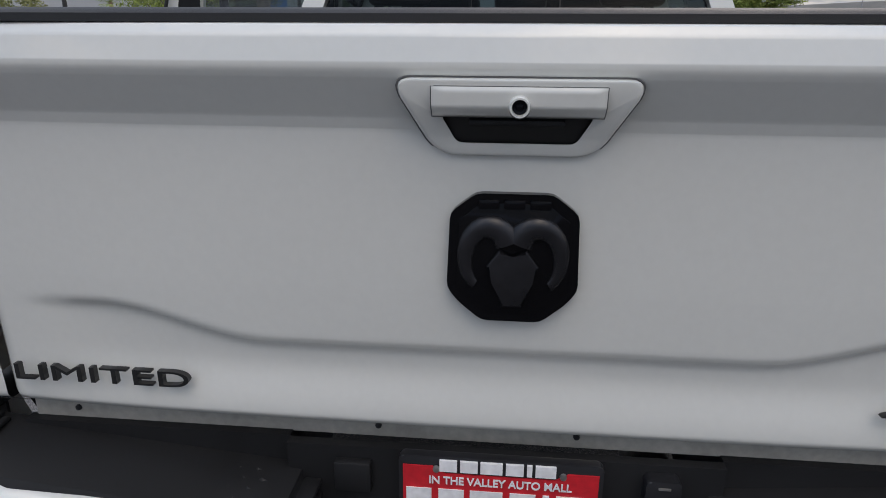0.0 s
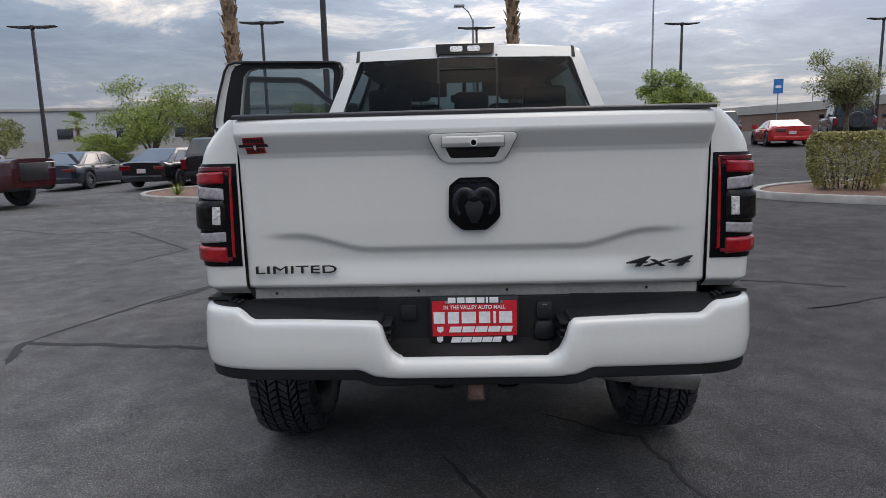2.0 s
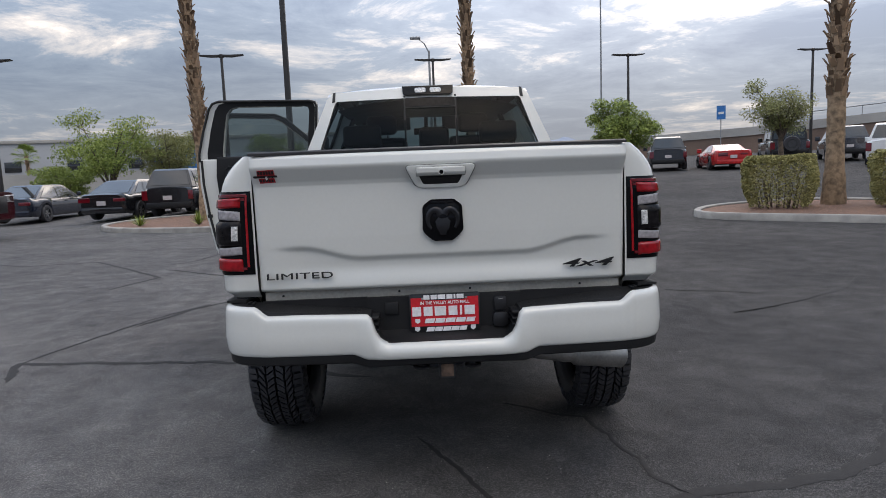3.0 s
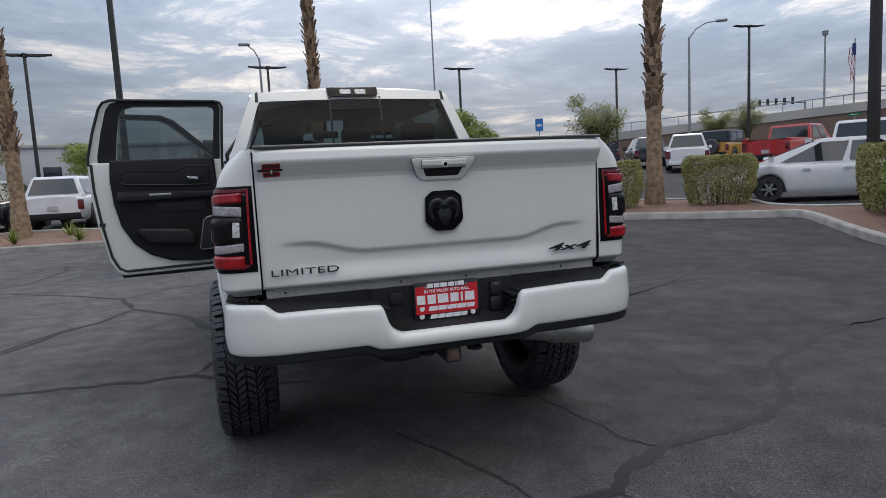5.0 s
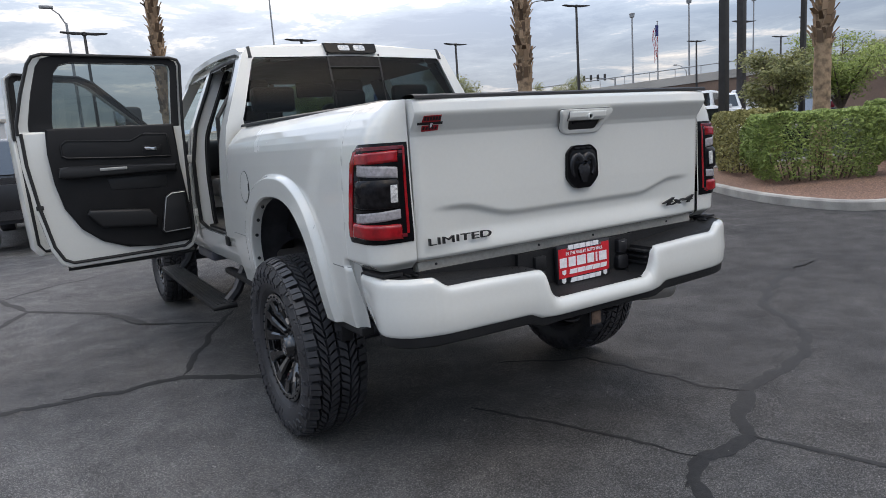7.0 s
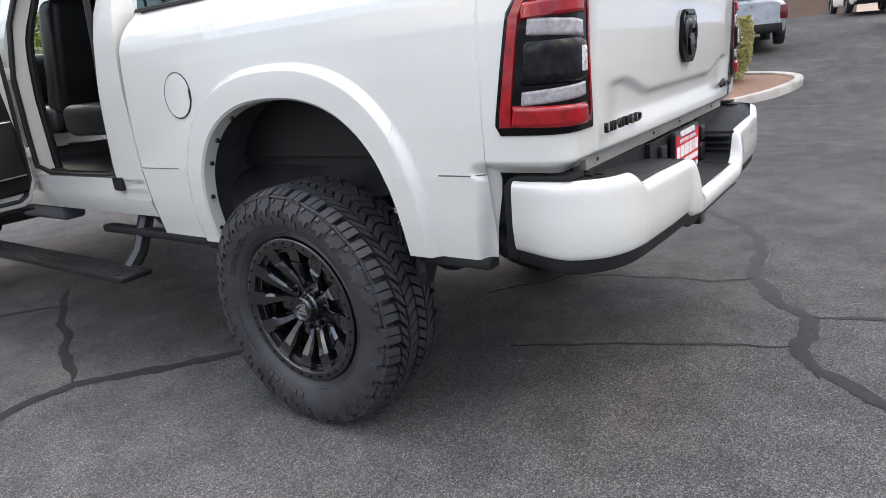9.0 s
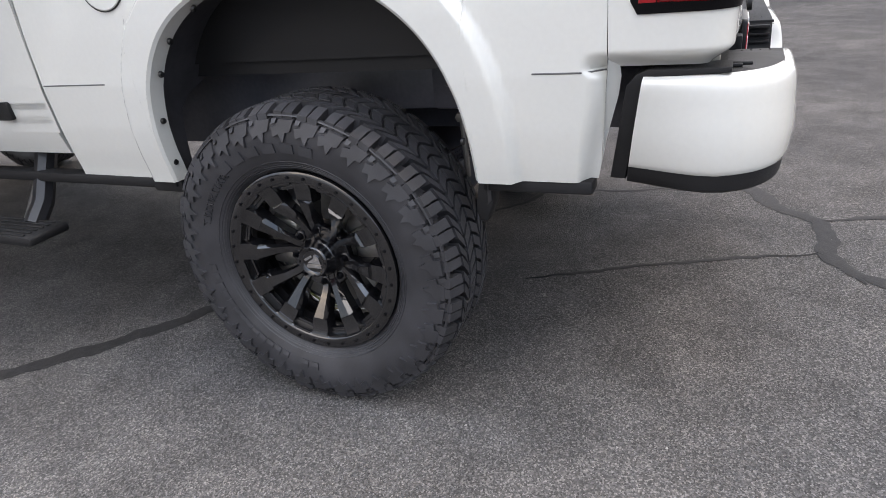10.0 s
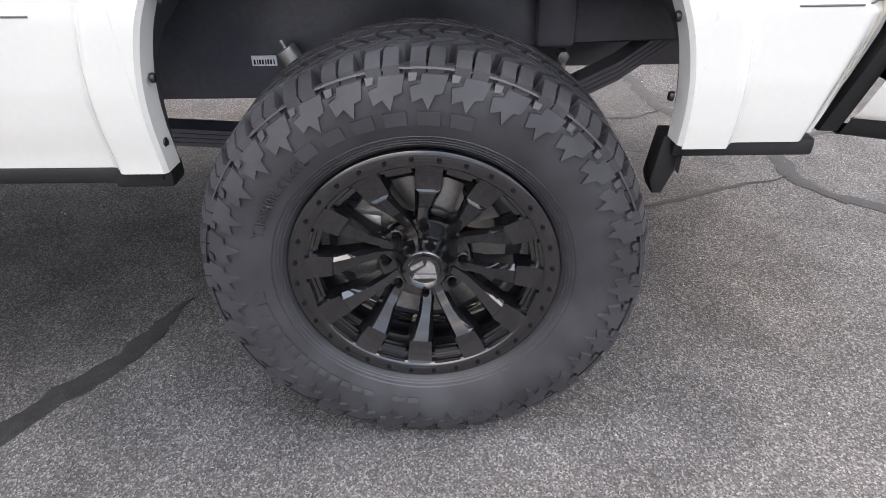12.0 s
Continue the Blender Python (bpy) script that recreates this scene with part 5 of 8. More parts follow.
def wheel_parts(root):
    """Tyre, rim and their small parts round the origin; the outer side faces -x."""
    rim_prof = [(0.266, 0.13), (0.262, 0.10), (0.235, 0.07), (0.228, 0.02), (0.230, -0.03), (0.236, -0.050), (0.2365, -0.058), (0.246, -0.060), (0.2475, -0.074), (0.251, -0.081), (0.256, -0.0835), (0.277, -0.0855), (0.284, -0.082), (0.284, -0.070), (0.275, -0.067), (0.266, -0.04), (0.255, 0.02), (0.262, 0.09)]
    bm = BM()
    lathe(bm, rim_prof, 96, closed=True)
    rim = part("wheel", bm, M_RIM, root, "gloss black alloy wheel with a chunky all-terrain tyre")
    part("tyre", tyre_mesh(), M_RUBBER, rim, angle=28)
    n = 12
    pair0 = radians(-109)
    for k in range(n):
        bm = BM()
        # two spokes share a foot on the hub and part from one another up to a kink
        mid, side = pair0 + 2 * math.pi * (k // 2) / 6, (-1 if k % 2 else 1)
        a = mid + side * radians(15)
        secs = []
        for r, ang, hw, xf, dep in ((0.058, 9.5, 0.0135, -0.016, 0.03), (0.080, 9.0, 0.0150, -0.022, 0.034), (0.105, 9.6, 0.0155, -0.031, 0.036), (0.135, 11.6, 0.0165, -0.046, 0.040), (0.165, 13.8, 0.0220, -0.061, 0.042), (0.190, 15, 0.0265, -0.073, 0.042), (0.195, 15, 0.0265, -0.066, 0.04), (0.228, 15, 0.0290, -0.071, 0.036), (0.247, 15, 0.0290, -0.079, 0.03), (0.260, 15, 0.0290, -0.0842, 0.03)):
            b_ = mid + side * radians(ang)
            flat = 0.62 if r < 0.191 else 0.92
            cs = [(-hw * 1.15, xf + dep), (-hw, xf + 0.012), (-hw * flat, xf), (hw * flat, xf), (hw, xf + 0.012), (hw * 1.15, xf + dep)]
            secs.append([bm.verts.new((x, r * math.cos(b_) - t * math.sin(b_), r * math.sin(b_) + t * math.cos(b_))) for t, x in cs])
        for p, q in zip(secs, secs[1:]):
            for j in range(6):
                bm.faces.new((p[j], p[(j + 1) % 6], q[(j + 1) % 6], q[j]))
        part("spoke", bm, M_RIM, rim, angle=20)
        # milled window block between two spokes at the rim
        bm = BM()
        vs = prism(bm, [(0.226, -0.027), (0.226, 0.027), (0.238, 0.030), (0.238, -0.030)], "x", -0.060, -0.040, 0.003)
        vs += prism(bm, [(0.243, -0.030), (0.243, 0.030), (0.254, 0.033), (0.254, -0.033)], "x", -0.080, -0.060, 0.003)
        turned(bm, vs, Matrix.Rotation(a + math.pi / n, 4, "X"))
        part("window_block", bm, M_RIM, rim, angle=24)
    bm = BM()
    lathe(bm, [(0.0005, -0.012), (0.070, -0.014), (0.078, -0.018), (0.100, -0.020), (0.106, -0.012), (0.106, 0.02), (0.0005, 0.02)], 48)
    part("hub_face", bm, M_RIM, rim)
    bm = BM()
    lathe(bm, [(0.0005, -0.062), (0.034, -0.062), (0.037, -0.0655), (0.046, -0.068), (0.051, -0.062), (0.054, -0.048), (0.058, -0.040), (0.063, -0.034), (0.065, -0.012)], 48)
    cap = part("centre_cap", bm, M_RIM, rim)
    # plain silver shape on the cap
    bm = BM()
    turn = Matrix.Rotation(radians(-8), 4, "X")
    vs = prism(bm, [(0.026, -0.020), (-0.026, -0.020), (-0.026, -0.010), (0.022, -0.010)], "x", -0.0652, -0.060)
    vs += prism(bm, [(-0.008, -0.006), (-0.025, -0.006), (-0.022, 0.014), (-0.014, 0.022), (-0.006, 0.022), (-0.004, 0.012), (0.018, -0.004), (0.006, -0.005)], "x", -0.0652, -0.060)
    turned(bm, vs, turn)
    part("cap_mark", bm, M_CHROME, cap, "silver mark on the cap", smooth=False)
    bm = BM()
    vs = prism(bm, [(0.026, 0.000), (0.030, 0.006), (0.002, 0.022), (0.000, 0.015)], "x", -0.0652, -0.060)
    turned(bm, vs, turn)
    part("cap_bar", bm, M_CHROME, cap, smooth=False)
    for k in range(8):
        a = 2 * math.pi * k / 8 + radians(82)
        bm = BM()
        vs = lathe(bm, [(0.0005, -0.040), (0.004, -0.040), (0.0045, -0.036), (0.0075, -0.0365), (0.0085, -0.034), (0.0095, -0.016)], 8)
        turned(bm, vs, Matrix.Translation((0, 0.0840 * math.cos(a), 0.0840 * math.sin(a))))
        part("lug_nut", bm, M_GLOSS_BLACK, rim)
        bm = BM()
        vs = lathe(bm, [(0.0125, -0.016), (0.0125, -0.0225), (0.0155, -0.0215), (0.0165, -0.016)], 16)
        turned(bm, vs, Matrix.Translation((0, 0.0840 * math.cos(a), 0.0840 * math.sin(a))))
        part("nut_seat", bm, M_RIM, rim)
    for k in range(4):
        a = 2 * math.pi * k / 4 + radians(82)
        bm = BM()
        vs = lathe(bm, [(0.0005, -0.071), (0.003, -0.070), (0.0038, -0.066)], 8)
        turned(bm, vs, Matrix.Translation((0, 0.0435 * math.cos(a), 0.0435 * math.sin(a))))
        part("cap_bolt", bm, M_GLOSS_BLACK, cap)
    for k in range(32):
        a = 2 * math.pi * k / 32
        bm = BM()
        vs = lathe(bm, [(0.0005, -0.0905), (0.0040, -0.0898), (0.0052, -0.084)], 8)
        turned(bm, vs, Matrix.Translation((0, 0.268 * math.cos(a), 0.268 * math.sin(a))))
        part("rim_bolt", bm, M_GLOSS_BLACK, rim)
    bm = BM()
    lathe(bm, [(0.10, 0.030), (0.18, 0.028), (0.18, 0.052), (0.10, 0.050)], 40)
    part("brake_disc", bm, M_STEEL, rim)
    bm = BM()
    lathe(bm, [(0.0005, 0.06), (0.222, 0.066), (0.222, 0.085), (0.0005, 0.09)], 32)
    part("backing_plate", bm, M_FRAME, rim)
    bm = BM()
    box(bm, 0.01, 0.07, 0.10, 0.195, -0.08, 0.08, 0.01)
    part("brake_caliper", bm, M_STEEL, rim)
    return rim


def letters_on(rim):
    part("raised_lettering", sidewall_text("37X12.50R20LT", 0.345, 62, 0.030, 1.05), M_RUBBER, rim, smooth=False)
    # maker's words as plain raised bars
    def arc_bar(r0, r1, a0, a1):
        bm = BM()
        n = max(2, int((a1 - a0) / 2))
        def at(u, v, o):
            th, rr = radians(90 + lerp(a0, a1, u)), lerp(r0, r1, v)
            x = table([(0.303, 0.140), (0.345, 0.168), (0.39, 0.176)], rr) * SQ - TX + o
            return (-x, rr * math.cos(th), rr * math.sin(th))
        sheet(bm, n, 2, lambda u, v: at(u, v, 0.0040), lambda u, v: at(u, v, -0.003))
        part("raised_bar", bm, M_RUBBER, rim, smooth=False)
    for a0, da, w_, k_, r0, r1 in ((-46, 9.5, 6.5, 6, 0.345, 0.372), (-126, 5.2, 3.6, 5, 0.338, 0.360), (-166, 5.0, 3.5, 8, 0.338, 0.360), (-184, 6.0, 4.0, 2, 0.338, 0.360)):
        for k in range(k_):
            arc_bar(r0, r1, a0 + k * da, a0 + k * da + w_)


WHEEL_SIZE = Matrix.Scale(0.967, 4)
wheel_left = wheel_parts(truck)
letters_on(wheel_left)
wheel_left.matrix_basis = pose(-0.953 - CX, AXLE_Y, AXLE_Z, 8) @ WHEEL_SIZE
for x, y, flip, spin in ((-0.953 - CX, AXLE_Y2, 0, 33), (0.953 - CX, AXLE_Y, 180, 20), (0.953 - CX, AXLE_Y2, 180, 50)):
    w_ = copy_thing(wheel_left, pose(x, y, AXLE_Z, spin, 0, flip) @ WHEEL_SIZE)
    w_.parent = truck

# ---- cab ----
CAB_W = [(0.72, 0.93), (0.80, 0.955), (0.95, 0.972), (1.30, 0.978), (1.52, 0.962), (1.62, 0.94), (1.66, 0.92), (2.04, 0.752), (2.09, 0.72), (2.13, 0.66)]


def cab_x(z):
    return table(CAB_W, z)


def cab_rear_y(z):
    return table([(0.8, 2.085), (1.55, 2.085), (1.66, 2.10), (2.05, 2.215), (2.12, 2.26)], z)


def side_strip(name, ys, z0, z1, sx, n=24, th=0.05, material=None, parent=None):
    """A panel of the cab's side between two upright lines ys = (front(z), rear(z))."""
    bm = BM()
    def f(u, v, o=0.0):
        z = lerp(z0, z1, v)
        y = lerp(ys[0](z), ys[1](z), u)
        return (sx * (cab_x(z) - o), y, z)
    sheet(bm, 6, n, f, lambda u, v: f(u, v, th))
    return part(name, bm, material or M_WHITE, parent or truck)


# rear wall with the window opening
bm = BM()
def wall_loop(pts, dy=0.0):
    return [(x, cab_rear_y(z) + dy, z) for x, z in pts]
outer = [(-0.972, 0.95), (-0.972, 1.30), (-0.955, 1.55), (-0.925, 1.655), (-0.765, 2.045), (-0.725, 2.092), (0.0, 2.125), (0.725, 2.092), (0.765, 2.045), (0.925, 1.655), (0.955, 1.55), (0.972, 1.30), (0.972, 0.95), (0.0, 0.95)]
inner = [(-0.80, 1.56), (-0.83, 1.60), (-0.835, 1.64), (-0.815, 1.69), (-0.706, 2.01), (-0.69, 2.026), (0.0, 2.040), (0.69, 2.026), (0.706, 2.01), (0.815, 1.69), (0.835, 1.64), (0.83, 1.60), (0.80, 1.56), (0.0, 1.56)]
ring_strip(bm, wall_loop(outer), wall_loop(inner))
r = bmesh.ops.extrude_face_region(bm, geom=bm.faces[:])
for v in [g for g in r["geom"] if isinstance(g, bmesh.types.BMVert)]:
    v.co.y += 0.05
cab = part("cab_rear_wall", bm, M_WHITE, truck)
# rear window: three panes, the middle one slides
def pane(x0, x1, x2, x3, name, off, material=M_GLASS_DARK):
    bm = BM()
    lo, hi = 1.55, 2.05
    def f(u, v):
        z = lerp(lo, hi, v)
        return (lerp(lerp(x0, x3, v), lerp(x1, x2, v), u), cab_rear_y(z) + off, z)
    sheet(bm, 2, 4, f)
    ob = part(name, bm, material, cab)
    ob.visible_shadow = False
    return ob
pane(-0.838, -0.175, -0.175, -0.688, "rear_window_pane", 0.006)
pane(-0.185, 0.215, 0.215, -0.185, "sliding_pane", 0.012)
pane(0.205, 0.838, 0.688, 0.205, "rear_window_pane", 0.006)
bm = BM()
for x in (-0.180, 0.208):
    vs = box(bm, x - 0.007, x + 0.007, 0, 0.01, 1.56, 2.055)
    for v in vs:
        v.co.y += cab_rear_y(v.co.z) - 0.001
for z in (1.965,):
    vs = box(bm, -0.18, 0.208, 0, 0.008, z - 0.004, z + 0.004)
    for v in vs:
        v.co.y += cab_rear_y(v.co.z)
part("window_divider", bm, M_SEAL, cab)
bm = BM()
vs = box(bm, -0.175, 0.203, 0, 0.006, 1.972, 2.036)
for v in vs:
    v.co.y += cab_rear_y(v.co.z) + 0.002
part("black_band", bm, M_SMOKE, cab)
# high brake light
bm = BM()
vs = prism(bm, [(-0.195, 2.128), (0.195, 2.128), (0.190, 2.068), (0.170, 2.056), (-0.170, 2.056), (-0.190, 2.068)], "y", -0.028, 0.02, 0.006)
for v in vs:
    v.co.y += cab_rear_y(v.co.z)
hb = part("high_brake_light", bm, M_GLOSS_BLACK, cab, "black housing with three clear lamps above the rear window")
for x in (-0.10, 0.015):
    bm = BM()
    vs = prism(bm, rounded(x, x + 0.085, 2.072, 2.112, 0.012, 3), "y", -0.036, -0.02, 0.004)
    for v in vs:
        v.co.y += cab_rear_y(v.co.z)
    part("clear_lamp", bm, M_LED, hb)
# short black strips from the window's upper corners to the roof's edge
for sx in (-1, 1):
    bm = BM()
    vs = prism(bm, [(sx * x, z) for x, z in ((0.703, 2.024), (0.727, 2.020), (0.722, 2.094), (0.703, 2.100))], "y", -0.006, 0.012, 0.002)
    for v in vs:
        v.co.y += cab_rear_y(v.co.z)
    part("roof_ditch_seal", bm, M_SEAL, cab)
# roof
bm = BM()
def roof(u, v, o=0.0):
    t = 2 * u - 1
    y = lerp(2.256, 4.05, v)
    x = 0.765 * t
    z = 2.137 - 0.042 * abs(t) ** 2.6 - 0.030 * max(0.0, 1 - v / 0.09) ** 2 + 0.035 * math.sin(math.pi * v) - 0.06 * smoothstep(0.75, 1.0, v)
    return (x, y, z - o)
sheet(bm, 32, 48, roof, lambda u, v: roof(u, v, 0.035))
part("roof", bm, M_WHITE, truck)

# left side: rear quarter, pillars, rocker
CP = [(0.9, 2.33), (1.2, 2.30), (1.55, 2.245), (1.66, 2.235), (2.0, 2.37), (2.08, 2.45)]
q_left = side_strip("rear_quarter", (lambda z: table(CP, z), lambda z: cab_rear_y(z) + 0.002), 0.80, 2.09, -1)
q_right = side_strip("rear_quarter", (lambda z: table(CP, z), lambda z: cab_rear_y(z) + 0.002), 0.80, 2.09, 1)
for sx in (-1, 1):
    side_strip("b_pillar", (lambda z: 3.24, lambda z: 3.13), 0.80, 2.07, sx, th=0.10)
    side_strip("a_pillar", (lambda z: table([(0.8, 4.45), (1.6, 4.45), (2.06, 3.95)], z), lambda z: table([(0.8, 4.34), (1.6, 4.34), (2.06, 3.86)], z)), 0.80, 2.06, sx, th=0.09)
    side_strip("roof_rail", (lambda z: 4.0, lambda z: 2.40), 2.03, 2.09, sx, 4, th=0.06)
    bm = BM()
    vs = sheet(bm, 2, 12, lambda u, v: (sx * (cab_x(lerp(0.9, 2.05, v)) - 0.105), lerp(3.09, 3.28, u), lerp(0.9, 2.05, v)), lambda u, v: (sx * (cab_x(lerp(0.9, 2.05, v)) - 0.125), lerp(3.09, 3.28, u), lerp(0.9, 2.05, v)))
    part("pillar_lining", bm, M_INTERIOR, truck)
    bm = BM()
    sheet(bm, 2, 12, lambda u, v: (sx * (cab_x(lerp(0.9, 2.0, v)) - 0.055), lerp(table(CP, lerp(0.9, 2.0, v)) - 0.005, cab_rear_y(lerp(0.9, 2.0, v)) + 0.055, u), lerp(0.9, 2.0, v)), lambda u, v: (sx * (cab_x(lerp(0.9, 2.0, v)) - 0.075), lerp(table(CP, lerp(0.9, 2.0, v)) - 0.005, cab_rear_y(lerp(0.9, 2.0, v)) + 0.055, u), lerp(0.9, 2.0, v)))
    part("quarter_lining", bm, M_INTERIOR, truck)
    rk = side_strip("rocker", (lambda z: 4.42, lambda z: 2.10), 0.722, 0.90, sx, 8, th=0.10)
# black seals round the rear door opening
bm = BM()
loop = [(-0.955, table(CP, z) + 0.012, z) for z in (0.93, 1.2, 1.5, 1.66)] + [(-cab_x(z) + 0.01, table(CP, z) + 0.02, z) for z in (1.8, 1.95, 2.03)]
loop += [(-0.745, 2.7, 2.045), (-0.745, 3.10, 2.045)] + [(-cab_x(z) + 0.01, 3.115, z) for z in (1.9, 1.66, 1.4, 1.1, 0.95)] + [(-0.94, 3.0, 0.905), (-0.94, 2.45, 0.905), (-0.945, 2.36, 0.915), (-0.955, 2.342, 0.93)]
tube(bm, loop, 0.014, 8)
part("door_seal", bm, M_SEAL, truck)
# door striker latch plate on the quarter and dark vent below the opening
bm = BM()
vs = prism(bm, rounded(2.275, 2.355, 0.845, 0.905, 0.008), "x", -0.976, -0.955, 0.003)
part("body_vent", bm, M_BLACK_PLASTIC, truck)
# hinges on the pillar
for z in (1.02, 1.42):
    bm = BM()
    box(bm, -1.03, -0.955, 3.115, 3.135, z - 0.03, z + 0.03, 0.004)
    box(bm, -1.035, -0.99, 3.09, 3.125, z - 0.022, z + 0.022, 0.004)
    part("door_hinge", bm, M_WHITE, truck)

# right side doors, closed
def closed_door(y0, y1, rear):
    bm = BM()
    def f(u, v, o=0.0):
        z = lerp(0.86, 1.615, v)
        return (cab_x(z) + 0.006 - o, lerp(y0, y1, u), z)
    sheet(bm, 4, 16, f, lambda u, v: f(u, v, 0.08))
    d = part("closed_door", bm, M_WHITE, truck)
    bm = BM()
    box(bm, 0.80, 0.862, y0 + 0.02, y1 - 0.02, 0.88, 1.60, 0.02)
    box(bm, 0.76, 0.81, y0 + 0.10, y1 - 0.15, 1.26, 1.33, 0.02)
    part("trim_panel", bm, M_INTERIOR, d)
    bm = BM()
    def g(u, v):
        z = lerp(1.60, 2.04, v)
        a = table(CP, z) + 0.03 if rear else y0
        b = y1 if rear else table([(1.6, 4.32), (2.06, 3.84)], z)
        return (cab_x(z) - 0.012, lerp(a, b, u), z)
    sheet(bm, 4, 8, g)
    w = part("door_window", bm, M_GLASS_MID, d)
    w.visible_shadow = False
closed_door(2.32, 3.18, True)
closed_door(3.19, 4.36, False)
# windscreen, bonnet and nose
bm = BM()
sheet(bm, 8, 8, lambda u, v: ((2 * u - 1) * lerp(0.90, 0.70, v), lerp(4.78, 3.98, v) - 0.06 * (2 * u - 1) ** 2, lerp(1.56, 2.10, v)))
ws = part("windscreen", bm, M_WINDSCREEN, truck)
ws.visible_shadow = False
bm = BM()
def hood(u, v):
    t = 2 * u - 1
    y = lerp(4.40, 5.98, v)
    w = 0.955 - 0.05 * smoothstep(0.8, 1.0, v)
    a = max(-1, min(1, t * 1.6))
    if abs(t) > 0.625:
        z = lerp(1.42, 1.0, (abs(t) - 0.625) / 0.375)
        x = math.copysign(w + 0.02, t)
    else:
        x = a * w
        z = 1.56 - 0.08 * abs(a) ** 3 - 0.05 * v - 0.30 * smoothstep(0.95, 1.0, v)
    return (x, y, z)
sheet(bm, 26, 16, hood)
box(bm, -0.90, 0.90, 5.90, 6.02, 0.78, 1.40, 0.03)
part("bonnet", bm, M_WHITE, truck)

# interior
bm = BM()
box(bm, -0.90, 0.90, 2.12, 4.75, 0.86, 0.92, 0.01)
part("cabin_floor", bm, M_INTERIOR, truck)
bm = BM()
def hl(u, v):
    t = 2 * u - 1
    return (0.70 * t, lerp(2.30, 3.95, v), 2.035 - 0.07 * abs(t) ** 3)
sheet(bm, 12, 4, hl)
part("headliner", bm, M_INTERIOR, truck)
def seat(x, y, w, rake, headrest=True, top=1.80):
    bm = BM()
    box(bm, x - w / 2, x + w / 2, y, y + 0.52, 1.08, 1.24, 0.05, 3)
    s = part("seat_cushion", bm, M_LEATHER, truck)
    bm = BM()
    vs = box(bm, x - w / 2 + 0.01, x + w / 2 - 0.01, y - 0.06, y + 0.12, 1.18, top, 0.06, 3)
    for v in vs:
        v.co.y -= (v.co.z - 1.18) * rake
        v.co.x = x + (v.co.x - x) * (1 - 0.14 * smoothstep(1.4, 1.8, v.co.z))
    part("backrest", bm, M_LEATHER, s)
    if headrest:
        bm = BM()
        vs = box(bm, x - 0.14, x + 0.14, y - 0.01, y + 0.09, 1.83, 2.00, 0.045, 3)
        for v in vs:
            v.co.y -= (v.co.z - 1.18) * rake
        for dx in (-0.05, 0.05):
            tube(bm, [(x + dx, y + 0.04 - 0.62 * rake, 1.78), (x + dx, y + 0.04 - 0.68 * rake, 1.86)], 0.007, 6)
        part("headrest", bm, M_LEATHER, s)
seat(-0.42, 3.35, 0.56, 0.18)
seat(0.42, 3.35, 0.56, 0.18)
for x_, w_, z_ in ((-0.53, 0.30, 1.86), (0.04, 0.24, 1.83), (0.55, 0.30, 1.86)):
    bm = BM()
    vs = box(bm, x_ - w_ / 2, x_ + w_ / 2, 2.36, 2.45, z_ - 0.17, z_, 0.035, 3)
    for dx in (-0.05, 0.05):
        tube(bm, [(x_ + dx, 2.41, z_ - 0.32), (x_ + dx, 2.41, z_ - 0.14)], 0.007, 6)
    part("rear_headrest", bm, M_LEATHER, truck)
for sx in (-1, 1):
    bm = BM()
    vs = box(bm, sx * 0.40 - 0.24, sx * 0.40 + 0.24, 3.80, 3.83, 1.90, 2.03, 0.012)
    part("sun_visor", bm, M_INTERIOR2, truck)
bm = BM()
box(bm, -0.13, 0.13, 3.98, 4.01, 1.86, 1.93, 0.012)
box(bm, -0.02, 0.02, 4.0, 4.03, 1.92, 2.06, 0.006)
part("inner_mirror", bm, M_INTERIOR, truck)
seat(-0.45, 2.45, 0.80, 0.10, False, 1.64)
seat(0.45, 2.45, 0.80, 0.10, False, 1.64)
bm = BM()
box(bm, -0.16, 0.16, 3.3, 4.3, 1.0, 1.30, 0.04, 3)
part("centre_console", bm, M_INTERIOR, truck)
bm = BM()
box(bm, -0.88, 0.88, 4.2, 4.7, 1.25, 1.58, 0.08, 3)
part("dashboard", bm, M_INTERIOR, truck)

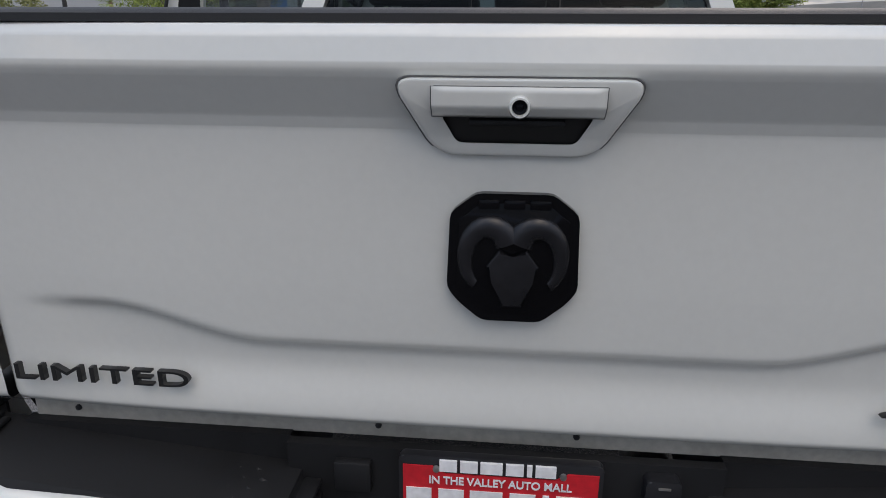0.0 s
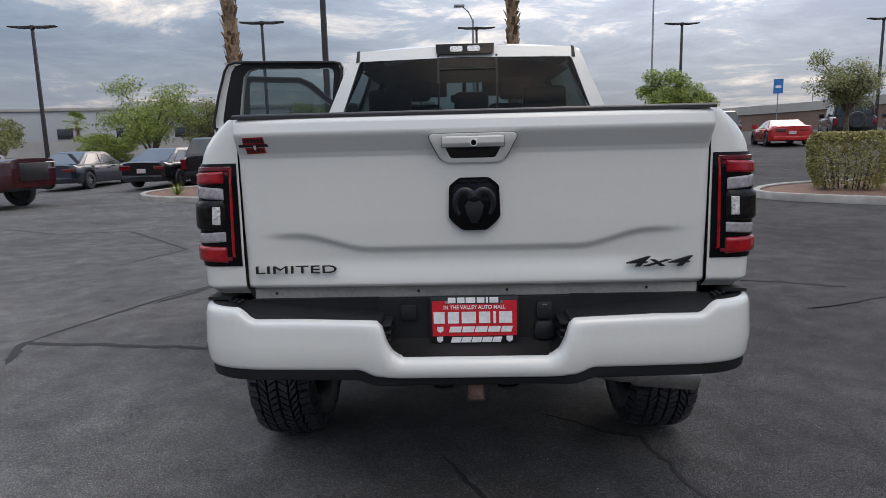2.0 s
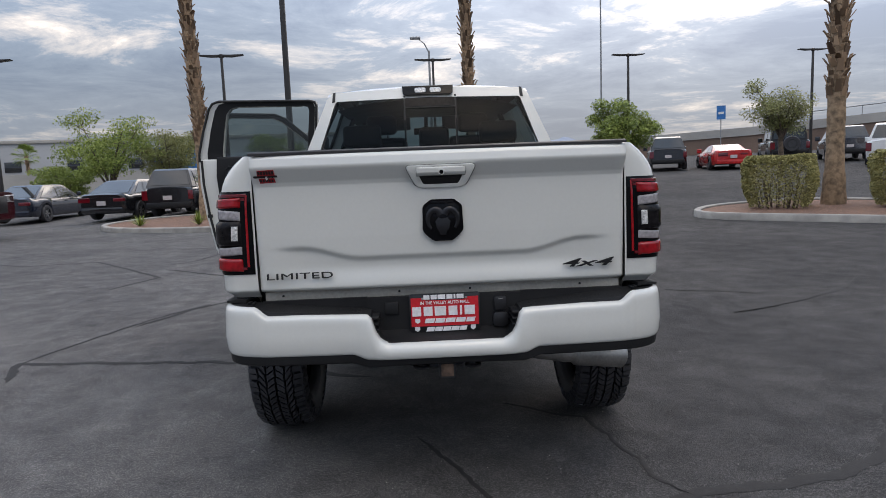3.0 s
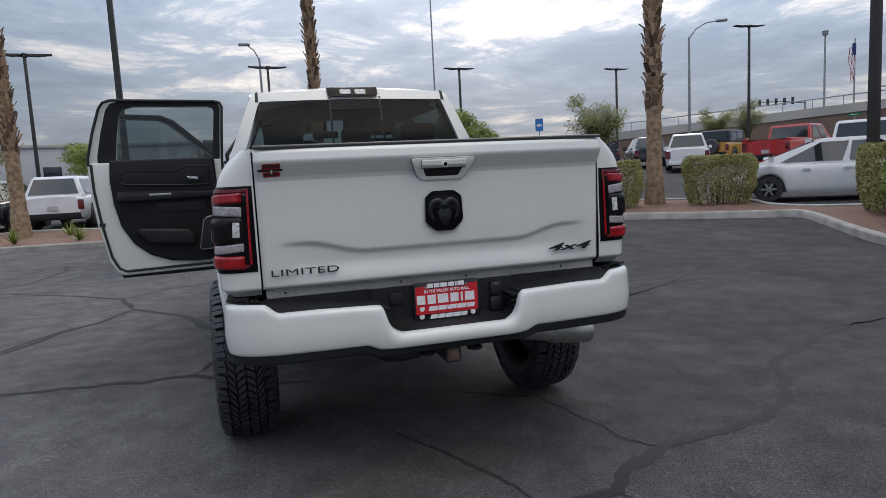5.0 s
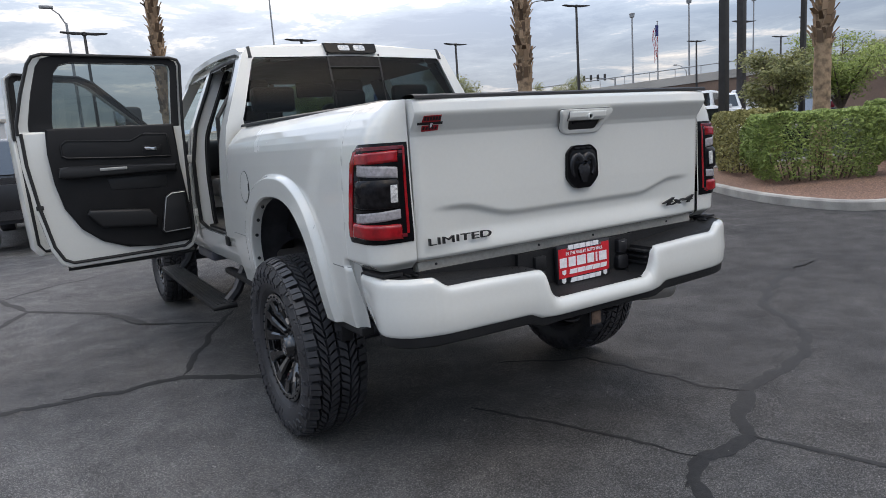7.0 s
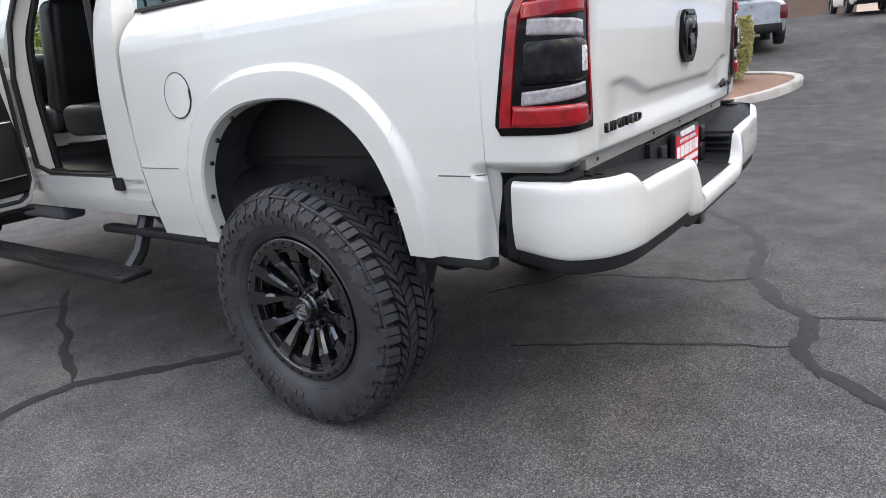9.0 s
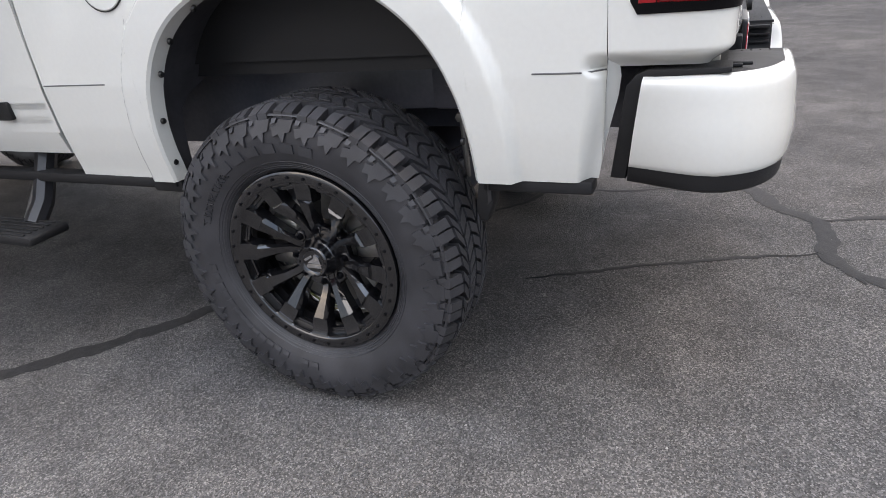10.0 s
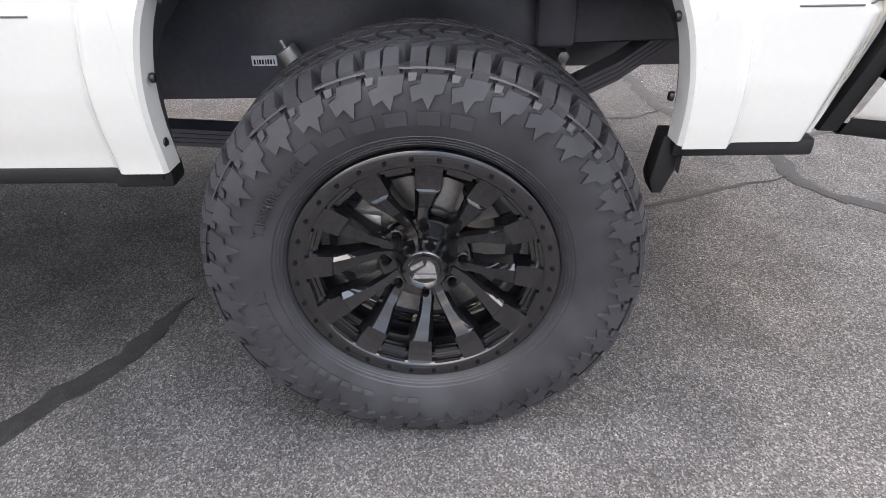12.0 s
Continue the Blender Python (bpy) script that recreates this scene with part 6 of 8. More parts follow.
# ---- open doors: local x runs out from the hinge, inner face on +y ----
def open_door(m, front):
    k = 1.06 if front else 1.0
    low = [(0.02, 1.60), (0.02, 0.80), (0.06, 0.715), (0.10, 0.69), (0.88, 0.672), (0.935, 0.70), (0.985, 0.80), (1.04, 1.10), (1.072, 1.38), (1.075, 1.60)]
    if front:
        low = [(0.02, 1.60), (0.02, 0.80), (0.06, 0.70), (1.05, 0.68), (1.09, 0.74), (1.10, 1.1), (1.11, 1.60)]
    def put(bm, vs=None):
        # the door leans in towards the roof as the cab side does
        for v in bm.verts:
            lean = smoothstep(1.58, 2.1, v.co.z) * 0.0
            v.co = m @ Vector((v.co.x, v.co.y - lean, v.co.z))
    bm = BM()
    prism(bm, low, "y", -0.07, 0.045, 0.018, 3)
    put(bm)
    d = part("door", bm, M_WHITE, truck, "open door, black trim panel inside")
    # window frame
    if front:
        o = [(0.02, 1.58), (0.10, 1.66), (0.50, 2.03), (0.60, 2.075), (1.05, 2.085), (1.09, 2.05), (1.11, 1.58)]
        i = [(0.10, 1.60), (0.16, 1.66), (0.53, 1.985), (0.61, 2.025), (1.01, 2.035), (1.035, 2.01), (1.05, 1.60)]
    else:
        o = [(0.02, 1.58), (0.005, 1.80), (-0.015, 2.04), (0.0, 2.075), (0.05, 2.088), (0.86, 2.108), (0.92, 2.09), (0.955, 2.04), (1.02, 1.85), (1.072, 1.65), (1.075, 1.58)]
        i = [(0.105, 1.60), (0.085, 1.80), (0.065, 1.99), (0.075, 2.025), (0.11, 2.035), (0.70, 2.045), (0.76, 2.03), (0.80, 1.98), (0.83, 1.83), (0.855, 1.66), (0.855, 1.60)]
    bm = BM()
    def fr(y, pts):
        return [(x, y, z) for x, z in pts]
    ov, iv = ring_strip(bm, fr(0.02, o), fr(0.02, i))
    r = bmesh.ops.extrude_face_region(bm, geom=bm.faces[:])
    for v in [g for g in r["geom"] if isinstance(g, bmesh.types.BMVert)]:
        v.co.y -= 0.07
    put(bm)
    part("window_frame", bm, M_WHITE, d)
    # dark inner facing of the frame
    bm = BM()
    def mid(t):
        return [(lerp(a[0], b[0], t), lerp(a[1], b[1], t)) for a, b in zip(i, o)]
    ring_strip(bm, fr(0.034, mid(0.62 if not front else 0.7)), fr(0.03, i))
    ring_strip(bm, fr(0.034, mid(0.62 if not front else 0.7)), fr(0.015, mid(0.66 if not front else 0.74)))
    put(bm)
    part("frame_facing", bm, M_INTERIOR, d)
    bm = BM()
    lo_ = low[1:]
    seal = [(x, 0.046, z) for x, z in [(lerp(a, 0.52, 0.02), lerp(b, 1.4, 0.02)) for a, b in o[::-1]]] + [(lerp(a, 0.52, 0.055), 0.048, lerp(b, 1.4, 0.05)) for a, b in lo_]
    tube(bm, seal, 0.011, 8)
    put(bm)
    part("door_seal", bm, M_SEAL, d)
    bm = BM()
    tube(bm, [(0.05, 0.0, 0.678), (0.5, 0.0, 0.668), (0.90, 0.0, 0.665)], 0.016, 8)
    put(bm)
    part("bottom_seal", bm, M_SEAL, d)
    bm = BM()
    fc = [(x, z) for x, z in i]
    f0 = [bm.verts.new((x, -0.012, z)) for x, z in fc]
    bm.faces.new(f0)
    put(bm)
    gl = part("window_pane", bm, M_GLASS_MID, d)
    gl.visible_shadow = False
    # trim panel
    bm = BM()
    if front:
        pan = [(0.10, 1.60), (0.09, 0.90), (0.16, 0.80), (0.98, 0.80), (1.02, 0.9), (1.04, 1.60)]
    else:
        pan = [(0.095, 1.615), (0.085, 1.30), (0.055, 1.00), (0.055, 0.80), (0.075, 0.765), (0.30, 0.752), (0.50, 0.77), (0.66, 0.83), (0.78, 0.93), (0.865, 1.08), (0.90, 1.25), (0.915, 1.45), (0.905, 1.615)]
    prism(bm, pan, "y", 0.03, 0.075, 0.016, 3)
    put(bm)
    panel = part("trim_panel", bm, M_INTERIOR, d)
    bm = BM()
    prism(bm, [(0.14, 1.52), (0.155, 1.55), (0.30, 1.56), (0.36, 1.51), (0.80, 1.535), (0.83, 1.51), (0.835, 1.425), (0.80, 1.41), (0.16, 1.38), (0.14, 1.40)], "y", 0.07, 0.088, 0.008)
    put(bm)
    part("upper_bolster", bm, M_INTERIOR2, panel)
    bm = BM()
    tube(bm, [(0.83, 0.088, 1.43), (0.83, 0.09, 1.50), (0.79, 0.09, 1.528), (0.40, 0.09, 1.508), (0.32, 0.09, 1.548), (0.16, 0.088, 1.54), (0.145, 0.088, 1.39), (0.40, 0.088, 1.395), (0.80, 0.088, 1.415), (0.83, 0.088, 1.43)], 0.0055, 6)
    put(bm)
    part("bolster_piping", bm, M_INTERIOR2, panel)
    bm = BM()
    prism(bm, [(0.12, 1.335), (0.80, 1.36), (0.86, 1.355), (0.87, 1.29), (0.80, 1.275), (0.12, 1.285)], "y", 0.07, 0.135, 0.016, 3)
    put(bm)
    part("armrest", bm, M_INTERIOR2, panel)
    bm = BM()
    box(bm, 0.45, 0.62, 0.132, 0.140, 1.315, 1.335, 0.003)
    put(bm)
    part("window_switch", bm, M_STEEL, panel)
    bm = BM()
    prism(bm, rounded(0.20, 0.33, 1.405, 1.475, 0.012), "y", 0.085, 0.094, 0.003)
    put(bm)
    hp = part("handle_cup", bm, M_INTERIOR, panel)
    bm = BM()
    prism(bm, [(0.235, 1.432), (0.31, 1.440), (0.32, 1.462), (0.235, 1.455)], "y", 0.094, 0.106, 0.004)
    put(bm)
    part("door_pull", bm, M_CHROME, hp, "chrome door pull")
    bm = BM()
    prism(bm, [(0.20, 1.17), (0.56, 1.18), (0.58, 1.26), (0.19, 1.26)], "y", 0.072, 0.080, 0.004)
    put(bm)
    part("grab_recess", bm, M_INTERIOR2, panel)
    bm = BM()
    prism(bm, [(0.30, 0.90), (0.66, 0.93), (0.74, 1.03), (0.72, 1.06), (0.34, 1.03), (0.29, 0.97)], "y", 0.07, 0.125, 0.02, 3)
    put(bm)
    part("door_pocket", bm, M_INTERIOR2, panel)
    bm = BM()
    prism(bm, [(0.075, 0.85), (0.255, 0.84), (0.275, 0.86), (0.225, 1.10), (0.18, 1.13), (0.085, 1.135)], "y", 0.07, 0.105, 0.010, 3)
    put(bm)
    sp = part("speaker_grille", bm, M_INTERIOR2, panel)
    bm = BM()
    tube(bm, [(0.08, 0.107, 0.858), (0.252, 0.107, 0.848), (0.264, 0.107, 0.865), (0.217, 0.107, 1.095), (0.178, 0.107, 1.12), (0.088, 0.107, 1.125)], 0.004, 6)
    put(bm)
    part("grille_rim", bm, M_STEEL, sp)
    bm = BM()
    box(bm, 0.985, 1.03, 0.03, 0.055, 1.085, 1.115, 0.004)
    put(bm)
    part("door_latch", bm, M_SEAL, d)
    if front:
        bm = BM()
        box(bm, 0.10, 0.20, -0.17, -0.05, 1.62, 1.68, 0.02)
        vs = box(bm, 0.05, 0.20, -0.42, -0.16, 1.58, 1.85, 0.04, 3)
        put(bm)
        mr = part("mirror", bm, M_SEAL, d, "black towing mirror")
        bm = BM()
        box(bm, 0.196, 0.206, -0.40, -0.18, 1.60, 1.83, 0.003)
        put(bm)
        part("mirror_glass", bm, M_CHROME, mr)
    return d


open_door(pose(-0.985, 3.12, 0.065, 0, 0, 180), False)
open_door(pose(-0.975, 4.32, 0.065, 0, 0, 197) @ Matrix.Diagonal((1.07, 1, 1, 1)), True)

# power step, folded out
bm = BM()
prism(bm, rounded(2.15, 4.15, 0.462, 0.495, 0.012, 3), "x", -1.15, -0.995, 0.008)
step = part("running_board", bm, M_BLACK_PLASTIC, truck, "black ribbed power running board, folded down")
for k in range(6):
    bm = BM()
    x = -1.140 + k * 0.024
    box(bm, x, x + 0.010, 2.19, 4.11, 0.493, 0.500, 0.003)
    part("tread_rib", bm, M_BLACK_PLASTIC, step)
for y in (2.30, 3.95):
    bm = BM()
    tube(bm, [(-1.02, y, 0.480), (-0.95, y + 0.01, 0.545), (-0.87, y + 0.02, 0.70)], 0.036, 8)
    tube(bm, [(-0.99, y + 0.06, 0.480), (-0.90, y + 0.06, 0.60), (-0.82, y + 0.06, 0.72)], 0.024, 8)
    part("swing_arm", bm, M_SATIN_BLACK, step)
bm = BM()
box(bm, -0.93, -0.80, 3.05, 3.55, 0.64, 0.72, 0.02)
part("step_motor", bm, M_FRAME, step)

# the bed is 1.7 m from gate to cab along its flank: draw all ahead of the bumper back to that
def drawn_back(y):
    return y if y < 0.3 else y - 0.025 * (min(y, 2.3) - 0.3)


wheel_pieces = {w.name for w in truck.children if w.name.split(".")[0] == "wheel"}
wheel_pieces |= {p.name for w in truck.children if w.name in wheel_pieces for p in w.children_recursive}
for ob in truck.children_recursive:
    if ob.type == "MESH" and ob.name not in wheel_pieces:
        for v in ob.data.vertices:
            v.co = (v.co.x * 0.985, drawn_back(v.co.y), v.co.z)

# ---- the lot: islands, plants, poles, cars ----
def leafy(name, c1, c2):
    m = bpy.data.materials.new(name)
    m.use_nodes = True
    N, L = m.node_tree.nodes, m.node_tree.links
    b = N["Principled BSDF"]
    geo = N.new("ShaderNodeNewGeometry")
    ramp = N.new("ShaderNodeValToRGB")
    ramp.color_ramp.elements[0].color = (*c1, 1)
    ramp.color_ramp.elements[1].color = (*c2, 1)
    L.new(geo.outputs["Random Per Island"], ramp.inputs["Fac"])
    L.new(ramp.outputs["Color"], b.inputs["Base Color"])
    b.inputs["Roughness"].default_value = 0.6
    b.inputs["Subsurface Weight"].default_value = 0.0
    b.inputs["Specular IOR Level"].default_value = 0.3
    return m


M_LEAF_GREEN = leafy("hedge_leaves", (0.10, 0.15, 0.035), (0.32, 0.40, 0.11))
M_LEAF_BROWN = leafy("dry_hedge_leaves", (0.16, 0.145, 0.050), (0.44, 0.40, 0.16))
M_LEAF_OLIVE = leafy("olive_leaves", (0.10, 0.11, 0.035), (0.30, 0.30, 0.11))
M_LEAF_FRESH = leafy("fresh_leaves", (0.10, 0.15, 0.025), (0.32, 0.38, 0.09))
M_BARK = mat("bark", (0.13, 0.095, 0.07), 0.9, var=0.3, scale=14, bump=0.01, bscale=60)
M_PALM_BARK = mat("palm_bark", (0.32, 0.22, 0.14), 0.9, var=0.3, scale=9, bump=0.008, bscale=50)
M_PALM_BOOT = leafy("palm_boots", (0.09, 0.055, 0.035), (0.46, 0.31, 0.20))
M_POLE = mat("dark_bronze_pole", (0.035, 0.033, 0.033), 0.5, var=0.15)
M_GALV = mat("galvanised_pole", (0.30, 0.31, 0.32), 0.5, metal=0.3, var=0.1)
M_BROWN_WALL = mat("brown_block_wall", (0.20, 0.135, 0.105), 0.9, var=0.12, scale=0.4, bump=0.01, bscale=8)
M_PARAPET = mat("pale_concrete", (0.42, 0.40, 0.37), 0.85, var=0.1, scale=0.3)
M_WAREHOUSE = mat("grey_wall_panels", (0.42, 0.43, 0.44), 0.8, var=0.08, scale=0.05)
M_BLUE = mat("blue_sign", (0.03, 0.19, 0.50), 0.5)
M_DESERT = mat("desert_ground", (0.30, 0.235, 0.18), 0.95, var=0.15, scale=0.02)
# distance haze is put into this pale blue-grey base colour
M_HAZED_HILL = mat("hazed_far_hills", (0.26, 0.31, 0.39), 1.0, var=0.15, scale=0.004)
M_CAR = {
    "black": mat("black_car_paint", (0.012, 0.012, 0.014), 0.2, coat=0.8),
    "dark_blue": mat("dark_blue_car_paint", (0.014, 0.018, 0.030), 0.2, coat=0.8),
    "maroon": mat("maroon_car_paint", (0.050, 0.005, 0.009), 0.22, coat=0.8),
    "red": mat("red_car_paint", (0.50, 0.015, 0.015), 0.25, coat=0.7),
    "yellow": mat("amber_car_paint", (0.52, 0.24, 0.03), 0.3, coat=0.6),
    "silver": mat("silver_car_paint", (0.42, 0.44, 0.47), 0.3, metal=0.3, coat=0.6),
    "white": M_WHITE_FAR,
    "grey": mat("grey_car_paint", (0.10, 0.11, 0.12), 0.25, coat=0.7),
}
M_CAR_GLASS = mat("car_glass", (0.015, 0.018, 0.02), 0.05, var=0.05, coat=1.0)
M_ALLOY = mat("alloy_rim", (0.45, 0.45, 0.46), 0.3, metal=0.8)
M_PLATE_PALE = mat("pale_plate", (0.55, 0.50, 0.50), 0.5)
M_HEAD = mat("headlight", (0.6, 0.6, 0.6), 0.15, coat=0.8)


def island(name, pts, mulch_label):
    """A planting bed: concrete kerb all round and gravel inside."""
    n = len(pts)
    # round the outline
    fine = []
    for i in range(n):
        p0, p1, p2, p3 = (Vector(pts[(i + k - 1) % n]) for k in range(4))
        for k in range(6):
            t = k / 6
            fine.append(0.5 * ((2 * p1) + (-p0 + p2) * t + (2 * p0 - 5 * p1 + 4 * p2 - p3) * t * t + (-p0 + 3 * p1 - 3 * p2 + p3) * t ** 3))
    m = len(fine)
    def inset(d):
        out = []
        for i in range(m):
            a, b = fine[i - 1], fine[(i + 1) % m]
            t = (b - a).normalized()
            nrm = Vector((-t.y, t.x))
            out.append(fine[i] + nrm * d)
        return out
    area = sum(fine[i - 1].x * fine[i].y - fine[i].x * fine[i - 1].y for i in range(m))
    sg = 1 if area > 0 else -1
    rings = [(0.0, -0.1), (0.0, 0.12), (0.02, 0.145), (0.13, 0.145), (0.15, 0.13), (0.15, 0.02)]
    bm = BM()
    prev = None
    loops = []
    for d, z in rings:
        loops.append([bm.verts.new((p.x, p.y, rise(p.x, p.y) + z)) for p in inset(sg * d)])
    for a, b in zip(loops, loops[1:]):
        for i in range(m):
            bm.faces.new((a[i - 1], a[i], b[i], b[i - 1]))
    kerb = part(name + "_kerb", bm, M_CONCRETE)
    tagged(kerb, "pale concrete kerb round a planting bed", "kerb", kind="structure")
    bm = BM()
    rim = [bm.verts.new((p.x, p.y, rise(p.x, p.y) + 0.10)) for p in inset(sg * 0.14)]
    bm.faces.new(rim)
    bmesh.ops.triangulate(bm, faces=bm.faces[:])
    g = part(name + "_gravel", bm, M_MULCH)
    tagged(g, mulch_label, "gravel bed", kind="structure")


island("bed_east", [(6.15, 11.1), (7.85, 9.35), (9.55, 7.82), (9.72, 7.50), (9.58, 7.08), (9.0, 6.05), (8.12, 4.5), (7.75, 3.5), (7.72, 2.6), (8.35, 2.05), (9.75, 1.25), (11.2, 0.95), (12.0, 1.4), (12.4, 2.6), (13.4, 4.6), (12.5, 5.9), (11.2, 7.3), (10.7, 8.3), (10.7, 9.2), (11.1, 10.6), (9.6, 12.6), (7.8, 12.9), (6.5, 12.3)], "red-brown gravel in a planting bed")
island("bed_west", [(-10.3, 18.4), (-9.4, 16.7), (-7.4, 15.5), (-5.1, 14.8), (-3.8, 14.7), (-2.9, 15.6), (-3.2, 17.4), (-7.0, 20.4), (-9.6, 20.0)], "red-brown gravel in a planting bed")


def leaf_cloud(bm, rnd, centre, size, n, leaf, flat=1.0):
    """Many small leaves round a centre, denser towards the rim of the clump."""
    for _ in range(n):
        d = Vector((rnd.gauss(0, 1), rnd.gauss(0, 1), rnd.gauss(0, 1) * flat))
        d = d.normalized() * (rnd.random() ** 0.45)
        p = Vector(centre) + Vector((d.x * size[0], d.y * size[1], d.z * size[2]))
        a = Vector((rnd.uniform(-1, 1), rnd.uniform(-1, 1), rnd.uniform(-1, 1))).normalized()
        b = a.orthogonal().normalized()
        s = leaf * rnd.uniform(0.6, 1.4)
        q = [p + a * s, p + b * s * 0.5, p - a * s, p - b * s * 0.5]
        bm.faces.new([bm.verts.new(v) for v in q])


def hedge(x, y, rz, lx, ly, lz, material, seed, label):
    rnd = random.Random(seed)
    z0 = rise(x, y) + 0.10
    root = thing("hedge", x, y, z0, rz, label, "hedge", "hedges in the beds")
    bm = BM()
    # woody stems
    for _ in range(26):
        px, py = rnd.uniform(-lx / 2, lx / 2) * 0.8, rnd.uniform(-ly / 2, ly / 2) * 0.8
        tube(bm, [(px * 0.7, py * 0.7, 0), (px * 0.85, py * 0.85, lz * 0.3), (px * 0.95, py * 0.95, lz * 0.55)], [0.014, 0.009, 0.004], 5)
    tagged(part("woody_growth", bm, M_BARK, root), kind="stuff")
    bm = BM()
    n = int(13000 * lx * ly * (lz + 0.6) / 2.2)
    for _ in range(n):
        u, v, w = rnd.uniform(-1, 1), rnd.uniform(-1, 1), rnd.random() ** 0.75
        k = rnd.choice((0, 1, 2))
        if k == 0:
            u = math.copysign(1 - 0.18 * rnd.random() ** 2, u)
        elif k == 1:
            v = math.copysign(1 - 0.22 * rnd.random() ** 2, v)
        else:
            w = 1 - 0.10 * rnd.random() ** 2
        r = (abs(u) ** 5 + abs(v) ** 5 + max(0.0, 2 * w - 1) ** 5) ** 0.2
        if r > 1:
            u, v = u / r, v / r
        sh = 0.80 + 0.20 * smoothstep(0.0, 0.45, w) + 0.09 * noise.noise((u * 3 + seed, v * 3, w * 3)) + 0.05 * noise.noise((u * 9 + seed, v * 9, w * 9))
        p = Vector((u * lx / 2 * sh, v * ly / 2 * sh, (0.03 + 0.97 * w) * lz * (1 + 0.05 * noise.noise((u * 2.5, v * 2.5, seed)))))
        a = Vector((rnd.uniform(-1, 1), rnd.uniform(-1, 1), rnd.uniform(-0.6, 1))).normalized()
        b = a.orthogonal().normalized()
        s = 0.026 * rnd.uniform(0.6, 1.4)
        bm.faces.new([bm.verts.new(q) for q in (p + a * s, p + b * s * 0.55, p - a * s, p - b * s * 0.55)])
    lv = part("foliage", bm, material, root, smooth=False)
    tagged(lv, kind="stuff")
    return root


hedge(7.95, 11.45, -38, 1.45, 1.1, 1.15, M_LEAF_BROWN, 1, "clipped dusty green hedge with bare lower stems")
hedge(10.15, 10.25, -40, 1.6, 1.1, 1.15, M_LEAF_BROWN, 2, "clipped dusty green hedge with bare lower stems")
hedge(10.5, 6.1, 55, 1.4, 1.0, 1.25, M_LEAF_BROWN, 3, "clipped olive hedge, brown on its shaded side")
hedge(9.95, 4.4, -40, 2.2, 1.3, 1.2, M_LEAF_GREEN, 4, "clipped bright green hedge in gravel")
hedge(11.1, 2.55, -72, 1.4, 1.1, 1.15, M_LEAF_BROWN, 5, "clipped dusty olive hedge in gravel")
hedge(12.6, 4.1, -20, 1.2, 1.0, 1.15, M_LEAF_GREEN, 6, "clipped bright green hedge in gravel")


def tree(x, y, h, cw, material, seed, label, trunk=0.12, dense=1.0, low=0.3):
    rnd = random.Random(seed)
    root = thing("tree", x, y, rise(x, y), 0, label, "tree")
    bm = BM()
    tips = []
    base_h = h * low
    tube(bm, [(0, 0, -0.1), (0.03, 0.02, base_h * 0.5), (0.06 * rnd.uniform(-1, 1), 0.06, base_h)], [trunk, trunk * 0.85, trunk * 0.75], 9)
    for k in range(9):
        a = 2 * math.pi * k / 9 + rnd.uniform(-0.4, 0.4)
        r = 0.8 * cw * rnd.uniform(0.45, 0.95)
        top = h * rnd.uniform(0.6, 0.97)
        p1 = (0.35 * r * math.cos(a), 0.35 * r * math.sin(a), lerp(base_h, top, 0.5))
        p2 = (r * math.cos(a), r * math.sin(a), top)
        tube(bm, [(0, 0, base_h * 0.95), p1, p2], [trunk * 0.5, trunk * 0.28, trunk * 0.06], 6)
        tips += [p1, p2]
        for _ in range(3):
            t = rnd.uniform(0.3, 1)
            s = tuple(lerp(u, v, t) for u, v in zip(p1, p2))
            e_ = (s[0] + rnd.uniform(-1, 1) * cw * 0.32, s[1] + rnd.uniform(-1, 1) * cw * 0.32, s[2] + rnd.uniform(-0.15, 0.25) * h * 0.5)
            tube(bm, [s, e_], [trunk * 0.16, trunk * 0.04], 5)
            tips.append(e_)
    part("trunk", bm, M_BARK, root)
    bm = BM()
    for p in tips:
        leaf_cloud(bm, rnd, p, (cw * 0.30, cw * 0.30, h * 0.09), int(230 * dense), 0.034 + 0.006 * cw)
    cr_ = part("crown", bm, material, root, smooth=False)
    tagged(cr_, kind="stuff")
    return root


tree(7.55, 21.2, 3.0, 1.25, M_LEAF_FRESH, 11, "round green shade tree with dense drooping leaves", 0.12, 2.3, 0.35)
tree(13.9, 22.0, 3.7, 1.4, M_LEAF_OLIVE, 12, "open olive-green tree with thin crown", 0.12, 1.1, 0.4)
tree(-15.2, 29.5, 4.5, 2.6, M_LEAF_FRESH, 13, "feathery yellow-green desert tree", 0.14, 1.3, 0.2)
tree(-13.0, 31.5, 3.6, 2.1, M_LEAF_OLIVE, 14, "grey-green desert tree beside the wall", 0.14, 1.4, 0.15)
tree(-21.5, 26.5, 3.0, 1.8, M_LEAF_OLIVE, 15, "low bushy desert tree behind parked cars", 0.12, 1.5, 0.12)
tree(-18.0, 31.0, 2.2, 1.8, M_LEAF_FRESH, 16, "low round desert shrub", 0.1, 1.3, 0.08)
tree(-6.3, 27.5, 2.9, 1.9, M_LEAF_FRESH, 17, "feathery yellow-green desert tree", 0.1, 1.3, 0.1)
tree(13.0, 6.9, 2.6, 1.0, M_LEAF_OLIVE, 18, "bushy green tree with pale dry twigs behind a hedge", 0.07, 1.2, 0.2)
tree(30.3, 34.5, 3.5, 1.3, M_LEAF_OLIVE, 19, "open olive-green tree by the far wall", 0.12, 1.1, 0.3)
tree(33.4, 35.0, 3.9, 1.35, M_LEAF_OLIVE, 20, "open olive-green tree by the far wall", 0.12, 1.1, 0.3)
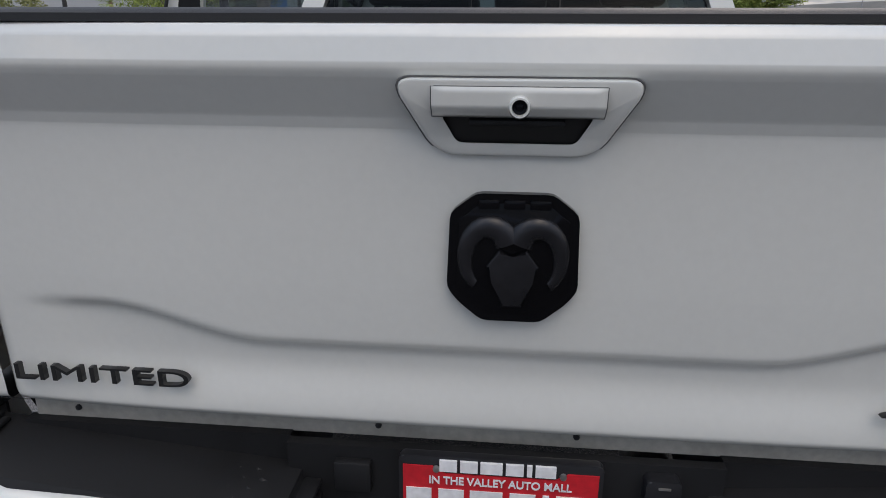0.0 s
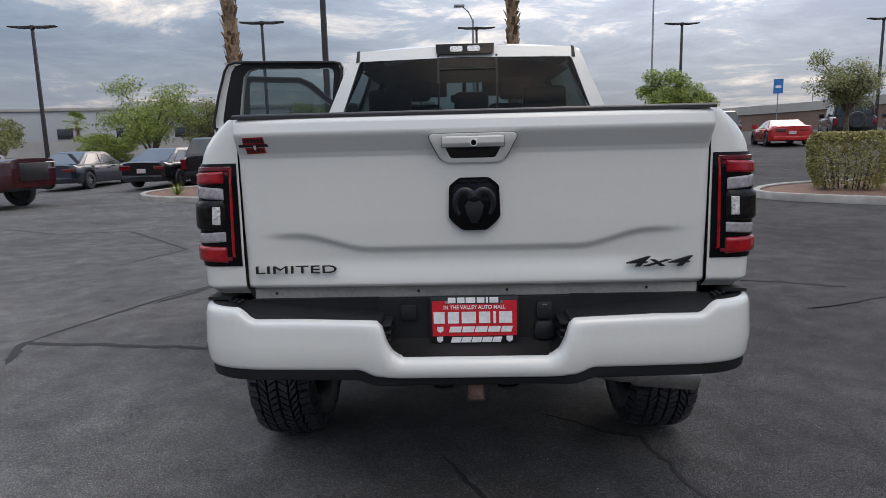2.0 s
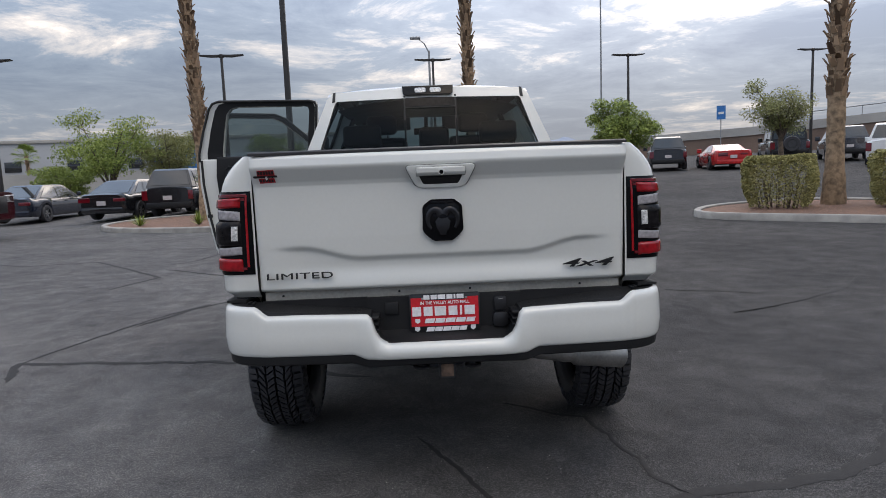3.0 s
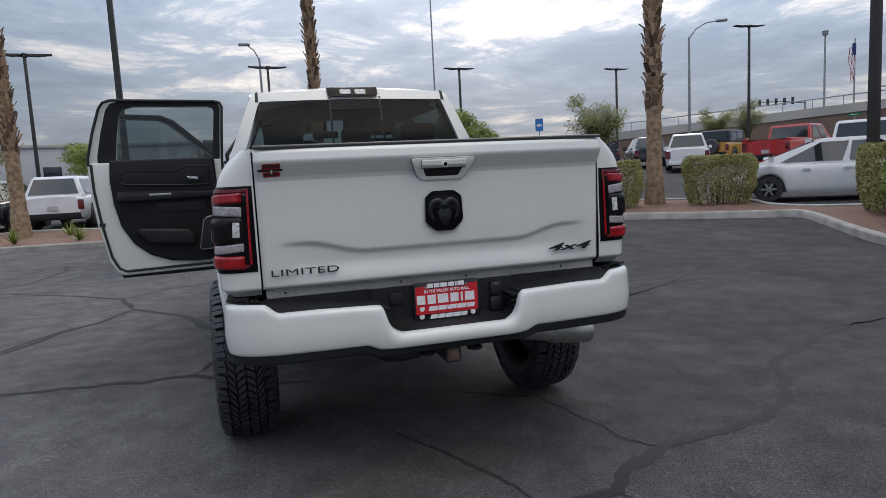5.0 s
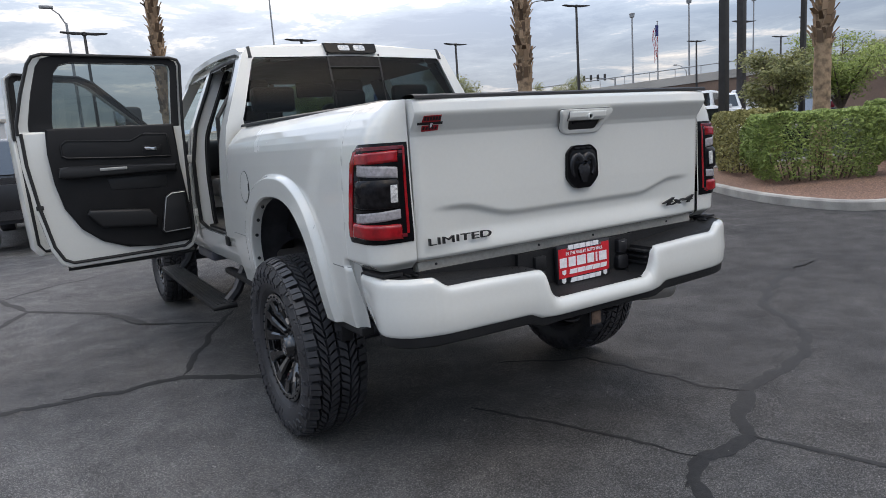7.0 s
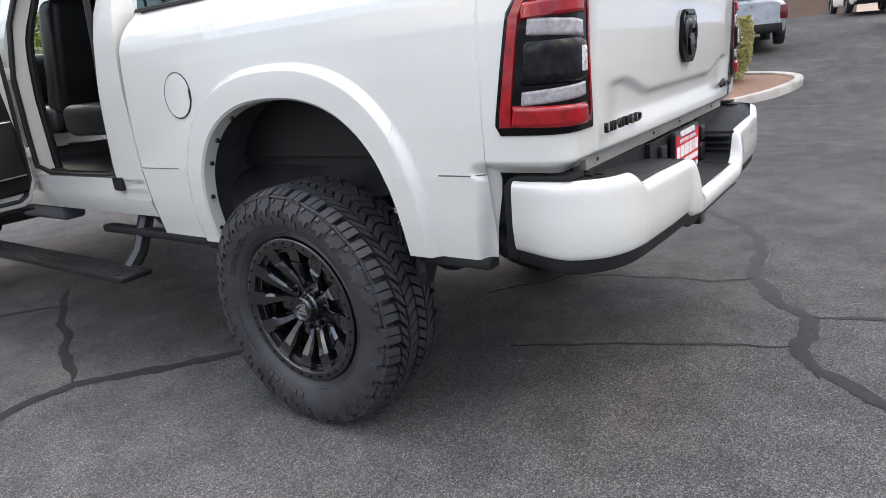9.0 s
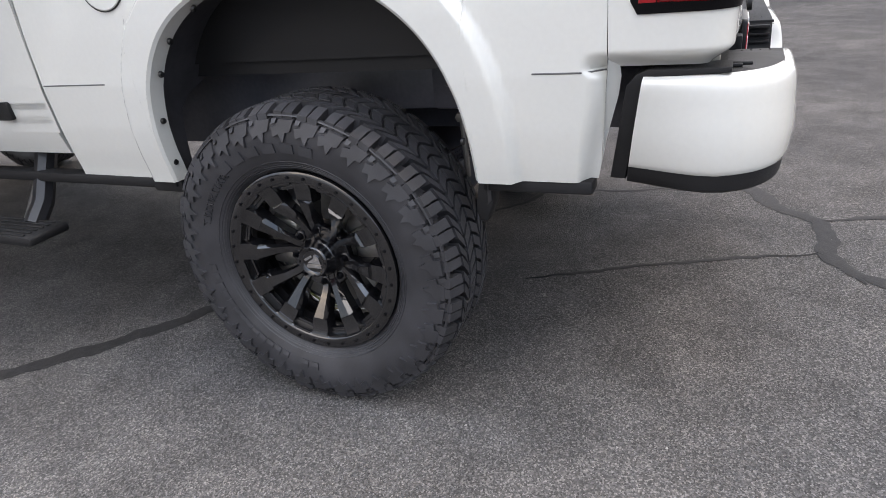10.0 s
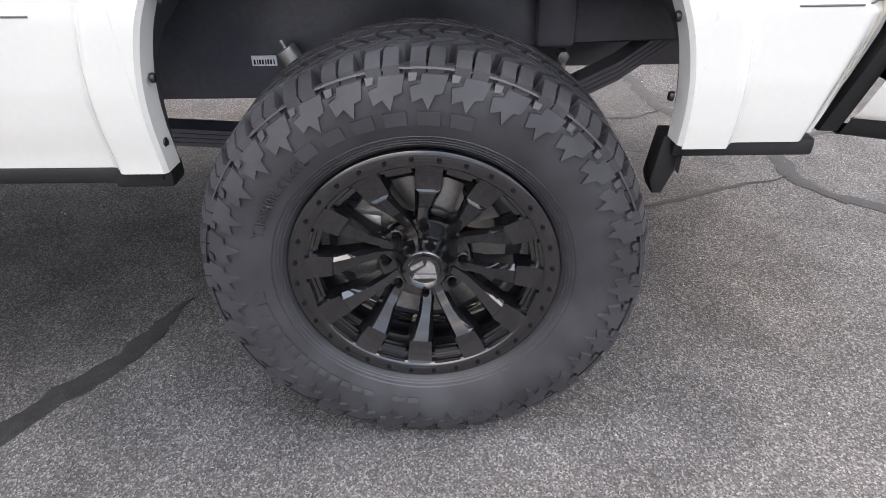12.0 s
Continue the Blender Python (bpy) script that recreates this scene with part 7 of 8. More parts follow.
tree(21.0, 9.5, 3.4, 1.9, M_LEAF_FRESH, 21, "green tree among the parked cars", 0.12, 1.2, 0.3)
tree(31.0, 12.0, 3.6, 1.9, M_LEAF_OLIVE, 22, "green tree among the parked cars", 0.12, 1.2, 0.3)


def palm(x, y, h, r0, seed, label):
    rnd = random.Random(seed)
    root = thing("palm_tree", x, y, rise(x, y) + 0.08, 0, label, "palm tree", "palms in the lot")
    lx, ly = rnd.uniform(-0.12, 0.12), rnd.uniform(-0.12, 0.12)
    def axis(z):
        return (lx * (z / h) ** 2 * 2.4, ly * (z / h) ** 2 * 2.4)
    def rad(z):
        return r0 * (1.18 - 0.3 * smoothstep(0, 1.2, z) - 0.16 * z / h)
    bm = BM()
    rings = 60
    tube(bm, [(*axis(h * k / rings), h * k / rings) for k in range(rings + 1)], [rad(h * k / rings) * (1 + 0.03 * math.sin(k * 2.1)) for k in range(rings + 1)], 16)
    part("trunk", bm, M_PALM_BARK, root)
    bm = BM()
    z = 2.35
    k = 0
    while z < h - 0.1:
        a = k * 2.399
        r = rad(z)
        ax, ay = axis(z)
        out = Vector((math.cos(a), math.sin(a), 0))
        tan = Vector((-math.sin(a), math.cos(a), 0))
        p = Vector((ax, ay, z)) + out * (r * 0.92)
        w, l, lift = 0.055 * rnd.uniform(0.5, 1.4), 0.17 * rnd.uniform(0.5, 1.6), 0.02 + 0.13 * rnd.random() ** 1.6
        q = [p - tan * w, p + tan * w, p + tan * w * 0.7 + Vector((0, 0, l)) + out * lift, p - tan * w * 0.7 + Vector((0, 0, l)) + out * lift]
        q2 = [v + out * 0.025 for v in q]
        v1, v2 = [bm.verts.new(v) for v in q], [bm.verts.new(v) for v in q2]
        bm.faces.new(v2)
        bm.faces.new(v1[::-1])
        for i in range(4):
            bm.faces.new((v1[i], v1[(i + 1) % 4], v2[(i + 1) % 4], v2[i]))
        z += 0.021
        k += 1
    b = part("stub_cover", bm, M_PALM_BOOT, root, smooth=False)
    tagged(b, kind="stuff")
    bm = BM()
    ax, ay = axis(h)
    for k in range(34):
        a = k * 2.399
        el = radians(rnd.uniform(-35, 75))
        d = Vector((math.cos(a) * math.cos(el), math.sin(a) * math.cos(el), math.sin(el)))
        side = Vector((-math.sin(a), math.cos(a), 0))
        p0 = Vector((ax, ay, h))
        mid = p0 + d * 0.9
        tube(bm, [p0, mid], [0.02, 0.012], 5)
        for j in range(15):
            t = radians(lerp(-70, 70, j / 14))
            dd = (d * math.cos(t) + side * math.sin(t)).normalized()
            tip = mid + dd * 0.75 - Vector((0, 0, 0.18 * abs(math.sin(t)) + 0.1))
            wv = side.cross(dd) * 0.0 + (d * -math.sin(t) + side * math.cos(t)) * 0.03
            bm.faces.new([bm.verts.new(v) for v in (mid, mid + dd * 0.4 + wv, tip, mid + dd * 0.4 - wv)])
    f_ = part("crown", bm, M_LEAF_GREEN, root, smooth=False)
    tagged(f_, kind="stuff")
    return root


palm(-6.95, 18.2, 10.2, 0.225, 31, "tall fan palm with shaggy frond stubs on its trunk")
palm(1.70, 19.3, 10.4, 0.20, 32, "tall fan palm with shaggy frond stubs on its trunk")
palm(9.25, 11.55, 9.4, 0.22, 33, "tall fan palm, smooth brown lower trunk, shaggy above")
palm(11.7, 5.2, 9.2, 0.185, 34, "tall fan palm, smooth brown lower trunk, shaggy above")


def agave(x, y, seed):
    rnd = random.Random(seed)
    root = thing("agave_plant", x, y, rise(x, y) + 0.11, 0, "small spiky yellow-green desert plant in gravel", "plant", "spiky plants in the bed")
    bm = BM()
    for k in range(46):
        a, el = rnd.uniform(0, 6.28), radians(rnd.uniform(15, 80))
        d = Vector((math.cos(a) * math.cos(el), math.sin(a) * math.cos(el), math.sin(el)))
        s = Vector((-math.sin(a), math.cos(a), 0)) * 0.018
        l = rnd.uniform(0.3, 0.5)
        bm.faces.new([bm.verts.new(v) for v in (s, d * l * 0.6 + s * 0.7, d * l, d * l * 0.6 - s * 0.7, -s)])
    tagged(part("spiky_foliage", bm, M_LEAF_FRESH, root, smooth=False), kind="stuff")


for i, (x, y) in enumerate(((-8.6, 17.0), (-6.6, 16.3), (-5.0, 15.9), (-5.6, 17.6))):
    agave(x, y, 50 + i)


# -- lamp posts --
def lot_lamp(x, y, h, rz, base=False, twin=True, r=0.075):
    root = thing("lot_lamp", x, y, rise(x, y), rz, "dark square lamp post with flat twin heads" if twin else "tall dark bronze lamp post", "lamp post", "lamp posts of the lot")
    bm = BM()
    z0 = 0.0
    if base:
        bmb = BM()
        lathe(bmb, [(0.30, -0.1), (0.30, 0.68), (0.27, 0.72), (0.0005, 0.72)], 24, axis="z")
        part("concrete_base", bmb, M_CONCRETE, root)
        z0 = 0.72
    vs = box(bm, -r, r, -r, r, z0, h, 0.012)
    for v in vs:
        k = 1 - 0.3 * v.co.z / h
        v.co.x *= k
        v.co.y *= k
    box(bm, -0.15, 0.15, -0.15, 0.15, z0, z0 + 0.04, 0.01)
    part("post", bm, M_POLE, root)
    for sx in (-1, 1) if twin else (1,):
        bm = BM()
        vs = prism(bm, [(0.10, h - 0.02), (0.45, h - 0.03), (0.95, h + 0.03), (0.97, h + 0.07), (0.45, h + 0.05), (0.10, h + 0.06)], "y", -0.16, 0.16, 0.012)
        for v in vs:
            v.co.x *= sx
        part("lamp_head", bm, M_POLE, root)
    bm = BM()
    lathe(bm, [(0.11, h - 0.06), (0.11, h + 0.08), (0.0005, h + 0.12)], 12, axis="z")
    part("cap", bm, M_POLE, root)


for x, y, rz in ((-17.8, 25.3, 5), (-8.75, 27.3, 5), (0.85, 32.6, 5), (12.25, 35.3, 5), (24.8, 37.95, 5), (49.6, 36.4, -10), (41.7, 26.6, -10), (57.0, 33.0, -10)):
    lot_lamp(x, y, 6.6, rz)
lot_lamp(28.7, 29.7, 7.9, -8)
lot_lamp(-3.75, 16.2, 9.0, 0, base=True, twin=True, r=0.085)
lot_lamp(10.75, 6.75, 9.4, 0, base=False, twin=True, r=0.085)
lot_lamp(14.2, 7.0, 9.0, 0, base=False, twin=True, r=0.06)


def street_light(x, y, h, arm, rz):
    root = thing("street_light", x, y, rise(x, y), rz, "grey street light with a curved arm", "street light")
    bm = BM()
    tube(bm, [(0, 0, 0), (0, 0, h * 0.5), (0, 0, h)], [0.12, 0.10, 0.07], 10)
    tube(bm, [(0, 0, h - 0.1), (arm * 0.25, 0, h + 0.5), (arm * 0.6, 0, h + 0.85), (arm, 0, h + 0.9)], [0.05, 0.045, 0.04, 0.04], 8)
    part("pole", bm, M_GALV, root)
    bm = BM()
    vs = box(bm, arm - 0.1, arm + 0.65, -0.16, 0.16, h + 0.80, h + 0.98, 0.06)
    part("lantern", bm, M_GALV, root)


street_light(30.6, 37.6, 8.7, 1.9, -35)
street_light(0.9, 44.0, 8.8, -1.2, 0)
street_light(92.0, 70.0, 8.5, -3.0, 0)
street_light(70.0, 38.0, 8.5, -3.0, 20)


def slim_post(x, y, h, r=0.06):
    root = thing("tall_mast", x, y, rise(x, y), 0, "very tall slim grey mast far off", "mast")
    bm = BM()
    tube(bm, [(0, 0, 0), (0, 0, h)], [r, r * 0.6], 8)
    part("pole", bm, M_GALV, root)
    bm = BM()
    lathe(bm, [(r * 2, h - 0.4), (r * 2.4, h), (0.0005, h + 0.1)], 10, axis="z")
    part("head", bm, M_GALV, root)


for x, y, h, r in ((11.0, 36.5, 16, 0.06), (53.3, 47.0, 11.0, 0.12), (77.0, 58.0, 16, 0.16), (95.0, 60.0, 18, 0.16)):
    slim_post(x, y, h, r)
# wide dark sign column behind the lot
root = thing("sign_column", 24.0, 15.1, rise(24.0, 15.1), 0, "thick dark bronze column of a tall sign", "sign")
bm = BM()
box(bm, -0.14, 0.14, -0.14, 0.14, 0, 16, 0.02)
part("column", bm, M_POLE, root)
bm = BM()
box(bm, -2.2, 2.2, -0.4, 0.4, 13.0, 17.0, 0.05)
part("sign_box", bm, M_POLE, root)

# flag on its pole
root = thing("flag_pole", 51.2, 42.0, rise(51.2, 42.0), 0, "white flagpole with a limp striped flag", "flag")
bm = BM()
tube(bm, [(0, 0, 0), (0, 0, 9.2)], [0.09, 0.05], 8)
lathe(bm, [(0.0005, 9.2), (0.10, 9.28), (0.0005, 9.38)], 10, axis="z")
part("pole", bm, M_GALV, root)
M_FLAG_RED, M_FLAG_BLUE = mat("flag_red", (0.42, 0.02, 0.03), 0.8), mat("flag_blue", (0.02, 0.03, 0.14), 0.8)
for k in range(9):
    bm = BM()
    x0, x1 = -0.05 - 0.075 * k, -0.05 - 0.075 * (k + 1)
    sheet(bm, 2, 14, lambda u, v: (lerp(x0, x1, u) * (0.55 + 0.45 * v), 0.10 * math.sin(9 * v + k), 8.9 - 3.0 * (1 - v) - 0.06 * k))
    part("stripe", bm, M_FLAG_RED if k % 2 == 0 else M_WHITE_PRINT, root)
bm = BM()
box(bm, -0.42, -0.04, -0.16, -0.10, 7.9, 8.9)
part("canton", bm, M_FLAG_BLUE, root)

# road signs: blue board, stop board
def board(x, y, h, w, hh, material, rz, label):
    root = thing("road_sign", x, y, rise(x, y), rz, label, "road sign")
    bm = BM()
    tube(bm, [(0, 0, 0), (0, 0, h)], 0.045, 8)
    part("post", bm, M_GALV, root)
    bm = BM()
    prism(bm, rounded(-w / 2, w / 2, h - hh, h, 0.05, 3), "y", -0.08, -0.05)
    p = part("board", bm, material, root)
    bm = BM()
    box(bm, -w * 0.3, w * 0.3, -0.085, -0.079, h - hh * 0.62, h - hh * 0.45)
    part("print_bar", bm, M_WHITE_PRINT, p)


board(29.1, 59.5, 4.6, 0.8, 1.3, M_BLUE, -20, "blue road sign on a thin post")
board(47.0, 38.3, 2.75, 0.9, 0.25, mat("green_sign", (0.01, 0.16, 0.07), 0.5), -50, "green street sign on a post")
# traffic signals on mast arms, far off
for x, y, rz in ((116.0, 97.0, -40), (140.0, 79.0, -50), (120.0, 40.0, -60)):
    root = thing("traffic_signal", x, y, rise(x, y), rz, "dark traffic signals on a long mast arm", "traffic signal")
    bm = BM()
    tube(bm, [(0, 0, 0), (0, 0, 7.5)], 0.14, 8)
    tube(bm, [(0, 0, 6.6), (-9, 0, 7.2)], [0.11, 0.06], 8)
    part("mast", bm, M_GALV, root)
    for k in range(4):
        bm = BM()
        xx = -2.5 - 2.0 * k
        box(bm, xx - 0.22, xx + 0.22, -0.3, 0.1, 6.3 - 0.0, 7.5, 0.05)
        part("signal_head", bm, M_POLE, root)

# -- parked vehicles: local y runs forwards, rear at -L/2 --
def car_wheel(root, x, y, r, w, rim_mat):
    bm = BM()
    s = -1 if x < 0 else 1
    lathe(bm, [(r * 0.60, -w / 2), (r * 0.95, -w / 2), (r, -w * 0.36), (r, w * 0.36), (r * 0.95, w / 2), (r * 0.60, w / 2)], 28, c=(x, y, r), closed=True)
    t = part("wheel", bm, M_RUBBER, root)
    bm = BM()
    lathe(bm, [(0.0005, s * w * 0.30), (r * 0.16, s * w * 0.32), (r * 0.20, s * w * 0.2), (r * 0.54, s * w * 0.10), (r * 0.60, s * w * 0.46), (r * 0.62, s * w * 0.46), (r * 0.62, -s * w * 0.3)], 28, c=(x, y, r))
    part("rim_barrel", bm, M_SATIN_BLACK, t)
    bm = BM()
    for k in range(6):
        a = 2 * math.pi * k / 6
        vs = box(bm, s * w * 0.28 - 0.01, s * w * 0.28 + 0.015, r * 0.05, r * 0.60, -r * 0.07, r * 0.07)
        turned(bm, vs, Matrix.Translation((x, y, r)) @ Matrix.Rotation(a, 4, "X"))
    part("rim", bm, rim_mat, t)


def vehicle(kind, x, y, rz, colour, label, category, rim="alloy"):
    D = {
        # L, W, belt, roof, sill, wheel r, rear/front of glasshouse at belt and roof, bonnet z, tail z
        "sedan": (4.75, 1.84, 0.93, 1.44, 0.22, 0.33, (-1.95, 1.25), (-0.95, 0.35), 0.80, 0.98),
        "hatch": (4.48, 1.75, 0.92, 1.49, 0.20, 0.31, (-2.05, 1.75), (-0.95, 0.25), 0.74, 1.05),
        "suv": (4.75, 1.92, 1.08, 1.72, 0.28, 0.37, (-2.2, 1.25), (-1.95, 0.45), 1.02, 1.10),
        "van": (5.1, 2.0, 1.06, 1.75, 0.22, 0.35, (-2.4, 1.75), (-2.2, 0.75), 0.92, 1.08),
        "coupe": (4.5, 1.88, 0.82, 1.20, 0.16, 0.33, (-1.6, 0.95), (-0.75, 0.1), 0.68, 0.92),
        "jeep": (4.35, 1.88, 1.18, 1.86, 0.42, 0.42, (-1.85, 0.75), (-1.80, 0.50), 1.14, 1.18),
        "pickup": (5.75, 2.02, 1.22, 1.92, 0.42, 0.42, (-0.75, 1.50), (-0.60, 0.65), 1.20, 1.28),
    }[kind]
    L_, W, belt, roof, sill, wr, gb, gr, hood_z, tail_z = D
    h = L_ / 2
    paint = M_CAR[colour]
    root = thing(kind if kind in ("sedan", "pickup", "suv") else "car", x, y, rise(x, y), rz, label, category)
    boxy = kind in ("jeep", "pickup")

    def topz(yy):
        if yy > gb[1]:
            return lerp(belt, hood_z, smoothstep(gb[1], h - 0.3, yy)) - (0.0 if boxy else 0.16) * smoothstep(h - 0.5, h, yy)
        if yy < gb[0]:
            return lerp(belt, tail_z, smoothstep(gb[0], gb[0] - 0.3, yy)) - (0.02 if boxy else 0.05) * smoothstep(-h + 0.15, -h, yy)
        return belt
    def half(yy):
        e_ = abs(yy) / h
        return W / 2 * (1 - (0.03 if boxy else 0.10) * e_ ** 6)
    axles = (h - L_ * 0.19, -h + L_ * 0.21)
    bm = BM()
    def body(u, v):
        yy = lerp(-h, h, u)
        w, tz = half(yy), topz(yy)
        low = sill + 0.10 * smoothstep(h - 0.4, h, abs(yy))
        for a in axles:
            d = abs(yy - a)
            if d < wr * 1.14:
                low = max(low, wr + math.sqrt(max(0.0, (wr * 1.14) ** 2 - d * d)))
        end = 1 - (0.05 if boxy else 0.10) * smoothstep(h - 0.12, h, abs(yy))
        k = [(0.93, 0.0), (0.985, 0.12), (1.0, 0.35), (0.995, 0.62), (0.965, 0.86), (0.90, 0.965), (0.55, 1.0), (0.0, 1.012)]
        i = v * 14
        i = abs(i - 7)
        j = min(6, int(7 - i)) if i <= 7 else 0
        idx = 7 - i
        j = min(6, int(idx))
        t = idx - j
        a_, b_ = lerp(k[j][0], k[j + 1][0], t), lerp(k[j][1], k[j + 1][1], t)
        if boxy:
            a_ = a_ if j < 4 else lerp(a_, 1.0 if j == 4 else a_, 0.5)
        s = -1 if v < 0.5 else 1
        return (s * w * a_ * end, yy, lerp(low, tz, b_))
    sheet(bm, 76, 28, body)
    # close the ends
    for yy in (-h, h):
        ring = [v for v in bm.verts if abs(v.co.y - yy) < 1e-4]
        ring.sort(key=lambda v: math.atan2(v.co.z - 0.6, v.co.x))
        if len(ring) > 2:
            bm.faces.new(ring)
    bd = part("body", bm, paint, root, angle=45)
    bm = BM()
    box(bm, -W / 2 * 0.88, W / 2 * 0.88, -h + 0.15, h - 0.15, sill + 0.03, sill + 0.25)
    for a in axles:
        box(bm, -W / 2 * 0.90, W / 2 * 0.90, a - wr * 1.1, a + wr * 1.1, sill + 0.1, wr * 2.05)
    part("underside", bm, M_LINER, bd)

    # glasshouse
    wb, wr_ = W / 2 * 0.90, W / 2 * (0.80 if boxy else 0.66)
    def gh(yb, yt, xb, xt, v):
        return lerp(yb, yt, v), lerp(xb, xt, v)
    bm = BM()
    lo = [(-wb, gb[0]), (wb, gb[0]), (wb, gb[1]), (-wb, gb[1])]
    hi = [(-wr_, gr[0]), (wr_, gr[0]), (wr_, gr[1]), (-wr_, gr[1])]
    zb = belt - 0.02
    def ring_at(v, grow=0.0):
        z = lerp(zb, roof, v)
        k = smoothstep(0, 1, v) * 0.15 + 0.85 * v
        return [(lerp(a[0], b[0], k) * (1 + grow), lerp(a[1], b[1], k), z) for a, b in zip(lo, hi)]
    lv = [ring_at(v) for v in (0, 0.5, 0.9)]
    top = [(p[0] * 0.93, p[1] * 0.96 + (0.02 if i < 2 else -0.03), roof) for i, p in enumerate(ring_at(1.0))]
    vs = [[bm.verts.new(p) for p in r_] for r_ in lv + [top]]
    for a, b in zip(vs, vs[1:]):
        for i in range(4):
            bm.faces.new((a[i], a[(i + 1) % 4], b[(i + 1) % 4], b[i]))
    bm.faces.new(vs[-1])
    part("roof", bm, M_SATIN_BLACK if kind == "jeep" else paint, bd, angle=30)
    def window(i, u0, u1, v0, v1):
        bm = BM()
        q = []
        for u, v in ((u0, v0), (u1, v0), (u1, v1), (u0, v1)):
            r_ = ring_at(v)
            a, b = Vector(r_[i]), Vector(r_[(i + 1) % 4])
            p = a.lerp(b, u)
            nrm = (b - a).cross(Vector((0, 0, 1))).normalized()
            q.append(p + nrm * 0.012 + Vector((0, 0, 0.006)))
        f = bm.faces.new([bm.verts.new(p) for p in q])
        r = bmesh.ops.extrude_face_region(bm, geom=[f])
        for g in r["geom"]:
            if isinstance(g, bmesh.types.BMVert):
                g.co += (Vector((0, (gb[0] + gb[1]) / 2, belt)) - g.co).normalized() * 0.03
        part("window", bm, M_CAR_GLASS, bd)
    window(0, 0.06, 0.94, 0.12, 0.86)
    window(2, 0.05, 0.95, 0.06, 0.90)
    for i, flip in ((1, False), (3, True)):
        for u0, u1 in ((0.10, 0.46), (0.50, 0.86)):
            window(i, 1 - u1 if flip else u0, 1 - u0 if flip else u1, 0.08, 0.84)
    for s in (-1, 1):
        for a in axles:
            car_wheel(bd, s * (W / 2 - 0.10), a, wr, 0.22 if wr < 0.4 else 0.27, M_ALLOY if rim == "alloy" else M_SATIN_BLACK)
        # lights
        bm = BM()
        zt = topz(-h + 0.05)
        if kind in ("suv", "van", "pickup", "jeep"):
            vs = box(bm, s * W * 0.385, s * W * 0.475, -h - 0.012, -h + 0.06, zt - 0.42, zt - 0.10, 0.015)
        elif kind == "coupe":
            vs = box(bm, s * W * 0.16, s * W * 0.36, -h - 0.012, -h + 0.06, zt - 0.24, zt - 0.14, 0.03)
        else:
            vs = box(bm, s * W * 0.24, s * W * 0.455, -h - 0.012, -h + 0.12, zt - 0.26, zt - 0.13, 0.02)
        part("tail_light", bm, M_DARKRED, bd)
        bm = BM()
        zf = topz(h - 0.2)
        box(bm, s * W * 0.27, s * W * 0.45, h - 0.14, h + 0.0, zf - 0.24, zf - 0.10, 0.02)
        part("headlight", bm, M_HEAD, bd)
        bm = BM()
        box(bm, s * (W / 2 + 0.02), s * (W / 2 + 0.18), gb[1] - 0.45, gb[1] - 0.33, belt + 0.02, belt + 0.18, 0.03)
        part("side_mirror", bm, paint, bd)
        for yy in (gb[1] - 1.25, gb[1] - 2.1):
            if gb[0] < yy:
                bm = BM()
                box(bm, s * (W / 2 - 0.012), s * (W / 2 + 0.02), yy, yy + 0.16, belt - 0.16, belt - 0.13, 0.006)
                part("door_handle", bm, paint, bd)
    bm = BM()
    box(bm, -W * 0.42, W * 0.42, -h - 0.02, -h + 0.06, sill + 0.06, sill + 0.26, 0.03)
    part("rear_bumper", bm, M_BLACK_PLASTIC if boxy or kind == "suv" else paint, bd)
    bm = BM()
    box(bm, -0.16, 0.16, -h - 0.035, -h + 0.02, (sill + 0.34) if not boxy else sill + 0.30, (sill + 0.49) if not boxy else sill + 0.45)
    part("plate", bm, M_PLATE_PALE, bd)
    bm = BM()
    box(bm, -W * 0.30, W * 0.30, h - 0.06, h + 0.015, sill + 0.25, topz(h - 0.2) - 0.10, 0.02)
    part("grille", bm, M_SATIN_BLACK, bd)
    if kind == "pickup":
        bm = BM()
        box(bm, -W * 0.40, W * 0.40, -h + 0.08, gb[0] - 0.12, belt + 0.0, belt + 0.075)
        part("bed_opening", bm, M_BLACK_PLASTIC, bd)
        for s in (-1, 1):
            bm = BM()
            box(bm, s * W * 0.40, s * W * 0.475, -h + 0.03, gb[0] - 0.05, belt - 0.02, belt + 0.10, 0.02)
            part("bed_rail", bm, paint, bd)
    if kind == "jeep":
        bm = BM()
        lathe(bm, [(0.12, -h - 0.22), (0.36, -h - 0.22), (0.40, -h - 0.17), (0.40, -h - 0.06), (0.12, -h - 0.04)], 28, axis="y", c=(0.05, 0, 0.98))
        sp_ = part("spare_wheel", bm, M_RUBBER, bd)
        bm = BM()
        lathe(bm, [(0.0005, -h - 0.20), (0.24, -h - 0.225), (0.25, -h - 0.20)], 24, axis="y", c=(0.05, 0, 0.98))
        part("spare_rim", bm, M_ALLOY if rim == "alloy" else M_SATIN_BLACK, sp_)
    return root


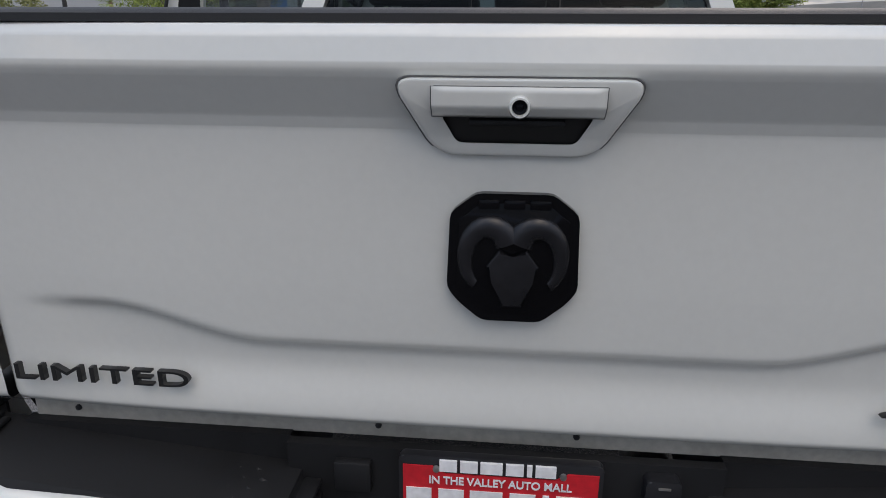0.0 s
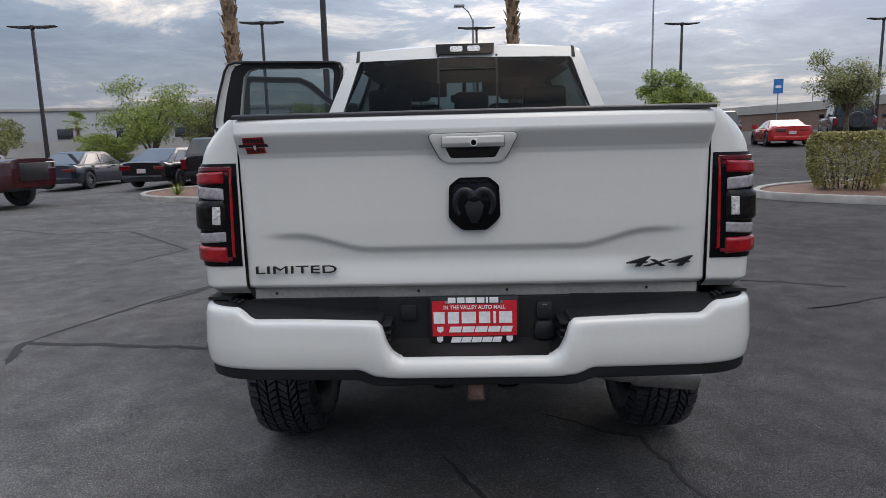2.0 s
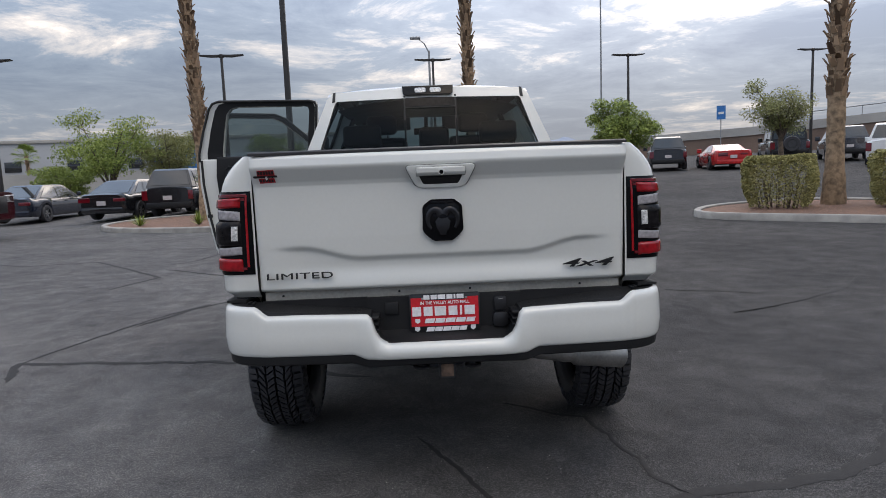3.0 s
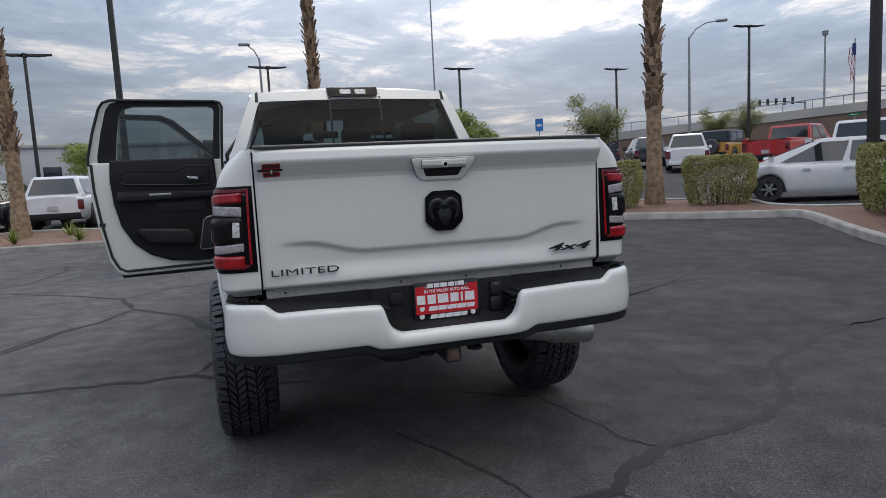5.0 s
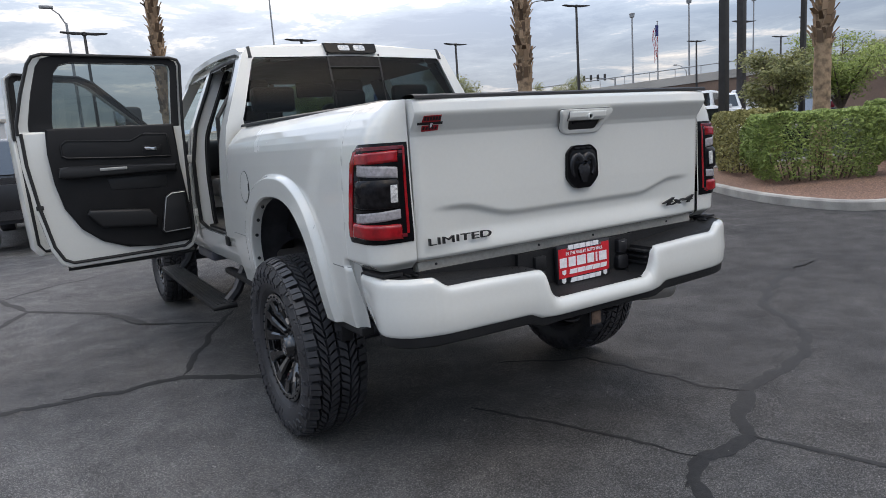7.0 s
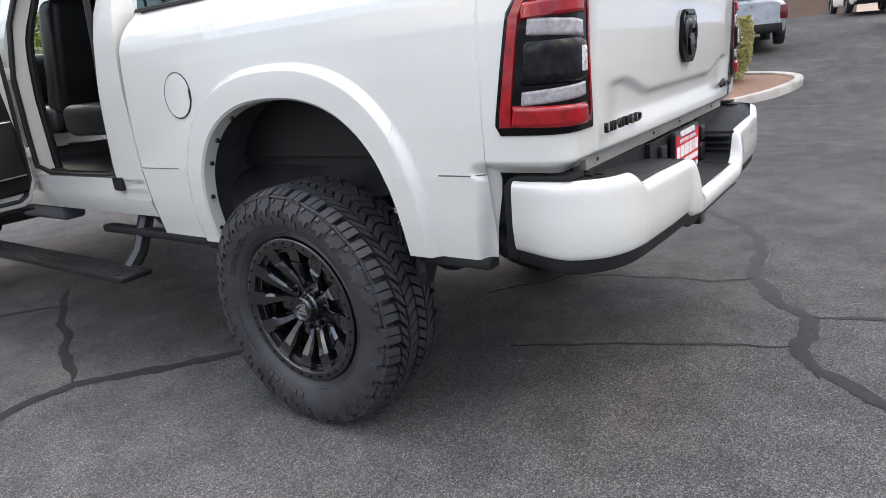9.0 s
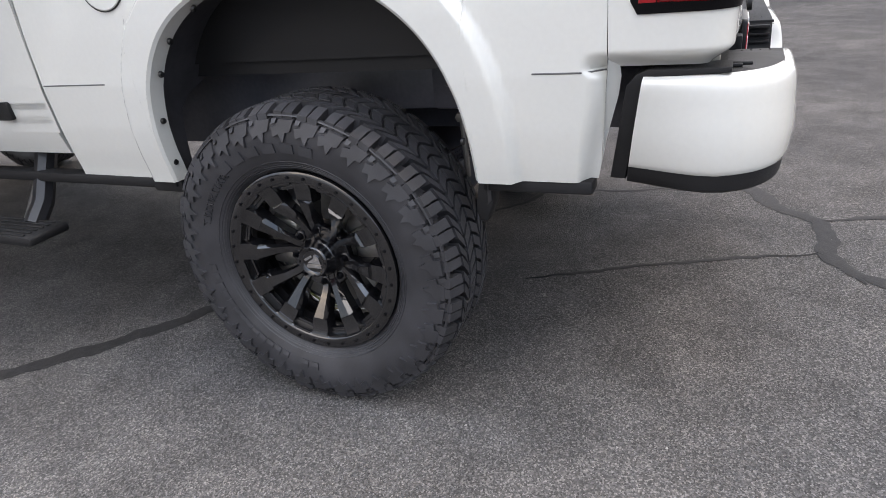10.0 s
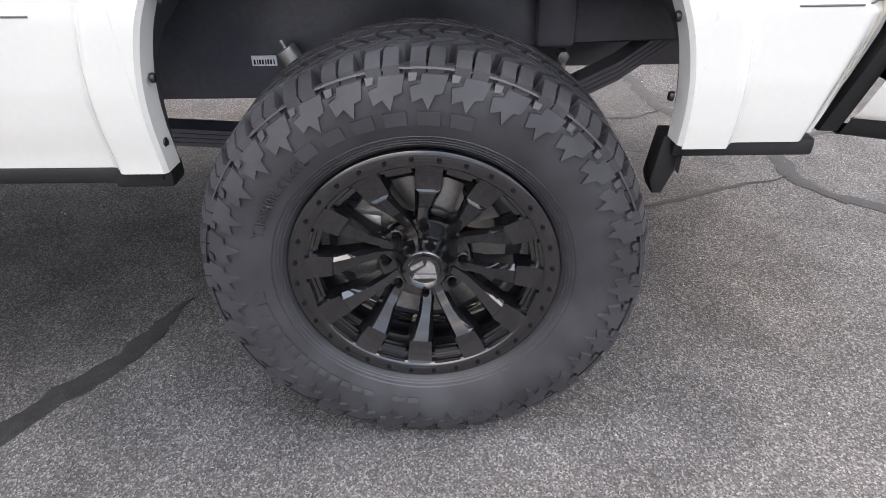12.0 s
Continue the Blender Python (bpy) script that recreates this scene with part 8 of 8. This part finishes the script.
vehicle("pickup", -14.7, 15.3, -88, "maroon", "maroon lifted pickup with black wheels", "pickup truck", "black").scale = (1.06, 1.0, 1.14)
vehicle("suv", -20.5, 22.5, 0, "silver", "silver estate car parked with its back to the aisle", "car")
vehicle("sedan", -15.5, 24.2, 0, "dark_blue", "dark blue sedan parked facing away", "car")
vehicle("sedan", -11.2, 23.0, -6, "black", "black sedan parked facing away", "car")
vehicle("suv", -8.9, 22.9, -4, "black", "small black hatchback parked facing away", "car")
vehicle("suv", -6.55, 23.0, -4, "white", "white crossover parked facing away", "car")
vehicle("pickup", -4.1, 22.6, -3, "white", "white pickup parked facing away", "pickup truck", "black")
vehicle("pickup", -1.80, 13.45, 177, "black", "black pickup with a broad grille, nose to the aisle", "pickup truck", "black")
vehicle("coupe", 15.75, 30.8, -12, "red", "low red sports car parked facing away", "car")
vehicle("suv", 13.6, 33.0, -18, "black", "dark maroon-black crossover parked facing away", "car")
vehicle("jeep", 19.5, 31.8, -20, "black", "black open off-roader with spare wheel", "car", "black")
vehicle("suv", 22.6, 31.5, -25, "dark_blue", "dark blue crossover parked facing away", "car")
vehicle("van", 20.9, 25.3, -38, "white", "white minivan parked facing away", "van")
vehicle("jeep", 25.4, 27.8, -60, "yellow", "amber off-roader with a black roof and spare wheel", "car", "black")
vehicle("pickup", 22.5, 20.1, -68, "red", "bright red pickup parked side-on", "pickup truck")
vehicle("hatch", 13.1, 9.85, 50, "white", "white hatchback parked along the planting bed", "car")
vehicle("pickup", 19.6, 14.2, -66, "white", "white pickup parked beyond the hatchback", "pickup truck")
vehicle("suv", 25.0, 16.6, -60, "white", "white crossover with a black roof rack", "car", "black")
vehicle("sedan", 18.6, 9.6, -60, "black", "black sedan among the parked cars", "car")
vehicle("suv", 30.0, 20.0, -60, "white", "white crossover in the far row", "car")
vehicle("suv", 33.0, 17.0, -60, "silver", "silver crossover in the far row", "car")
vehicle("pickup", 36.5, 23.0, -60, "white", "white pickup in the far row", "pickup truck")
vehicle("suv", 26.5, 5.3, -75, "dark_blue", "dark blue crossover behind the hedges", "car")
vehicle("suv", 22.5, 7.6, -72, "silver", "silver crossover parked facing away", "car")
vehicle("suv", 18.2, 3.5, -74, "silver", "silver-blue crossover parked facing away", "car")
vehicle("suv", 20.0, -1.3, -78, "black", "black crossover parked facing away", "car")
vehicle("sedan", 31.0, 8.5, -75, "red", "red sedan further down the lot", "car")
vehicle("suv", 28.0, 1.0, -75, "white", "white crossover further down the lot", "car")

def traffic_signal(x, y, z, rz):
    """A mast with a long arm that carries small dark signal heads."""
    root = thing("traffic_signal", x, y, z, rz, "grey signal mast with dark heads along its arm", "traffic light")
    bm = BM()
    tube(bm, [(0, 0, 0), (0, 0, 5.4)], [0.14, 0.10], 8)
    tube(bm, [(0, 0, 5.2), (-2.5, 0, 5.6), (-5.2, 0, 5.7)], [0.09, 0.07, 0.05], 8)
    part("mast", bm, M_GALV, root)
    for k in range(5):
        bm = BM()
        xx = -1.3 - 0.9 * k
        box(bm, xx - 0.16, xx + 0.16, -0.12, 0.12, 5.15, 6.0, 0.03)
        part("signal_head", bm, M_POLE, root)


traffic_signal(64.5, 60.0, 2.6, -46)
root = thing("stop_sign", 46.9, 38.2, rise(46.9, 38.2), -50, "red octagonal stop sign on a grey post", "sign")
bm = BM()
tube(bm, [(0, 0, 0), (0, 0, 2.2)], 0.03, 6)
part("post", bm, M_GALV, root)
bm = BM()
prism(bm, [(0.40 * math.cos(radians(22.5 + 45 * k)), 1.78 + 0.40 * math.sin(radians(22.5 + 45 * k))) for k in range(8)], "y", -0.06, -0.035)
plate_ = part("sign_plate", bm, M_CAR["red"], root)
text_part("lettering", "STOP", 0.28, Matrix.Translation((0, -0.062, 1.78)) @ Matrix.Rotation(radians(90), 4, "X"), M_WHITE_PRINT, plate_, 0.004, fit=(0.54, 0.22))

# ---- distance ----
def wall_run(name, pts, thick, material, label, zb=None):
    """A wall along plan points with a top height at each."""
    bm = BM()
    rows = []
    for i, (x, y, zt) in enumerate(pts):
        a, b = pts[max(0, i - 1)], pts[min(len(pts) - 1, i + 1)]
        d = Vector((b[0] - a[0], b[1] - a[1])).normalized()
        n = Vector((-d.y, d.x)) * thick / 2
        z0 = rise(x, y) - 0.5 if zb is None else zt + zb
        rows.append([bm.verts.new(v) for v in ((x + n.x, y + n.y, z0), (x - n.x, y - n.y, z0), (x - n.x, y - n.y, zt), (x + n.x, y + n.y, zt))])
    for p, q in zip(rows, rows[1:]):
        for k in range(4):
            bm.faces.new((p[k], p[(k + 1) % 4], q[(k + 1) % 4], q[k]))
    bm.faces.new(rows[0])
    bm.faces.new(rows[-1][::-1])
    ob = part(name, bm, material, smooth=False)
    tagged(ob, label, "wall", kind="structure")
    return ob


RAMP = [(2.0, 82.0, 3.1), (15.0, 78.0, 3.3), (32.0, 59.0, 3.75), (45.0, 47.0, 4.6), (57.0, 35.6, 5.5), (66.0, 24.0, 6.2), (80.0, 5.0, 7.4)]
wall_run("wall_ramp", RAMP, 1.0, M_BROWN_WALL, "brown retaining wall of a raised road")
wall_run("parapet", [(x, y, z + 0.75) for x, y, z in RAMP], 1.2, M_PARAPET, "pale concrete parapet on the raised road", -0.78)
bm = BM()
for (x0, y0, z0), (x1, y1, z1) in zip(RAMP[2:], RAMP[3:]):
    tube(bm, [(x0, y0, z0 + 1.55), (x1, y1, z1 + 1.55)], 0.05, 6)
    n = int(math.hypot(x1 - x0, y1 - y0) / 2.2)
    for k in range(n):
        t = k / n
        tube(bm, [(lerp(x0, x1, t), lerp(y0, y1, t), lerp(z0, z1, t) + 0.7), (lerp(x0, x1, t), lerp(y0, y1, t), lerp(z0, z1, t) + 1.55)], 0.035, 5)
tagged(part("road_railing", bm, M_GALV), "grey steel railing on the raised road", "railing", kind="structure")
wall_run("wall_north", [(-75.0, 62.0, 2.6), (-30.0, 52.0, 2.5), (2.0, 50.0, 2.4)], 0.4, M_PARAPET, "low pale boundary wall")


def warehouse(x, y, lx, ly, h, rz, label):
    root = thing("warehouse", x, y, rise(x, y) - 0.3, rz, label, "building")
    bm = BM()
    box(bm, -lx / 2, lx / 2, -ly / 2, ly / 2, 0, h, 0.05)
    w = part("wall", bm, M_WAREHOUSE, root)
    bm = BM()
    box(bm, -lx / 2 - 0.3, lx / 2 + 0.3, -ly / 2 - 0.3, ly / 2 + 0.3, h, h + 0.5, 0.05)
    part("roof_edge", bm, M_PARAPET, root)
    n = int(lx / 9)
    for k in range(n):
        xx = -lx / 2 + 5 + k * (lx - 10) / max(1, n - 1)
        bm = BM()
        box(bm, xx - 1.2, xx + 1.2, -ly / 2 - 0.12, -ly / 2 + 0.1, h * 0.45, h * 0.65, 0.02)
        part("window", bm, M_CAR_GLASS, w)


warehouse(-62, 122, 110, 40, 8.0, 8, "long pale grey warehouse far behind the lot")
warehouse(-118, 95, 40, 30, 9.0, 30, "pale grey warehouse far behind the lot")
root = thing("billboard", -30.0, 80.0, rise(-30, 80), 14, "blue banner board on a far building", "sign")
bm = BM()
box(bm, -3.2, 3.2, -0.2, 0.2, 1.5, 4.6, 0.05)
part("board", bm, M_BLUE, root)
bm = BM()
box(bm, -2.0, 1.4, -0.25, -0.19, 2.9, 3.3)
part("print_bar", bm, M_WHITE_PRINT, root)
for x, y, s in ((-44, 72, 41), (-38, 76, 42)):
    palm(x, y, 4.2, 0.2, s, "short fan palm by the far warehouse")


def ridge(r, h0, h1, a0, a1, material, name, label, seed, foot):
    bm = BM()
    n = 160
    rows = []
    for k in range(n + 1):
        a = radians(lerp(a0, a1, k / n))
        t = k / n
        hgt = h0 + (h1 - h0) * abs(noise.fractal((t * 7 + seed, 0.3, seed), 1.0, 2.0, 5)) + 0.15 * h1 * noise.noise((t * 31, seed, 0))
        hgt *= smoothstep(0, 0.05, t) * smoothstep(1, 0.95, t) * 0.8 + 0.2
        x, y = math.sin(a), math.cos(a)
        rows.append([bm.verts.new((x * q, y * q, z)) for q, z in ((r * 0.8, foot), (r * 0.93, lerp(foot, hgt, 0.55)), (r, hgt), (r * 1.2, foot))])
    for p, q in zip(rows, rows[1:]):
        for j in range(3):
            bm.faces.new((p[j], q[j], q[j + 1], p[j + 1]))
    ob = part(name, bm, material)
    tagged(ob, label, "hills", kind="structure")


ridge(330, 12.5, 15.5, -20, 100, M_DESERT, "desert_slope", "tan desert slope rising behind the road", 3.0, -2)
# the mountains' haze lies in their colour, not in the air
ridge(1500, 45, 85, -5, 62, M_HAZED_HILL, "backdrop_hills", "desert mountains with distance haze painted in as blue-grey", 5.0, -5)
ridge(1800, 34, 62, -80, -20, M_HAZED_HILL, "backdrop_hills_west", "desert mountains with distance haze painted in as blue-grey", 9.0, -5)
ridge(1500, 60, 120, 100, 280, M_HAZED_HILL, "backdrop_hills_south", "desert mountains with distance haze painted in as blue-grey", 12.0, -5)
